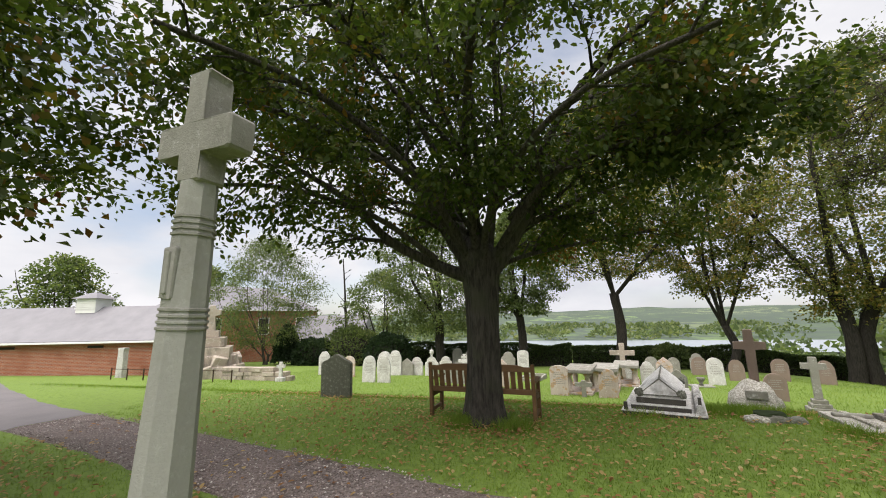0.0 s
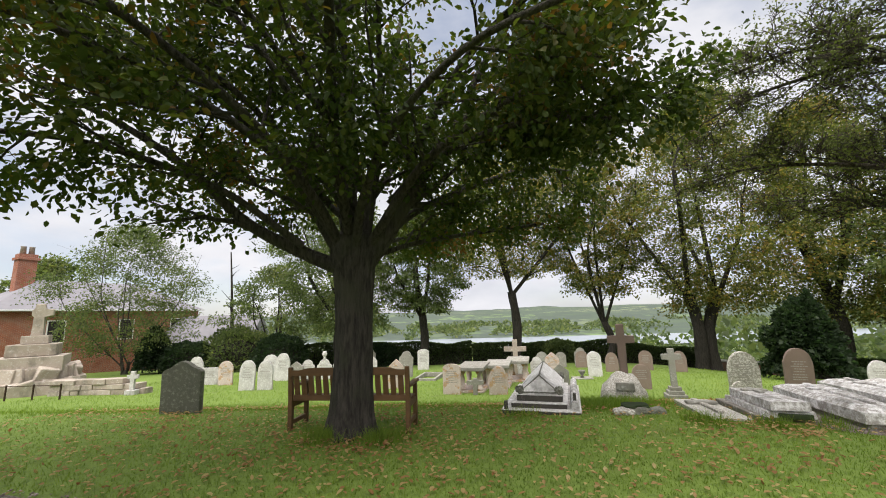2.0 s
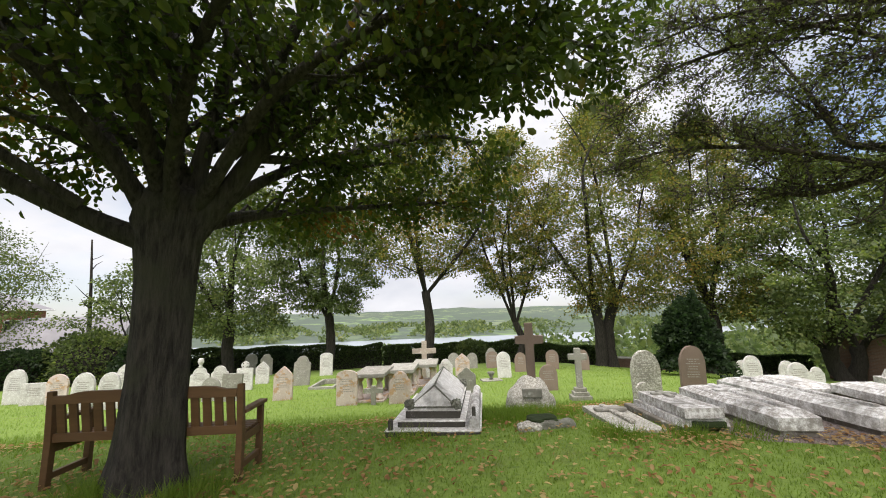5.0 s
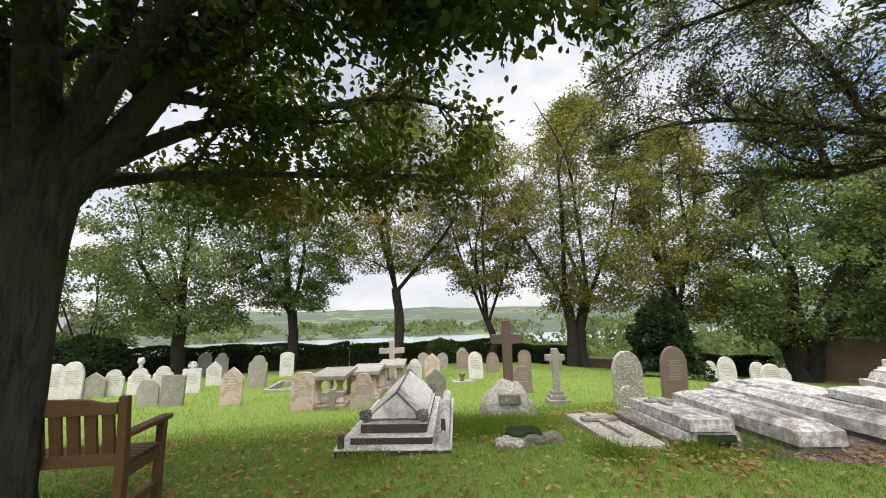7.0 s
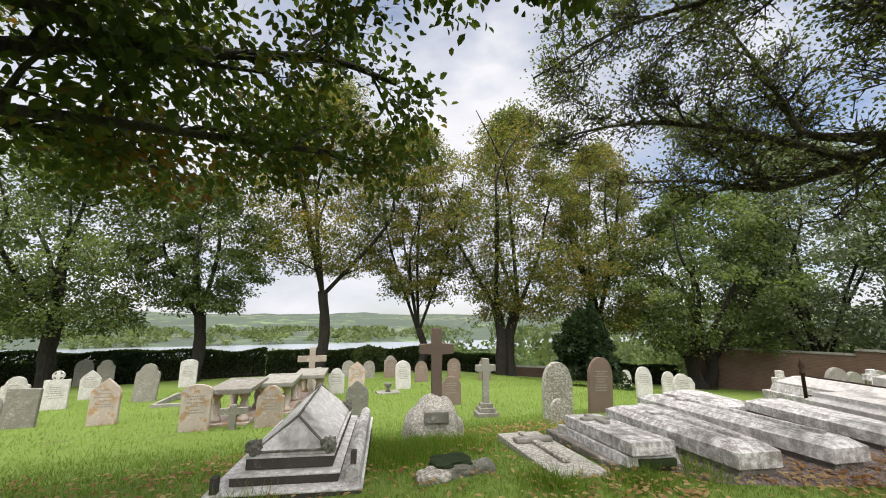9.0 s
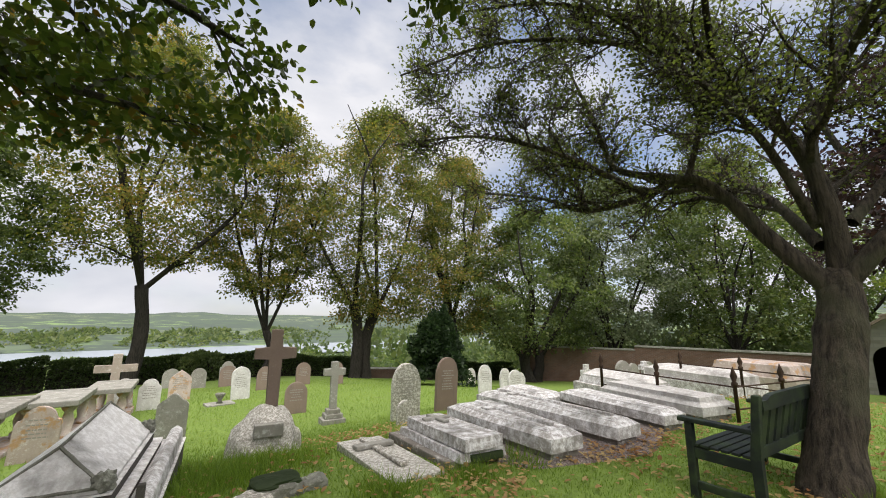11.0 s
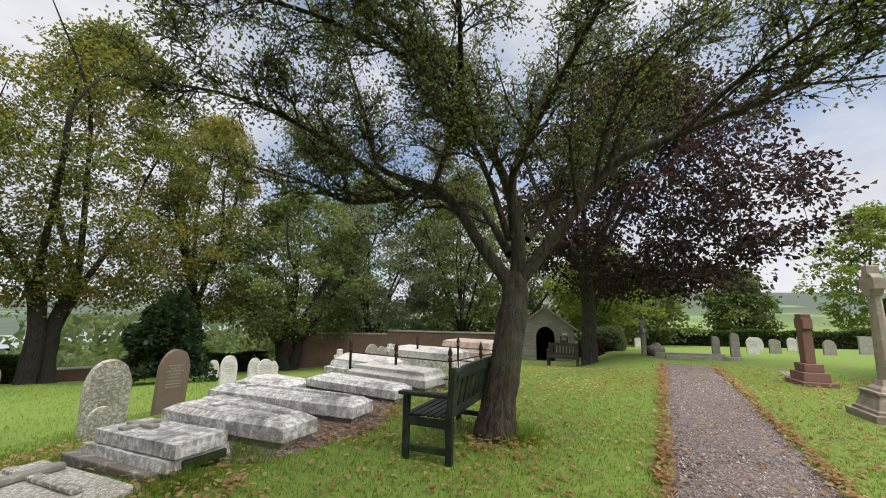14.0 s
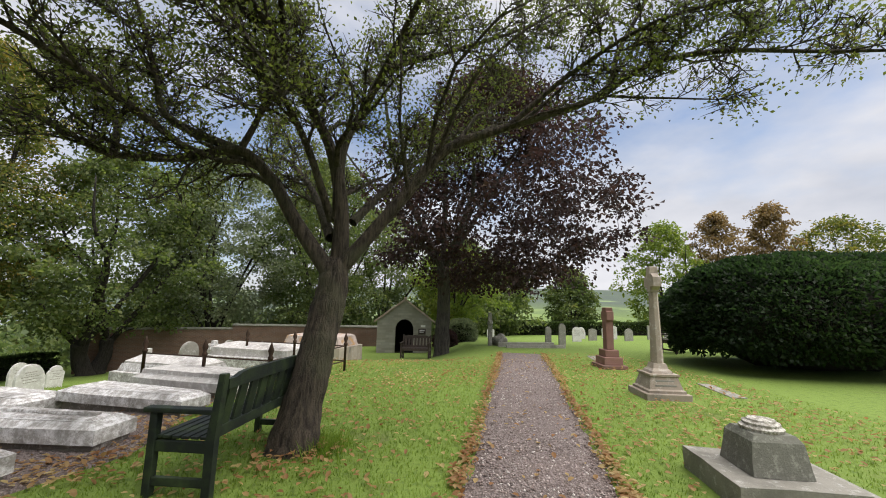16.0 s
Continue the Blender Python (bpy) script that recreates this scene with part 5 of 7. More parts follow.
for x, y, w, h, st, mt in ((16.6, 11.0, 0.5, 0.85, "round", M_GREY), (19.8, 12.0, 0.5, 1.05, "round", M_GREY), (20.4, 11.7, 0.55, 1.1, "gothic", M_GREY), (22.0, 11.2, 0.5, 1.0, "gothic", M_WHITE), (24.2, 10.6, 0.5, 0.95, "low", M_WHITE)):
    headstone(x, y, w, h, st, mt, LAB[mt], -19)


def iron_fence():
    t = thing("iron_railing", pose(12.75, 7.72, 0.0, 0, 0, -19), "low rusty iron railing round a tomb", "railing")
    ends = [(0.0, 0.0), (1.25, 0.0), (2.5, 0.0), (0.0, 1.3), (0.0, 2.6), (2.5, 1.3), (2.5, 2.6)]
    for x, y in ends:
        bm = revolve([(0.028, -0.6), (0.028, 0.5), (0.045, 0.52), (0.045, 0.56), (0.025, 0.58), (0.05, 0.66), (0.02, 0.75), (0.005, 0.8)], 8)
        bmesh.ops.translate(bm, verts=bm.verts, vec=(x, y, 0))
        part("post", bm, M_IRON, t, smooth=True)
    for z in (0.18, 0.5):
        for a, b in (((0, 0), (2.5, 0)), ((0, 0), (0, 2.6)), ((2.5, 0), (2.5, 2.6))):
            v, f = [], []
            tube(v, f, [Vector((*a, z)), Vector((*b, z))], [0.014, 0.014], 6)
            me = mesh_from("rail", v, f)
            me.materials.append(M_IRON)
            ob = new("rail", me)
            ob.parent = t


iron_fence()


# gravel bed under the row of slabs
def patch_bed(name, cx, cy, rx, ry, mat, label, lift=0.012, seed=0):
    bm = bmesh.new()
    c = bm.verts.new((cx, cy, gz(cx, cy) + lift))
    prev_ring = None
    n = 48
    for k in range(1, 9):
        ring = []
        for i in range(n):
            a = 2 * math.pi * i / n
            r = k / 8 * (1 + 0.15 * noise.noise(Vector((math.cos(a) * 2, math.sin(a) * 2, seed))))
            x, y = cx + rx * r * math.cos(a), cy + ry * r * math.sin(a)
            ring.append(bm.verts.new((x, y, gz(x, y) + lift * (1 if k < 8 else -1))))
        for i in range(n):
            if prev_ring is None:
                bm.faces.new((c, ring[i], ring[(i + 1) % n]))
            else:
                bm.faces.new((prev_ring[i], ring[i], ring[(i + 1) % n], prev_ring[(i + 1) % n]))
        prev_ring = ring
    return tagged(part(name, bm, mat, smooth=True), label, "gravel", kind="structure")


patch_bed("gravel_bed", 10.9, 9.15, 2.3, 1.05, M_GRAVEL, "grey gravel bed between the slab tombs", 0.03)


# chest tomb and table tombs among the far stones
def table_tomb(x, y, rz, label):
    t = thing("table_tomb", pose(x, y, gz(x, y), 0, 0, rz), label, "tomb")
    part("base", worn(box(-0.45, 0.45, -0.9, 0.9, -0.2, 0.12, 0.012), 0.008), M_PINK, t)
    for sx in (-0.3, 0.3):
        for sy in (-0.7, 0.7):
            b = revolve([(0.13, 0.12), (0.13, 0.2), (0.08, 0.26), (0.11, 0.45), (0.07, 0.62), (0.13, 0.7), (0.13, 0.76)], 10)
            bmesh.ops.translate(b, verts=b.verts, vec=(sx, sy, 0))
            part("leg", b, M_PINK, t, smooth=True)
    part("top", worn(box(-0.48, 0.48, -0.95, 0.95, 0.762, 0.88, 0.02), 0.006), M_GREY, t)


table_tomb(4.35, 17.6, -10, "table tomb on baluster legs with lichen")
table_tomb(5.3, 18.6, -10, "table tomb on baluster legs with lichen")
table_tomb(6.3, 20.5, -10, "table tomb on baluster legs with lichen")
t = thing("grave_kerb", pose(2.2, 21.0, gz(2.2, 21.0), 0, 0, -8), "low stone grave kerb in the grass", "kerb")
for b in ((-0.5, 0.5, -0.06, 0.06), (-0.5, 0.5, 1.84, 1.96), (-0.5, -0.4, 0.06, 1.84), (0.4, 0.5, 0.06, 1.84)):
    part("edging", worn(box(*b, -0.1, 0.1, 0.01), 0.006), M_GREY, t)
t = thing("flower_urn", pose(9.0, 20.6, gz(9.0, 20.6)), "small stone grave urn on a flat slab", "urn")
part("slab", worn(box(-0.4, 0.4, -0.3, 0.3, -0.1, 0.06, 0.01), 0.006), M_GREY, t)
b = revolve([(0.1, 0.06), (0.05, 0.14), (0.12, 0.26), (0.16, 0.34), (0.13, 0.36)], 12)
part("urn", b, M_DARK, t, smooth=True)


# ---------------------------------------------------------------- benches
def bench(x, y, rz, length, mat, label, slats=12, back_h=0.9, z=None, arch=True):
    """A garden bench that faces local +y; the back legs stand on y = 0."""
    t = thing("bench", pose(x, y, gz(x, y) if z is None else z, 0, 0, rz), label, "bench")
    L2, d = length, 0.5
    for sx in (0.0, L2 - 0.06):
        bm = prism([(-0.035, -0.1), (0.035, -0.1), (0.035, 0.42), (-0.02, back_h), (-0.075, back_h), (-0.035, 0.42)], 0, 0.06, 0.006)
        bmesh.ops.transform(bm, matrix=Matrix.Translation((sx, 0, 0)) @ Matrix.Rotation(radians(90), 4, "Z") @ Matrix.Translation((0, -0.06, 0)), verts=bm.verts)
        part("back_leg", bm, mat, t)
        part("front_leg", box(sx, sx + 0.06, d - 0.06, d, -0.1, 0.6, 0.006), mat, t)
        part("armrest", box(sx - 0.015, sx + 0.075, -0.0, d + 0.05, 0.602, 0.64, 0.01), mat, t)
        part("side_rail", box(sx + 0.01, sx + 0.05, 0.03, d - 0.06, 0.32, 0.4, 0.005), mat, t)
        part("stretcher", box(sx + 0.01, sx + 0.05, 0.03, d - 0.06, 0.08, 0.14, 0.005), mat, t)
    part("front_rail", box(0.06, L2 - 0.06, d - 0.05, d - 0.01, 0.33, 0.41, 0.005), mat, t)
    part("back_rail", box(0.06, L2 - 0.06, -0.02, 0.03, 0.42, 0.5, 0.005), mat, t)
    n = 16
    prof = [(0.06, back_h - 0.12)] + [(L2 - 0.06, back_h - 0.12)]
    for i in range(n + 1):
        u = 1 - i / n
        rise = 0.035 * math.sin(min(1, max(0, (min(u, 1 - u) - 0.08) / 0.08)) * math.pi / 2) if arch else 0.0
        prof.append((0.06 + u * (L2 - 0.12), back_h - 0.045 + rise))
    bm = prism(prof, -0.075, -0.03)
    part("top_rail", bm, mat, t)
    wid = (L2 - 0.14) / slats
    for i in range(slats):
        x0 = 0.07 + i * wid
        bm = prism([(x0 + wid * 0.17, 0.5), (x0 + wid * 0.83, 0.5), (x0 + wid * 0.83, back_h - 0.12), (x0 + wid * 0.17, back_h - 0.12)], -0.012, 0.012)
        for v in bm.verts:
            v.co.y += 0.005 - 0.055 * (v.co.z - 0.5) / (back_h - 0.62)
        part("back_slat", bm, mat, t)
    for i in range(6):
        y0 = 0.035 + i * 0.075
        part("seat_slat", box(0.02, L2 - 0.02, y0, y0 + 0.06, 0.412, 0.435, 0.006), mat, t)
    return t


bench(1.47, 9.06, -5, 1.84, M_TEAK, "brown teak slatted bench behind the tree trunk", 15, 0.9)
bench(9.3, 6.96, -9.5, 1.55, M_GREENP, "dark green-black painted bench with algae on its back", 9, 0.9)
bench(21.9, 4.6, 80, 1.15, M_DWOOD, "dark wooden bench beside the copper beech", 8, 0.9)
bench(18.6, -3.4, -60, 1.5, M_DWOOD, "dark wooden bench beside the clipped yew", 9, 0.9)


# ---------------------------------------------------------------- tall memorial cross by the path
def memorial_cross():
    t = thing("memorial_cross", pose(2.11, 3.6, gz(2.11, 3.6), 0, 2.6, -8), "tall pale stone memorial cross with an octagonal shaft", "cross")
    prof = [(0.22, -0.2), (0.22, 0.25), (0.15, 0.34), (0.12, 0.6), (0.075, 2.3)]
    bm = revolve(prof, 8)
    bmesh.ops.rotate(bm, verts=bm.verts, cent=(0, 0, 0), matrix=Matrix.Rotation(radians(22.5), 3, "Z"))
    part("shaft", worn(bm, 0.002, 9), M_MEM, t)
    for z0, cnt in ((1.66, 4), (2.06, 4)):
        for i in range(cnt):
            z = z0 + i * 0.026
            r = 0.12 - (z - 0.6) * 0.0265 + 0.007
            b = revolve([(r - 0.012, z - 0.009), (r, z - 0.005), (r, z + 0.005), (r - 0.012, z + 0.009)], 8)
            bmesh.ops.rotate(b, verts=b.verts, cent=(0, 0, 0), matrix=Matrix.Rotation(radians(22.5), 3, "Z"))
            part("moulding_band", b, M_MEM, t)
    # niche with a raised carved figure, kept plain
    part("carved_niche", worn(box(-0.036, 0.036, -0.095, -0.06, 1.78, 2.0, 0.012), 0.006, 18), M_MEM, t)
    part("carved_niche", worn(box(-0.015, 0.015, -0.104, -0.088, 1.8, 1.98, 0.006), 0.004, 18), M_MEM, t)
    a, za, zt, sp = 0.064, 2.5, 2.83, 0.25
    flare = 0.074
    prof = [(-a * 1.25, 2.295), (a * 1.25, 2.295), (a * 0.95, za - a), (a + 0.06, za - a), (sp - 0.03, za - a - 0.02), (sp, za - flare), (sp, za + flare), (sp - 0.03, za + a + 0.02), (a + 0.06, za + a), (a * 0.95, za + a),
            (a * 0.95, zt - 0.12), (flare - 0.02, zt - 0.03), (flare, zt), (-flare, zt), (-flare + 0.02, zt - 0.03), (-a * 0.95, zt - 0.12), (-a * 0.95, za + a), (-a - 0.06, za + a), (-sp + 0.03, za + a + 0.02), (-sp, za + flare), (-sp, za - flare), (-sp + 0.03, za - a - 0.02), (-a - 0.06, za - a), (-a * 0.95, za - a)]
    part("cross_head", worn(prism(prof, -0.064, 0.064, 0.01), 0.003, 9), M_MEM, t)


memorial_cross()
t = thing("hand_railing", pose(0.98, 3.75, 0, 0, 0, 0), "dark iron railing with a ball finial by the memorial", "railing")
part("post", revolve([(0.03, -0.2), (0.022, 0.0), (0.022, 0.62), (0.04, 0.65), (0.02, 0.67), (0.045, 0.71), (0.045, 0.75), (0.015, 0.8)], 10), M_IRON, t, smooth=True)
v, f = [], []
tube(v, f, [Vector((0, 0, 0.66)), Vector((-0.8, -0.35, 0.74)), Vector((-1.6, -0.7, 0.8))], [0.02, 0.02, 0.02], 8)
me = mesh_from("rail", v, f)
me.materials.append(M_IRON)
ob = new("rail", me)
ob.parent = t
b = revolve([(0.03, -0.2), (0.022, 0.0), (0.022, 0.82)], 10)
bmesh.ops.translate(b, verts=b.verts, vec=(-1.6, -0.7, 0))
part("post", b, M_IRON, t, smooth=True)


# ---------------------------------------------------------------- right of the path
def pillar():
    t = thing("celtic_pillar", pose(12.6, 1.25, gz(12.6, 1.25), 0, 0, -8), "tall pale stone pillar with a ringed cross head on a stepped base", "monument")
    part("plinth", worn(box(-0.36, 0.36, -0.36, 0.36, -0.1, 0.1, 0.015), 0.006), M_SAND, t)
    part("base", worn(stack([(-0.3, 0.3, -0.3, 0.3, 0.102), (-0.3, 0.3, -0.3, 0.3, 0.14), (-0.27, 0.27, -0.27, 0.27, 0.16), (-0.22, 0.22, -0.22, 0.22, 0.34), (-0.24, 0.24, -0.24, 0.24, 0.36), (-0.24, 0.24, -0.24, 0.24, 0.39)]), 0.004, 6, 2), M_SAND, t)
    for i in range(2):
        part("lettering", box(-0.17 + 0.02 * i, 0.17 - 0.02 * i, -0.262 + 0.022 * i, -0.22 + 0.022 * i, 0.2 + 0.07 * i, 0.23 + 0.07 * i, 0.004), M_GREY, t)
        part("lettering", box(-0.262 + 0.022 * i, -0.22 + 0.022 * i, -0.17 + 0.02 * i, 0.17 - 0.02 * i, 0.2 + 0.07 * i, 0.23 + 0.07 * i, 0.004), M_GREY, t)
    part("collar", worn(stack([(-0.17, 0.17, -0.17, 0.17, 0.392), (-0.16, 0.16, -0.16, 0.16, 0.43), (-0.12, 0.12, -0.12, 0.12, 0.47), (-0.1, 0.1, -0.1, 0.1, 0.55)]), 0.003), M_SAND, t)
    b = revolve([(0.1, 0.552), (0.072, 1.75)], 8)
    bmesh.ops.rotate(b, verts=b.verts, cent=(0, 0, 0), matrix=Matrix.Rotation(radians(22.5), 3, "Z"))
    part("shaft", b, M_SAND, t)
    b = prism([(-0.08, 1.752), (0.08, 1.752), (0.06, 1.86), (0.17, 1.84), (0.17, 2.02), (0.06, 2.0), (0.065, 2.2), (-0.065, 2.2), (-0.06, 2.0), (-0.17, 2.02), (-0.17, 1.84), (-0.06, 1.86)], -0.075, 0.075, 0.01)
    part("cross_head", b, M_SAND, t)
    b = revolve([(0.1, -0.06), (0.165, -0.06), (0.165, 0.06), (0.1, 0.06)], 18)
    bmesh.ops.rotate(b, verts=b.verts, cent=(0, 0, 0), matrix=Matrix.Rotation(radians(90), 3, "X"))
    bmesh.ops.translate(b, verts=b.verts, vec=(0, 0, 1.93))
    part("ring", b, M_SAND, t)


pillar()
t = stone_cross(15.65, 0.5, 1.48, 0.34, M_RED, "red granite cross on a three-step base", [(0.72, 0.09), (0.54, 0.18), (0.4, 0.17)], 0.8, 0.2, 0.18, -4)


def stump():
    t = thing("broken_column", pose(9.25, 2.58, gz(9.2, 2.55), 0, 0, -12), "truncated stone column base on a square plinth with lichen", "monument")
    part("plinth", worn(stack([(-0.4, 0.44, -0.44, 0.42, -0.1), (-0.4, 0.44, -0.44, 0.42, 0.19)]), 0.014, 4, 4), M_GREY, t)
    part("block", worn(stack([(-0.22, 0.22, -0.22, 0.22, 0.192), (-0.185, 0.185, -0.185, 0.185, 0.44), (-0.15, 0.15, -0.15, 0.15, 0.49)]), 0.008, 5, 4), M_DARK, t)
    part("moulding", worn(revolve([(0.15, 0.492), (0.155, 0.515), (0.13, 0.53), (0.13, 0.55), (0.1, 0.56), (0.095, 0.575)], 24), 0.005, 12), M_SPECK, t)
    part("kerb", worn(box(-0.2, 0.7, -0.78, -0.48, -0.1, 0.05, 0.012), 0.01), M_GREY, t)


stump()
for i, (x, y, w, d) in enumerate(((14.2, 0.2, 0.9, 0.12), (13.0, -0.2, 1.2, 0.12), (17.2, 0.1, 1.2, 0.12))):
    t = thing("kerb_slab", pose(x, y, gz(x, y), 0, 0, -14), "grey kerb slab sunk flush in the grass", "kerb")
    part("slab", worn(box(-w / 2, w / 2, -d, d, -0.1, 0.012, 0.006), 0.006), M_GREY, t)


def blob_leaves(name, centre, radii, count, size, mat, label, category, seed, power=2.6, shell=0.25, cone=0.0, lump=0.1, kind="", core=True):
    """A clipped or natural bush: leaves over an uneven rounded body, with a solid dark core."""
    rng = np.random.default_rng(seed)
    d = rng.normal(0, 1, (count, 3))
    d /= np.linalg.norm(d, axis=1)[:, None]
    d[:, 2] = np.where(d[:, 2] < -0.55, -d[:, 2], d[:, 2])
    k = (np.abs(d) ** power).sum(1) ** (-1 / power)
    p = d * k[:, None]
    bump = np.array([noise.noise(Vector(q) * 2.2 + Vector((seed, 0, 0))) + 0.5 * noise.noise(Vector(q) * 5.5) for q in p])
    s = (1 + lump * bump) * (1 - shell * rng.random(count) ** 2)
    p = p * s[:, None]
    if cone:
        p[:, :2] *= (1 - cone * (p[:, 2:3] * 0.5 + 0.5))
    p = p * np.array(radii)
    t = thing(name, pose(*centre), label, category)
    me = leaf_mesh("foliage", p, d, size, rng, 0.15)
    me.materials.append(mat)
    ob = new("foliage", me)
    ob.parent = t
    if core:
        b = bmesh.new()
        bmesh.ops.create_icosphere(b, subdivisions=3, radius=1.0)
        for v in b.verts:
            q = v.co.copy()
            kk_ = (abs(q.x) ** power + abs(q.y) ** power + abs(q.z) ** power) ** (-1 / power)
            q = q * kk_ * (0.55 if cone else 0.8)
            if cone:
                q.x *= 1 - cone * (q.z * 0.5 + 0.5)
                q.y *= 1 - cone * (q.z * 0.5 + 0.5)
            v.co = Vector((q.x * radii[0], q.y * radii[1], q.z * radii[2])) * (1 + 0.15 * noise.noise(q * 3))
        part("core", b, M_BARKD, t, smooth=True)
    return t


blob_leaves("yew_bush", (15.7, -5.15, 1.3), (2.5, 3.7, 1.62), 46000, 0.12, L_YEW, "huge clipped dark green yew bush", "bush", 21, 2.3, 0.12, 0, 0.09)
blob_leaves("conifer", (18.0, 20.3, gz(18, 20.3) + 1.35), (1.6, 1.6, 1.75), 22000, 0.2, L_YEW, "dark green bushy conifer behind the headstones", "conifer", 22, 2.0, 0.5, 0.62, 0.7)
blob_leaves("conifer", (-17.9, 30.0, gz(-17.9, 30) + 1.3), (1.4, 1.4, 1.8), 9000, 0.22, L_YEW, "small dark fir by the brick house", "conifer", 23, 2.0, 0.4, 0.6, 0.2)
for i, (x, y, r, h) in enumerate(((-9.2, 30.8, 1.8, 1.5), (-12.6, 31.2, 2.2, 1.9), (-15.6, 30.2, 1.6, 1.3), (11.0, 33.4, 1.3, 1.0), (-2.6, 33.6, 1.3, 1.0))):
    blob_leaves("bush", (x, y, gz(x, y) + h * 0.55), (r, r * 0.8, h), 6000, 0.2, L_GREEN if i in (1, 3) else L_YEW, "dark leafy shrub along the boundary hedge", "bush", 60 + i, 2.2, 0.35, 0, 0.25)
blob_leaves("bush", (28.0, 2.6, gz(28, 2.6) + 0.45), (0.9, 0.9, 0.75), 6000, 0.12, L_GREY, "round grey-green shrub by the shelter", "bush", 24, 2.2, 0.3, 0, 0.12)
blob_leaves("bush", (26.6, 3.6, gz(26.6, 3.6) + 0.35), (0.6, 0.6, 0.55), 3000, 0.12, L_COPPER, "low reddish shrub by the shelter", "bush", 25, 2.2, 0.3, 0, 0.12)


def hedge(name, a, b, h, th, count, size, mat, label, seed):
    rng = np.random.default_rng(seed)
    u = rng.random(count)
    px, py = a[0] + (b[0] - a[0]) * u, a[1] + (b[1] - a[1]) * u
    off = (rng.random(count) - 0.5)
    hz = rng.random(count) ** 0.6
    edge = rng.random(count) < 0.6
    off = np.where(edge, np.sign(off) * 0.5, off)
    hz = np.where(edge, hz, 1.0)
    L3 = math.hypot(b[0] - a[0], b[1] - a[1])
    nx, ny = -(b[1] - a[1]) / L3, (b[0] - a[0]) / L3
    wob = np.array([noise.noise(Vector((x * 0.5, y * 0.5, z * 1.5 + seed))) for x, y, z in zip(px, py, hz)])
    hh = h * (1 + 0.18 * wob)
    px, py = px + nx * off * th * (1 + 0.3 * wob), py + ny * off * th * (1 + 0.3 * wob)
    pz = np.array([gz(x, y) for x, y in zip(px, py)]) + hz * hh
    p = np.stack([px, py, pz], 1)
    d = np.stack([nx * np.sign(off), ny * np.sign(off), np.full(count, 0.5)], 1)
    t = thing(name, Matrix(), label, "hedge")
    me = leaf_mesh("foliage", p, d, size, rng, 0.2)
    me.materials.append(mat)
    ob = new("foliage", me)
    ob.parent = t
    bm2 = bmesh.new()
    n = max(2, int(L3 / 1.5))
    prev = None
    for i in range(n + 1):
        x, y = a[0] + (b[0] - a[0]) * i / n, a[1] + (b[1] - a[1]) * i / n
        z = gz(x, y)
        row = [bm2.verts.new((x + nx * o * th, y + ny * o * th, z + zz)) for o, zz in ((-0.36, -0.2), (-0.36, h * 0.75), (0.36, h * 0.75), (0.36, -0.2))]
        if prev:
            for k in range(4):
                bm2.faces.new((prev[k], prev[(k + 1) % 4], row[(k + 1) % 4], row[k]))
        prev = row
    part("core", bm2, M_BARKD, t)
    return t


hedge("hedge", (-15.0, 34.3), (4.5, 34.6), 1.6, 1.2, 30000, 0.16, L_HEDGE, "dark green boundary hedge with ivy", 31)
hedge("hedge", (4.6, 34.6), (20.5, 33.0), 1.4, 1.2, 26000, 0.16, L_HEDGE, "dark green boundary hedge with ivy", 32)
hedge("hedge", (24.5, 29.0), (30.5, 25.5), 1.2, 1.0, 9000, 0.16, L_HEDGE, "dark green boundary hedge with ivy", 33)
hedge("hedge", (46.0, -14.0), (52.0, 3.0), 1.3, 1.0, 9000, 0.24, L_HEDGE, "dark clipped hedge at the far end", 34)
hedge("hedge", (42.0, -34.0), (46.0, -14.2), 1.3, 1.0, 9000, 0.24, L_HEDGE, "dark clipped hedge at the far end", 35)


def wall_run(name, a, b, h, th, mat, label, cap=None, drop=1.0):
    L3 = math.hypot(b[0] - a[0], b[1] - a[1])
    ang = math.degrees(math.atan2(b[1] - a[1], b[0] - a[0]))
    z = min(gz(*a), gz(*b))
    bm2 = box(0, L3, -th / 2, th / 2, -drop, h, 0.01)
    bmesh.ops.subdivide_edges(bm2, edges=[e for e in bm2.edges if e.calc_length() > 1.0], cuts=14, use_grid_fill=True)
    ob = part(name, worn(bm2, 0.02, 1.2), mat)
    ob.matrix_basis = pose(a[0], a[1], z, 0, 0, ang)
    tagged(ob, label, "wall", kind="structure")
    if cap:
        b2 = prism([(-th / 2 - 0.05, h), (th / 2 + 0.05, h), (th / 2 + 0.03, h + 0.06), (0, h + 0.12), (-th / 2 - 0.03, h + 0.06)], 0, L3)
        bmesh.ops.rotate(b2, verts=b2.verts, cent=(0, 0, 0), matrix=Matrix.Rotation(radians(-90), 3, "Z"))
        part("coping", worn(b2, 0.01, 2), cap, ob)
    return ob


wall_run("wall_low", (20.6, 32.4), (24.4, 29.3), 0.75, 0.35, M_OLDBRICK, "low old brick boundary wall", M_GREY)
wall_run("wall_east", (30.7, 24.6), (33.0, 17.0), 2.5, 0.4, M_OLDBRICK, "old brown brick boundary wall with a stone coping", M_DARK)
wall_run("wall_east_2", (33.0, 16.98), (33.2, 7.6), 2.3, 0.4, M_OLDBRICK, "old brown brick boundary wall with a stone coping", M_DARK)


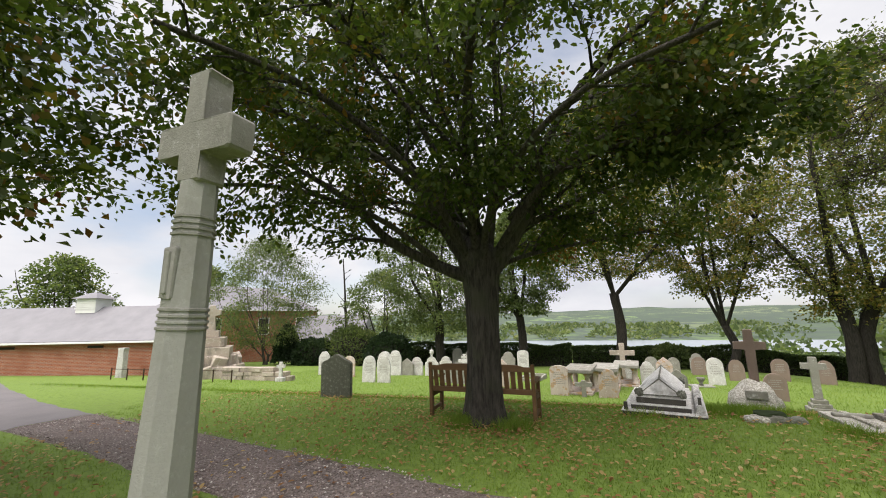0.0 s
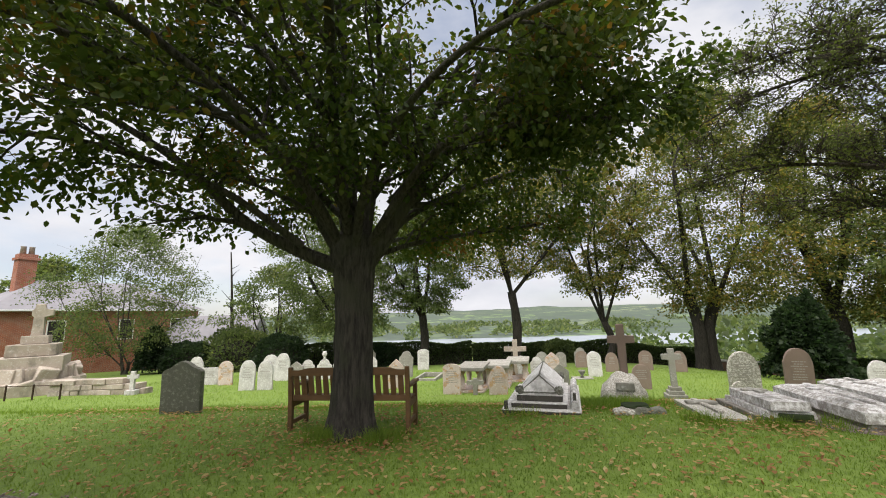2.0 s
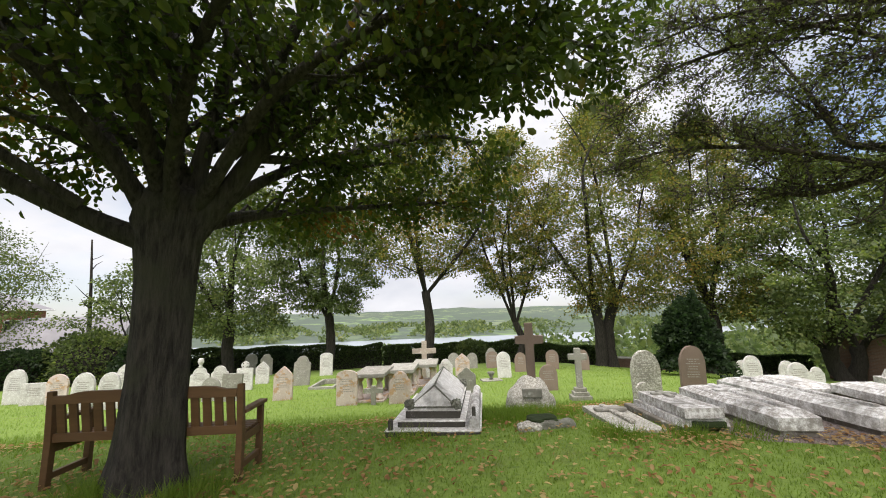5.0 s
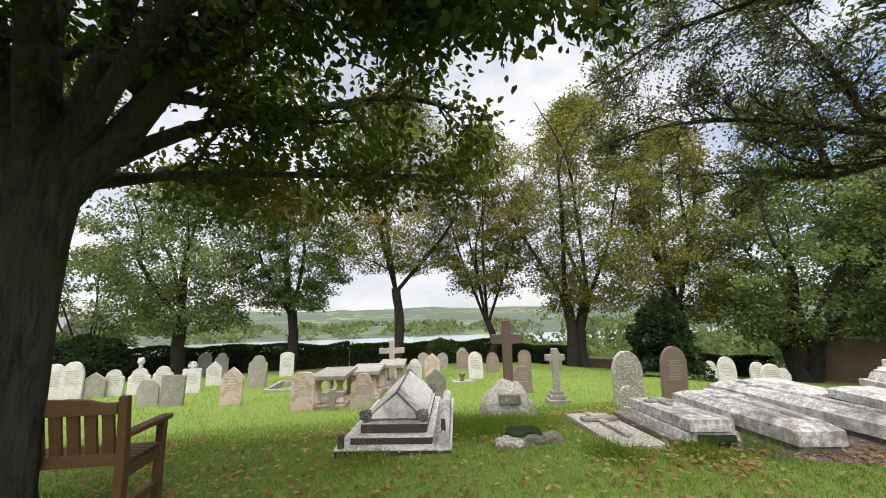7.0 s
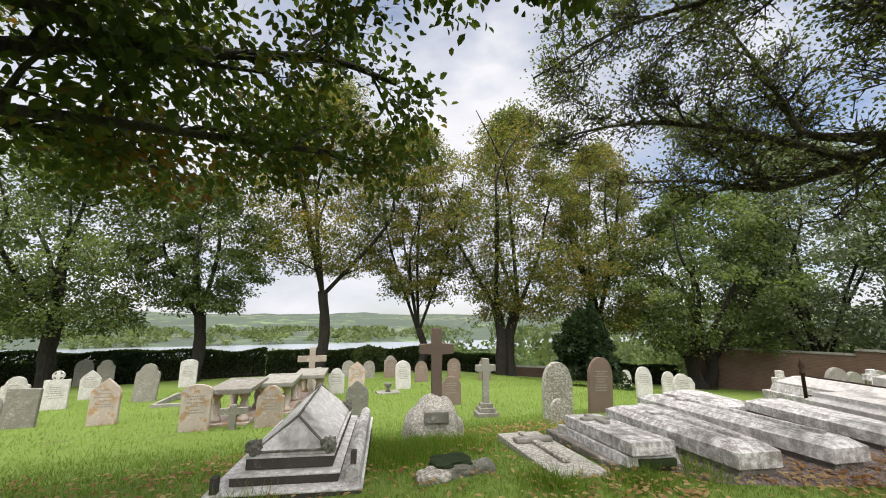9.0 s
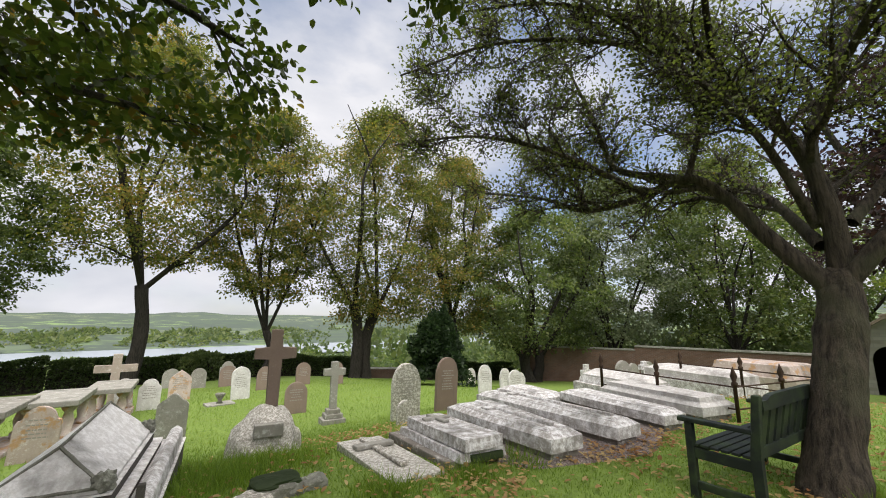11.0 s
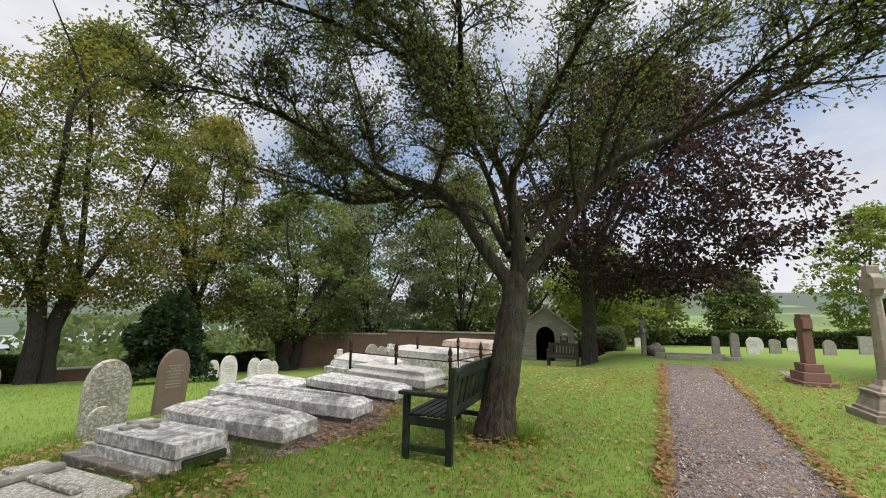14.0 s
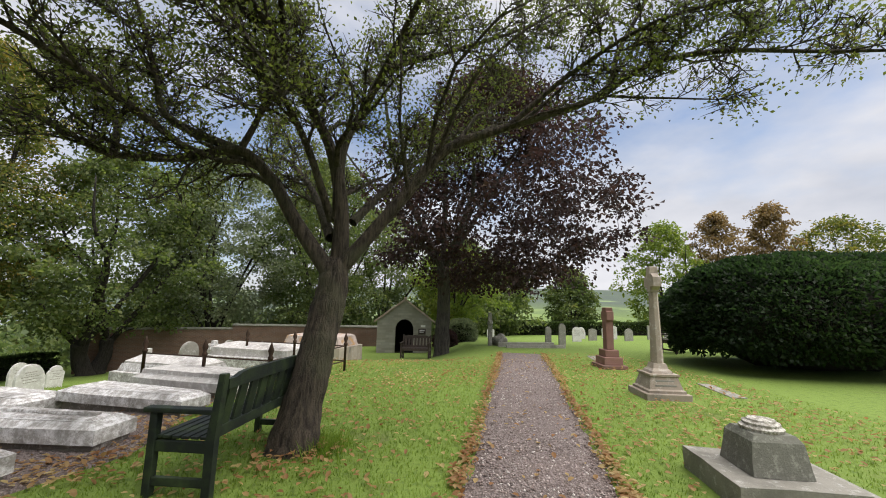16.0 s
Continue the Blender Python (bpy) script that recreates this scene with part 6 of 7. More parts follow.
# ---------------------------------------------------------------- stone shelter with an arched doorway
def shelter():
    z = gz(28.0, 5.7)
    t = thing("stone_shelter", pose(28.0, 5.75, z, 0, 0, -90), "small rubble-stone shelter with a dark arched doorway and tiled roof", "building")
    # local -y faces the path; x runs along the front
    w, eave, apex, dep, th = 1.5, 1.75, 2.85, 3.2, 0.3
    dw, dh = 0.5, 1.25
    bm = bmesh.new()
    xs = [-w, -1.2, -0.9, -dw - 0.001] + [dw * math.cos(a) for a in np.linspace(math.pi, 0, 15)] + [dw + 0.001, 0.9, 1.2, w]
    cols = []
    for x in xs:
        low = dh + dw * 1.15 * math.sqrt(max(0.0, 1 - (x / dw) ** 2)) if abs(x) <= dw else -0.4
        high = apex - (apex - eave) * abs(x) / w
        cols.append([bm.verts.new((x, yy, zz)) for yy, zz in ((0.0, low), (0.0, high), (th, high), (th, low))])
    for a, b in zip(cols, cols[1:]):
        for k in range(4):
            bm.faces.new((a[k], a[(k + 1) % 4], b[(k + 1) % 4], b[k]))
    bm.faces.new(cols[0])
    bm.faces.new(cols[-1][::-1])
    part("front_wall", bm, M_RUBBLE, t)
    for sx in (-1, 1):
        part("side_wall", box(min(sx * w, sx * (w - th)), max(sx * w, sx * (w - th)), th, dep, -0.4, eave, 0.0), M_RUBBLE, t)
    part("back_wall", prism([(-w, -0.4), (w, -0.4), (w, eave), (0, apex), (-w, eave)], dep, dep + th), M_VOID, t)
    for sx in (-1, 1):
        b = prism([(0, apex + 0.02), (sx * (w + 0.18), eave - 0.12), (sx * (w + 0.18), eave - 0.02), (0, apex + 0.14)], -0.1, dep + th + 0.1)
        part("roof", worn(b, 0.01, 3), M_CLAYT, t)
    part("ridge", worn(box(-0.08, 0.08, -0.12, dep + th + 0.12, apex + 0.1, apex + 0.2, 0.03), 0.01), M_CLAYT, t)
    nb = part("notice_board", box(0.78, 1.18, -0.05, -0.004, 1.0, 1.32, 0.01), M_DWOOD, t, "dark notice board with pale writing")
    for i in range(2):
        part("writing", box(0.84, 1.12 - 0.05 * i, -0.056, -0.051, 1.22 - 0.1 * i, 1.26 - 0.1 * i, 0.0), M_WHITEP, nb)
    part("sign", box(0.9, 1.16, -0.04, -0.004, 1.4, 1.52, 0.006), M_WHITEP, t, "small white sign")
    fl = part("floor", box(-w + th, w - th, th, dep, -0.3, 0.0, 0.0), M_VOID, t)


shelter()
t = thing("garden_statue", pose(22.9, 2.0, gz(22.9, 2.0)), "weathered stone cross and figure group on a low base", "statue")
b = prism([(-0.09, -0.1), (0.09, -0.1), (0.07, 0.9), (0.2, 0.9), (0.2, 1.05), (0.07, 1.05), (0.06, 1.4), (-0.06, 1.4), (-0.07, 1.05), (-0.2, 1.05), (-0.2, 0.9), (-0.07, 0.9)], -0.08, 0.08, 0.02)
part("cross", worn(b, 0.02, 6), M_GREY, t)
b = bmesh.new()
bmesh.ops.create_icosphere(b, subdivisions=3, radius=0.3)
for v in b.verts:
    v.co = v.co * (1 + 0.4 * noise.noise(v.co * 5)) + Vector((0.1, -0.45, 0.2))
part("stone", b, M_GREY, t, smooth=True)
for x, y, w, h, st, mt in ((24.0, -1.65, 0.34, 1.0, "round", M_GREY), (24.6, -1.2, 0.3, 0.85, "round", M_GREY), (30.0, -5.0, 0.6, 0.9, "round", M_WHITE), (32.0, -7.0, 0.6, 0.8, "low", M_GREY), (34.0, -9.5, 0.7, 1.0, "low", M_WHITE),
                           (31.0, -9.0, 0.6, 0.8, "round", M_GREY), (36.0, -8.0, 0.7, 0.9, "gothic", M_WHITE), (33.0, -12.0, 0.9, 1.0, "flat", M_GREY), (35.0, 1.2, 0.5, 0.8, "flat", M_WHITE), (37.0, -1.0, 0.6, 0.7, "low", M_WHITE), (38.0, -11.0, 0.6, 0.9, "round", M_WHITE)):
    headstone(x, y, w, h, st, mt, "distant " + LAB[mt].replace("with worn face", "far off"), -85)
stone_cross(28.5, -10.6, 1.8, 0.7, M_GREY, "grey stone cross on a stepped base far off", [(1.6, 0.25), (1.1, 0.25)], 0.8, 0.25, 0.2, -85)
t = thing("grave_kerb", pose(21.0, 0.6, gz(21.0, 0.6), 0, 0, -85), "long low stone grave kerb in the grass", "kerb")
for b in ((-1.2, 1.2, -0.06, 0.06), (-1.2, 1.2, 0.94, 1.06)):
    part("edging", worn(box(*b, -0.2, 0.12, 0.01), 0.006), M_GREY, t)


# ---------------------------------------------------------------- brick house, outbuilding and stepped memorial to the west
def brick_house():
    z = gz(-28.5, 28.1) - 0.8
    t = thing("brick_house", pose(-28.5, 28.1, z, 0, 0, 65), "red brick house with a hipped slate roof and a chimney", "house")
    L3, Wd, eave, ridge = 14.0, 9.0, 5.4, 8.0
    part("wall", box(0, L3, 0, Wd, -1.0, eave, 0.0), M_BRICKW, t)
    o = 0.35
    bm = bmesh.new()
    vs = [bm.verts.new(c) for c in ((-o, -o, eave), (L3 + o, -o, eave), (L3 + o, Wd + o, eave), (-o, Wd + o, eave), (Wd / 2 - 1, Wd / 2, ridge), (L3 - Wd / 2 + 1, Wd / 2, ridge))]
    for f in ((0, 1, 5, 4), (1, 2, 5), (2, 3, 4, 5), (3, 0, 4), (3, 2, 1, 0)):
        bm.faces.new([vs[i] for i in f])
    part("roof", bm, M_SLATE, t)
    part("gutter", box(-o, L3 + o, -o - 0.08, -o, eave - 0.12, eave - 0.005, 0.02), M_WHITEP, t)
    part("gutter", box(-o - 0.08, -o, -o, Wd + o, eave - 0.12, eave - 0.005, 0.02), M_WHITEP, t)
    part("downpipe", box(-0.12, -0.02, 0.15, 0.25, 0.0, eave - 0.1, 0.02), M_WHITEP, t)
    ch = part("chimney", box(2.0, 3.1, Wd / 2 - 0.5, Wd / 2 + 0.5, ridge - 1.6, ridge + 2.0, 0.0), M_BRICKW, t)
    part("cornice", box(1.88, 3.22, Wd / 2 - 0.62, Wd / 2 + 0.62, ridge + 1.5, ridge + 1.72, 0.03), M_BRICKW, ch)
    for i in range(2):
        b = revolve([(0.2, ridge + 2.0), (0.17, ridge + 2.6), (0.2, ridge + 2.65)], 12)
        bmesh.ops.translate(b, verts=b.verts, vec=(2.3 + 0.5 * i, Wd / 2, 0))
        part("chimney_pot", b, M_SAND, ch, smooth=True)
    for i, u in enumerate((3.0, 7.5, 11.5)):
        w1 = part("window", box(u, u + 1.1, -0.05, 0.02, 2.9, 4.6, 0.0), M_WHITEP, t)
        part("pane", box(u + 0.08, u + 1.02, -0.06, -0.051, 2.98, 4.52, 0.0), M_VOID, w1)


brick_house()


def outbuilding():
    z = gz(-18, 19) + 0.15
    t = thing("outbuilding", pose(-17.0, 19.3, z, 0, 0, 196), "long low red brick outbuilding with a slate roof", "building")
    L3, Wd, eave, ridge = 22.0, 5.0, 1.75, 3.7
    # local x runs away to the west, local -y is its far side
    part("wall", box(0, L3, -Wd, 0, -1.0, eave, 0.0), M_BRICKW, t)
    for s, (ya, yb) in enumerate(((0.3, -Wd / 2), (-Wd - 0.3, -Wd / 2))):
        bm = bmesh.new()
        zs = eave - 0.05
        vs = [bm.verts.new(c) for c in ((-0.25, ya, zs), (L3, ya, zs), (L3, yb, ridge), (-0.25, yb, ridge), (-0.25, ya, zs + 0.1), (L3, ya, zs + 0.1), (L3, yb, ridge + 0.1), (-0.25, yb, ridge + 0.1))]
        for f in ((0, 1, 2, 3), (4, 5, 6, 7), (0, 1, 5, 4), (1, 2, 6, 5), (2, 3, 7, 6), (3, 0, 4, 7)):
            bm.faces.new([vs[i] for i in f])
        part("roof", bm, M_SLATE, t)
    part("gutter", box(-0.25, L3, 0.3, 0.4, eave - 0.1, eave + 0.0, 0.02), M_WHITEP, t)
    for x in (4.0, 9.0):
        part("vent", box(x, x + 0.9, 0.002, 0.03, eave - 0.35, eave - 0.22, 0.0), M_VOID, t)
    for o in t.children:
        for v in o.data.vertices:
            v.co.x -= 1.1 * v.co.y * max(0.0, 1 - v.co.x / 22.0)
    lv = part("louvre", box(6.5, 7.7, -Wd / 2 - 0.6, -Wd / 2 + 0.6, ridge - 0.3, ridge + 0.6, 0.0), M_WHITEP, t, "white ridge louvre with a small pitched cap")
    for i in range(5):
        part("slat", box(6.45, 7.75, -Wd / 2 + 0.6, -Wd / 2 + 0.64, ridge - 0.05 + i * 0.12, ridge + i * 0.12, 0.0), M_WHITEP, lv)
    part("cap", stack([(6.3, 7.9, -Wd / 2 - 0.8, -Wd / 2 + 0.8, ridge + 0.602), (6.95, 7.25, -Wd / 2 - 0.1, -Wd / 2 + 0.1, ridge + 1.0)]), M_SLATE, lv)


outbuilding()
t = thing("barn", pose(-23.6, 37.0, gz(-22, 38) + 0.4, 0, 0, 5), "small barn with a grey slate roof beyond the trees", "building")
part("wall", box(0, 8, 0, 5, -1, 1.6, 0.0), M_OLDBRICK, t)
b = prism([(-0.3, 1.5), (5.3, 1.5), (2.5, 4.3)], 0, 8.3)
bmesh.ops.rotate(b, verts=b.verts, cent=(0, 0, 0), matrix=Matrix.Rotation(radians(90), 3, "Z"))
bmesh.ops.translate(b, verts=b.verts, vec=(8.2, 0, 0.02))
part("roof", b, M_SLATE, t)


def stepped_memorial():
    z = gz(-14.4, 19.2)
    t = thing("stepped_memorial", pose(-14.4, 19.2, z, 0, 0, 40), "stepped sandstone memorial with a broken cross on a rockery", "monument")
    rr = random.Random(9)
    for i in range(46):
        a = 2 * math.pi * i / 23 + rr.random() * 0.2
        lvl = i // 23
        r = (1.55 if lvl == 0 else 1.2) + rr.uniform(-0.15, 0.1)
        s = rr.uniform(0.22, 0.4)
        b = box(-s, s, -s * 0.6, s * 0.6, -0.35, 0.35, 0.06)
        bmesh.ops.transform(b, matrix=pose(r * math.cos(a), r * math.sin(a), 0.25 + lvl * 0.5, rr.uniform(-15, 15), rr.uniform(-15, 15), math.degrees(a) + 90), verts=b.verts)
        part("rock", worn(b, 0.06, 2.5), M_SAND, t)
    part("fill", revolve([(1.3, -0.3), (1.1, 1.0)], 16), M_SAND, t)
    for r, z0, z1 in ((1.05, 0.9, 1.55), (0.75, 1.552, 2.05), (0.42, 2.052, 2.4)):
        part("step", worn(box(-r, r, -r, r, z0, z1, 0.03), 0.02, 3), M_SAND, t)
    b = prism([(-0.2, 2.4), (0.2, 2.4), (0.15, 3.2), (0.42, 3.25), (0.42, 3.5), (0.16, 3.52), (0.14, 3.75), (-0.14, 3.75), (-0.16, 3.5), (-0.25, 3.5), (-0.25, 3.25), (-0.15, 3.2)], -0.14, 0.14, 0.02)
    part("cross", worn(b, 0.015, 4), M_SAND, t)


stepped_memorial()
t = thing("rubble_wall", pose(-12.3, 18.3, gz(-11, 18.3), 0, 0, 4), "low dry-stone wall of pale flat stones", "wall")
rr = random.Random(4)
for row in range(3):
    x = 0.0
    while x < 3.6 - row * 0.6:
        w = rr.uniform(0.3, 0.7)
        part("stone", worn(box(x, x + w - 0.02, -0.25 + rr.uniform(-0.05, 0.05), 0.25, row * 0.2 - (0.2 if row == 0 else 0), row * 0.2 + 0.19, 0.02), 0.02, 3), M_SAND, t)
        x += w
stone_cross(-8.9, 18.1, 0.88, 0.4, M_WHITE, "small white stone cross on a block", [(0.36, 0.18)], 0.7, 0.13, 0.11, 10)
stone_cross(-18.4, 17.6, 1.5, 0.3, M_WHITE, "pale tapered stone marker by the outbuilding", s=0.34, d=0.3, rz=10, arm_z=0.8)
t = thing("wire_fence", Matrix(), "thin post and rail fence round the memorial", "fence")
for i in range(8):
    x, y = -17.6 + i * 1.0, 16.6 + 0.05 * i
    b = box(x - 0.02, x + 0.02, y - 0.02, y + 0.02, gz(x, y) - 0.1, gz(x, y) + 0.55, 0.0)
    part("post", b, M_IRON, t)
b = bmesh.new()
vs = [Vector((-17.6 + i, 16.6 + 0.05 * i, gz(-17.6 + i, 16.6 + 0.05 * i) + 0.5)) for i in range(8)]
v, f = [], []
tube(v, f, vs, [0.015] * 8, 5)
b.free()
me = mesh_from("rail", v, f)
me.materials.append(M_IRON)
ob = new("rail", me)
ob.parent = t
t = thing("dead_trunk", Matrix(), "bare leaning dead tree trunk with a few stubs", "tree")
gr = Grower(77, levels=1, kids=(7,), ratio=0.16, twig=0.5, wiggle=0.3)
z = gz(-14.6, 34)
gr.limb([(-14.6, 34, z - 0.2), (-14.8, 34, z + 3), (-15.0, 34, z + 6), (-15.3, 34, z + 9.5)], 0.2, 0.05, sides=9, start=0.4)
gr.wood("trunk", M_BARKD, t)


# ---------------------------------------------------------------- far woods, grass, leaves and gravel
def far_woods():
    rng = np.random.default_rng(51)
    cs, rs = [], []
    for _ in range(70):
        x, y = rng.uniform(-70, 110), rng.uniform(48, 110)
        cs.append((x, y, gz(x, y)))
        rs.append((rng.uniform(1.6, 3.5), rng.uniform(0.8, 2.2)))
    for _ in range(34):
        x, y = rng.uniform(-220, 330), rng.uniform(110, 312)
        cs.append((x, y, gz(x, y)))
        rs.append((rng.uniform(3, 7), rng.uniform(1.0, 2.8)))
    for _ in range(60):
        x, y = rng.uniform(26, 110), rng.uniform(34, 75)
        cs.append((x, y, gz(x, y)))
        rs.append((rng.uniform(2.5, 5), rng.uniform(2.5, 4.5)))
    for _ in range(260):
        x, y = rng.uniform(-900, 1300), rng.uniform(446, 900)
        cs.append((x, y, gz(x, y)))
        rs.append((rng.uniform(8, 22), rng.uniform(5, 10)))
    for _ in range(46):
        x, y = rng.uniform(35, 46), rng.uniform(2, 30)
        cs.append((x, y, gz(x, y)))
        rs.append((rng.uniform(1.2, 2.4), rng.uniform(1.5, 3.4)))
    pts, dirs, sizes = [], [], []
    for (x, y, z), (r, h) in zip(cs, rs):
        n = 240 if y < 120 else (160 if y < 330 else 90)
        d = rng.normal(0, 1, (n, 3))
        d /= np.linalg.norm(d, axis=1)[:, None]
        d[:, 2] = np.abs(d[:, 2])
        k = 1 + 0.3 * np.sin(d[:, :1] * 5 + x) * np.cos(d[:, 1:2] * 4 + y)
        k = k * (1 - 0.3 * rng.random((n, 1)) ** 2)
        pts.append(d * k * np.array([r, r, h]) + np.array([x, y, z]))
        dirs.append(d)
        sizes.append(np.full(n, 0.2 * r if y < 330 else 0.35 * r))
    p, d, s = np.concatenate(pts), np.concatenate(dirs), np.concatenate(sizes)
    me = leaf_mesh("far_woods", p, d, 1.0, rng, 0.2)
    # leaf size follows each bush
    v = np.empty(len(me.vertices) * 3, np.float32)
    me.vertices.foreach_get("co", v)
    v = v.reshape(-1, 4, 3)
    v = v[:, :1] + (v - v[:, :1]) * s[:, None, None]
    me.vertices.foreach_set("co", v.astype(np.float32).ravel())
    me.update()
    me.materials.append(L_FAR)
    tagged(new("far_woods", me), "scrub and woodland between the hedge and the river", "woodland", kind="stuff")


far_woods()

PM = np.array(PATH_MID)


def path_gap(x, y):
    """Signed distance of points from the path's edge (negative on the path)."""
    best = np.full(x.shape, 1e9)
    for (ax, ay), (bx, by) in zip(PM, PM[1:]):
        dx, dy = bx - ax, by - ay
        u = np.clip(((x - ax) * dx + (y - ay) * dy) / (dx * dx + dy * dy), 0, 1)
        best = np.minimum(best, np.hypot(x - ax - u * dx, y - ay - u * dy))
    return best - 0.65


def heights(x, y):
    return np.array([gz(a, b) for a, b in zip(x, y)])


def grass(name, x, y, rng, h0, h1, label, mat):
    n = len(x)
    z = heights(x, y)
    a = rng.uniform(0, 2 * math.pi, n)
    h = rng.uniform(h0, h1, n)
    w = rng.uniform(0.003, 0.007, n)
    lean = rng.normal(0, 0.5, (n, 2)) * h[:, None]
    b0 = np.stack([x - w * np.cos(a), y - w * np.sin(a), z - 0.01], 1)
    b1 = np.stack([x + w * np.cos(a), y + w * np.sin(a), z - 0.01], 1)
    tp = np.stack([x + lean[:, 0], y + lean[:, 1], z + h], 1)
    v = np.stack([b0, b1, tp], 1).reshape(-1, 3)
    me = quick_mesh(name, v, np.arange(3 * n).reshape(-1, 3))
    me.materials.append(mat)
    return tagged(new(name, me), label, "grass", kind="stuff")


GRAVE_BOXES = [(5.3, 9.93, -14.5, -0.63, 0.63, 0.0, 2.45), (7.6, 9.3, -11, 0, 0.56, 0, 1.6), (8.33, 9.08, -12, -0.13, 0.6, 0, 1.6), (9.02, 8.68, -13, 0, 0.72, 0, 1.85), (10.12, 8.42, -10, 0, 0.58, 0, 2.55), (11.28, 8.3, RZ, 0, 0.56, 0, 1.95), (12.25, 8.05, RZ, 0, 0.75, 0, 1.9), (9.2, 2.55, -6, -0.5, 0.5, -0.85, 0.55), (12.6, 1.25, -8, -0.48, 0.48, -0.48, 0.48)]


def off_graves(x, y):
    ok = np.ones(x.shape, bool)
    for gx, gy, rz, x0, x1, y0, y1 in GRAVE_BOXES:
        c, s = math.cos(radians(rz)), math.sin(radians(rz))
        u, v = (x - gx) * c + (y - gy) * s, -(x - gx) * s + (y - gy) * c
        ok &= ~((u > x0) & (u < x1) & (v > y0) & (v < y1))
    return ok & (np.hypot(x - 2.58, y - 8.95) > 0.3) & (np.hypot(x - 10.3, y - 6.62) > 0.2)


rng = np.random.default_rng(61)
n = 420000
gx_, gy_ = rng.uniform(-5, 17, n), rng.uniform(-1, 14.5, n)
near = np.exp(-((gx_ - 6.5) ** 2 / 45 + (gy_ - 7.0) ** 2 / 30))
dens = np.array([0.5 + 0.9 * noise.noise(Vector((a * 0.9, b * 0.9, 3))) for a, b in zip(gx_[::20], gy_[::20])]).repeat(20)
gap = path_gap(gx_, gy_)
bed = ((gx_ - 10.9) / 2.2) ** 2 + ((gy_ - 9.15) / 0.98) ** 2
ok = (gap > 0.02) & off_graves(gx_, gy_) & (rng.random(n) < np.clip(0.25 + near, 0, 1)) & (bed > 1)
grass("grass", gx_[ok], gy_[ok], rng, 0.018, 0.042, "short mown lawn grass among fallen leaves", M_BLADE)
n2 = 90000
fx_, fy_ = rng.uniform(-12, 22, n2), rng.uniform(10.5, 27, n2)
ok = off_graves(fx_, fy_) & (((fx_ - 10.9) / 2.2) ** 2 + ((fy_ - 9.15) / 0.98) ** 2 > 1)
grass("rough_grass", fx_[ok], fy_[ok], rng, 0.04, 0.09, "open lawn grass sloping towards the hedge", M_BLADE)
cl = []
for cx, cy, r, k in ((2.2, 8.7, 0.35, 1500), (2.95, 8.6, 0.3, 1000), (10.35, 6.35, 0.3, 700), (7.0, 11.0, 0.7, 2500), (6.4, 10.6, 0.5, 1500), (6.2, 11.8, 0.5, 1200), (7.5, 9.2, 0.3, 500), (8.3, 9.0, 0.25, 400), (9.0, 8.9, 0.3, 400), (5.0, 9.85, 0.3, 300)):
    q = rng.normal(0, 0.5, (k, 2)) * r
    cl.append(q + np.array([cx, cy]))
cl = np.concatenate(cl)
ok = off_graves(cl[:, 0], cl[:, 1])
grass("grass_tuft", cl[ok, 0], cl[ok, 1], rng, 0.06, 0.2, "long rough grass round the trunk and stones", M_BLADE)


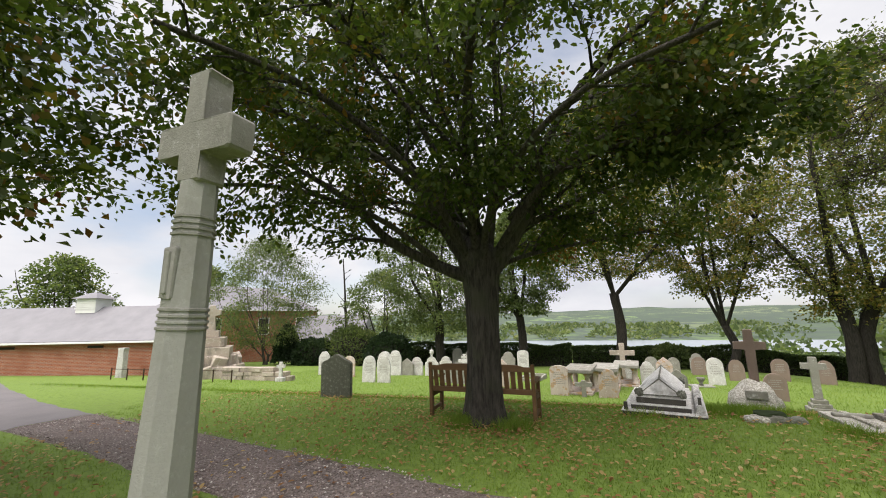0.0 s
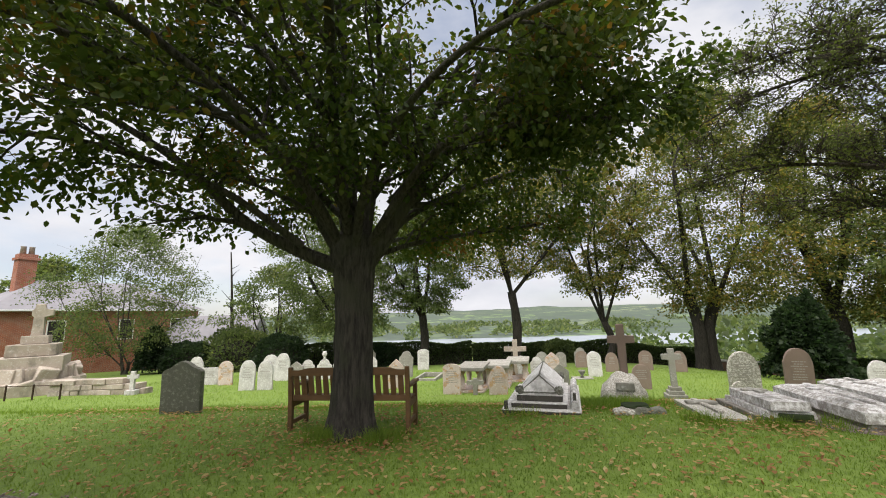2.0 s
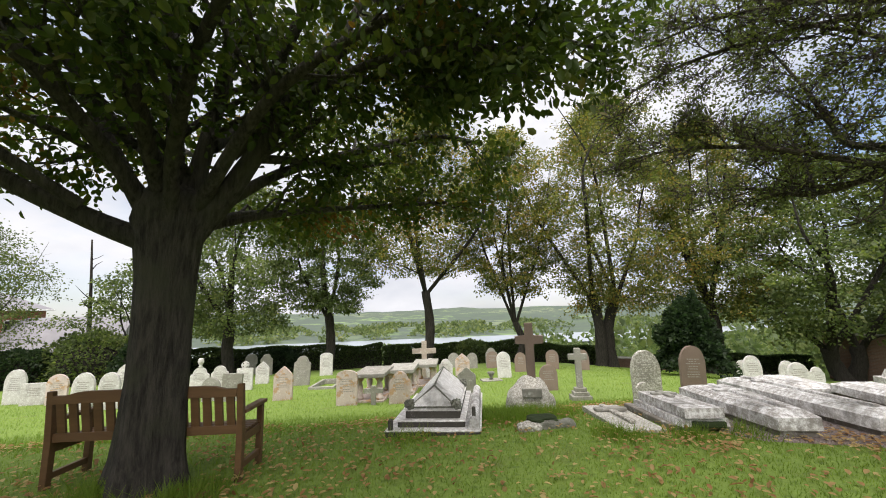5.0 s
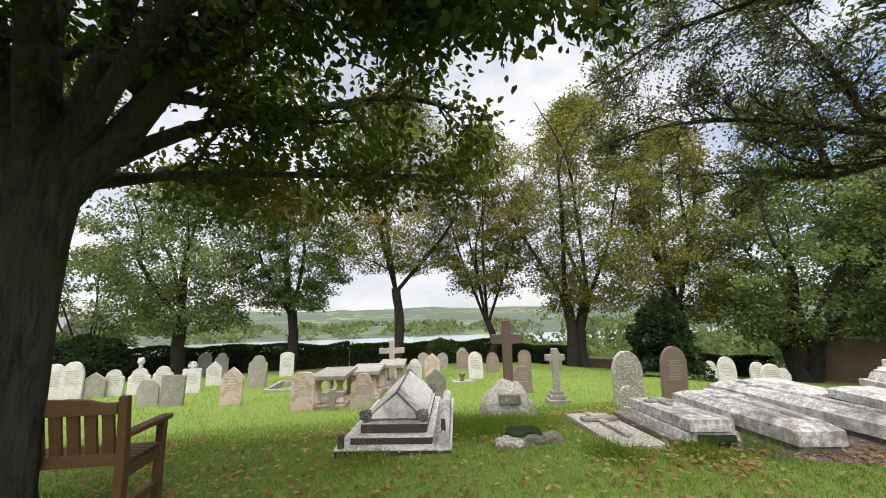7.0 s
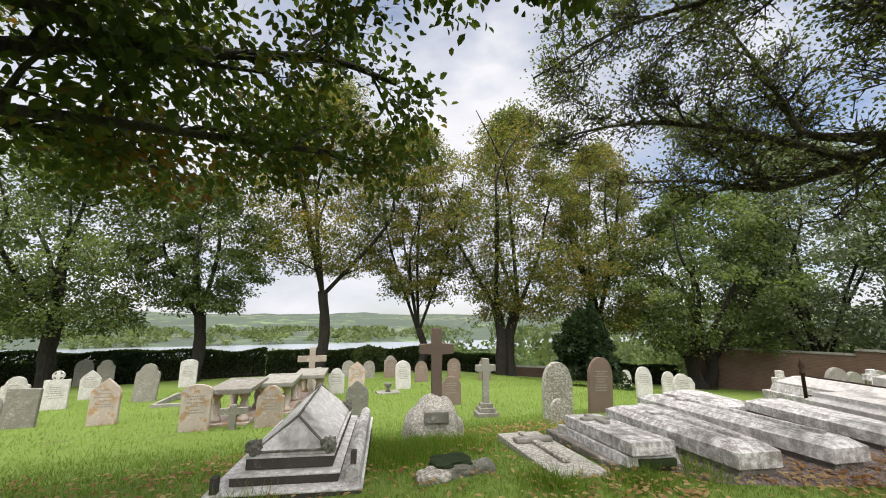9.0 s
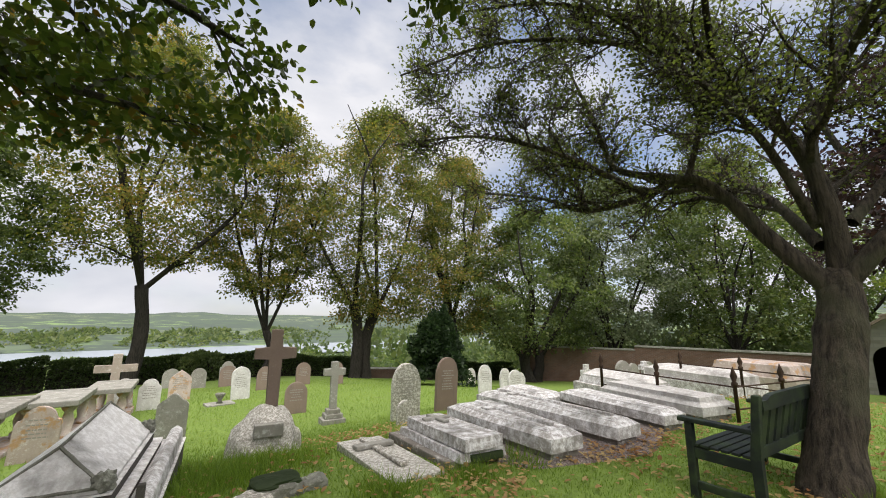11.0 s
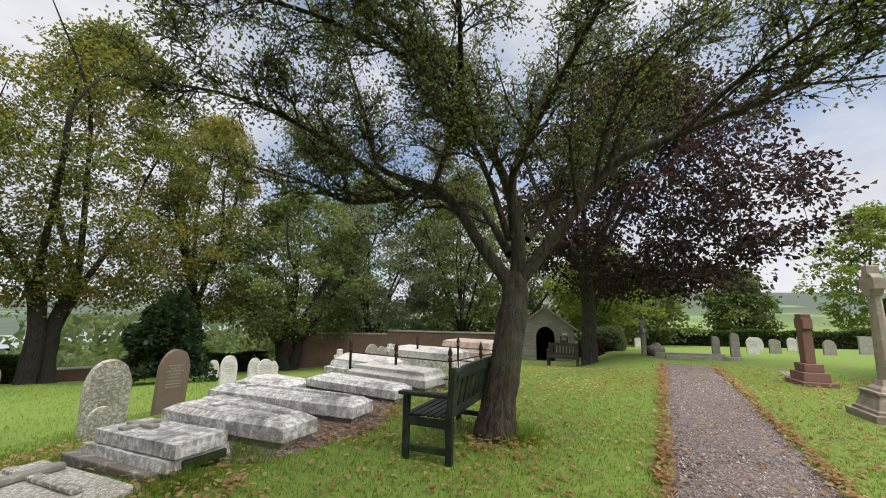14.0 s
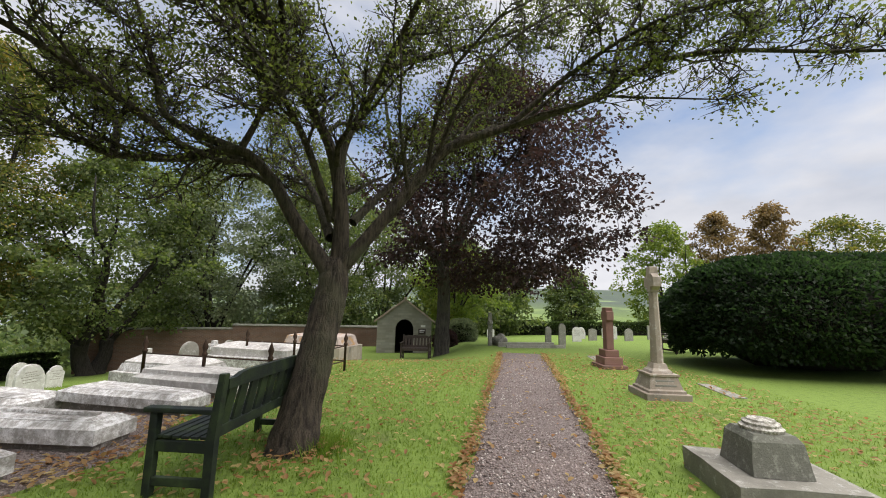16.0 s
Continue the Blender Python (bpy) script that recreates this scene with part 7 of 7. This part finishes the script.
def litter():
    n = 30000
    x, y = rng.uniform(-4, 18, n), rng.uniform(-1, 12.5, n)
    keep = (rng.random(n) < 0.25 + 0.75 * np.array([max(0, 0.45 + noise.noise(Vector((a * 0.5, b * 0.5, 9)))) for a, b in zip(x, y)])) & off_graves(x, y)
    gap = path_gap(x, y)
    keep &= (gap > 0.0) | (rng.random(n) < 0.25)
    xs, ys = [x[keep]], [y[keep]]
    # drifts along both edges of the path
    m = 2600
    i = rng.integers(5, len(PM) - 1, m)
    u = rng.random(m)
    px, py = PM[i, 0] * (1 - u) + PM[np.minimum(i + 1, len(PM) - 1), 0] * u, PM[i, 1] * (1 - u) + PM[np.minimum(i + 1, len(PM) - 1), 1] * u
    dx, dy = PM[np.minimum(i + 1, len(PM) - 1), 0] - PM[i, 0], PM[np.minimum(i + 1, len(PM) - 1), 1] - PM[i, 1]
    ln = np.hypot(dx, dy) + 1e-9
    sgn = rng.choice([-1, 1], m)
    o = sgn * (0.66 + rng.normal(0, 0.045, m))
    xs.append(px - dy / ln * o)
    ys.append(py + dx / ln * o)
    for cx, cy, r, k in ((10.1, 6.5, 0.4, 110), (3.1, 8.2, 0.9, 220), (2.0, 8.0, 0.9, 200), (9.9, 8.4, 0.5, 220), (10.9, 8.2, 0.5, 200), (8.2, 8.9, 0.5, 160), (9.85, 9.4, 0.4, 240), (11.0, 9.3, 0.4, 160), (5.0, 8.9, 1.2, 160)):
        q = rng.normal(0, r * 0.6, (k, 2)) + np.array([cx, cy])
        ok2 = off_graves(q[:, 0], q[:, 1])
        xs.append(q[ok2, 0])
        ys.append(q[ok2, 1])
    x, y = np.concatenate(xs), np.concatenate(ys)
    z = heights(x, y) + rng.uniform(0.03, 0.06, len(x))
    d = rng.normal(0, 1, (len(x), 3)) * np.array([1, 1, 0.15])
    me = leaf_mesh("fallen_leaves", np.stack([x, y, z], 1), d * 3, 0.066, rng, 0.85, True, 0.2)
    me.materials.append(L_DEAD)
    tagged(new("fallen_leaves", me), "scattered brown and yellow fallen leaves on the grass", "leaves", kind="stuff")


litter()


def pebbles():
    n = 13000
    i = rng.integers(0, len(PM) - 2, n)
    u = rng.random(n)
    px, py = PM[i, 0] * (1 - u) + PM[i + 1, 0] * u, PM[i, 1] * (1 - u) + PM[i + 1, 1] * u
    dx, dy = PM[i + 1, 0] - PM[i, 0], PM[i + 1, 1] - PM[i, 1]
    ln = np.hypot(dx, dy)
    o = rng.uniform(-0.66, 0.66, n)
    x, y = px - dy / ln * o, py + dx / ln * o
    z = heights(x, y) + 0.024
    oct_ = np.array([(1, 0, 0), (-1, 0, 0), (0, 1, 0), (0, -1, 0), (0, 0, 0.7), (0, 0, -0.7)], float)
    r = rng.uniform(0.005, 0.017, n)
    v = oct_[None] * r[:, None, None] * rng.uniform(0.6, 1.3, (n, 1, 3))
    a = rng.uniform(0, 6.28, n)
    c, s = np.cos(a)[:, None], np.sin(a)[:, None]
    v = np.stack([v[..., 0] * c - v[..., 1] * s, v[..., 0] * s + v[..., 1] * c, v[..., 2]], -1) + np.stack([x, y, z], 1)[:, None]
    tri = np.array([(0, 2, 4), (2, 1, 4), (1, 3, 4), (3, 0, 4), (2, 0, 5), (1, 2, 5), (3, 1, 5), (0, 3, 5)])
    f = (np.arange(n)[:, None, None] * 6 + tri[None]).reshape(-1, 3)
    me = quick_mesh("gravel_stones", v.reshape(-1, 3), f)
    me.materials.append(M_PEBBLE)
    tagged(new("gravel_stones", me), "loose pinkish-grey gravel stones on the path", "gravel", kind="stuff")


pebbles()
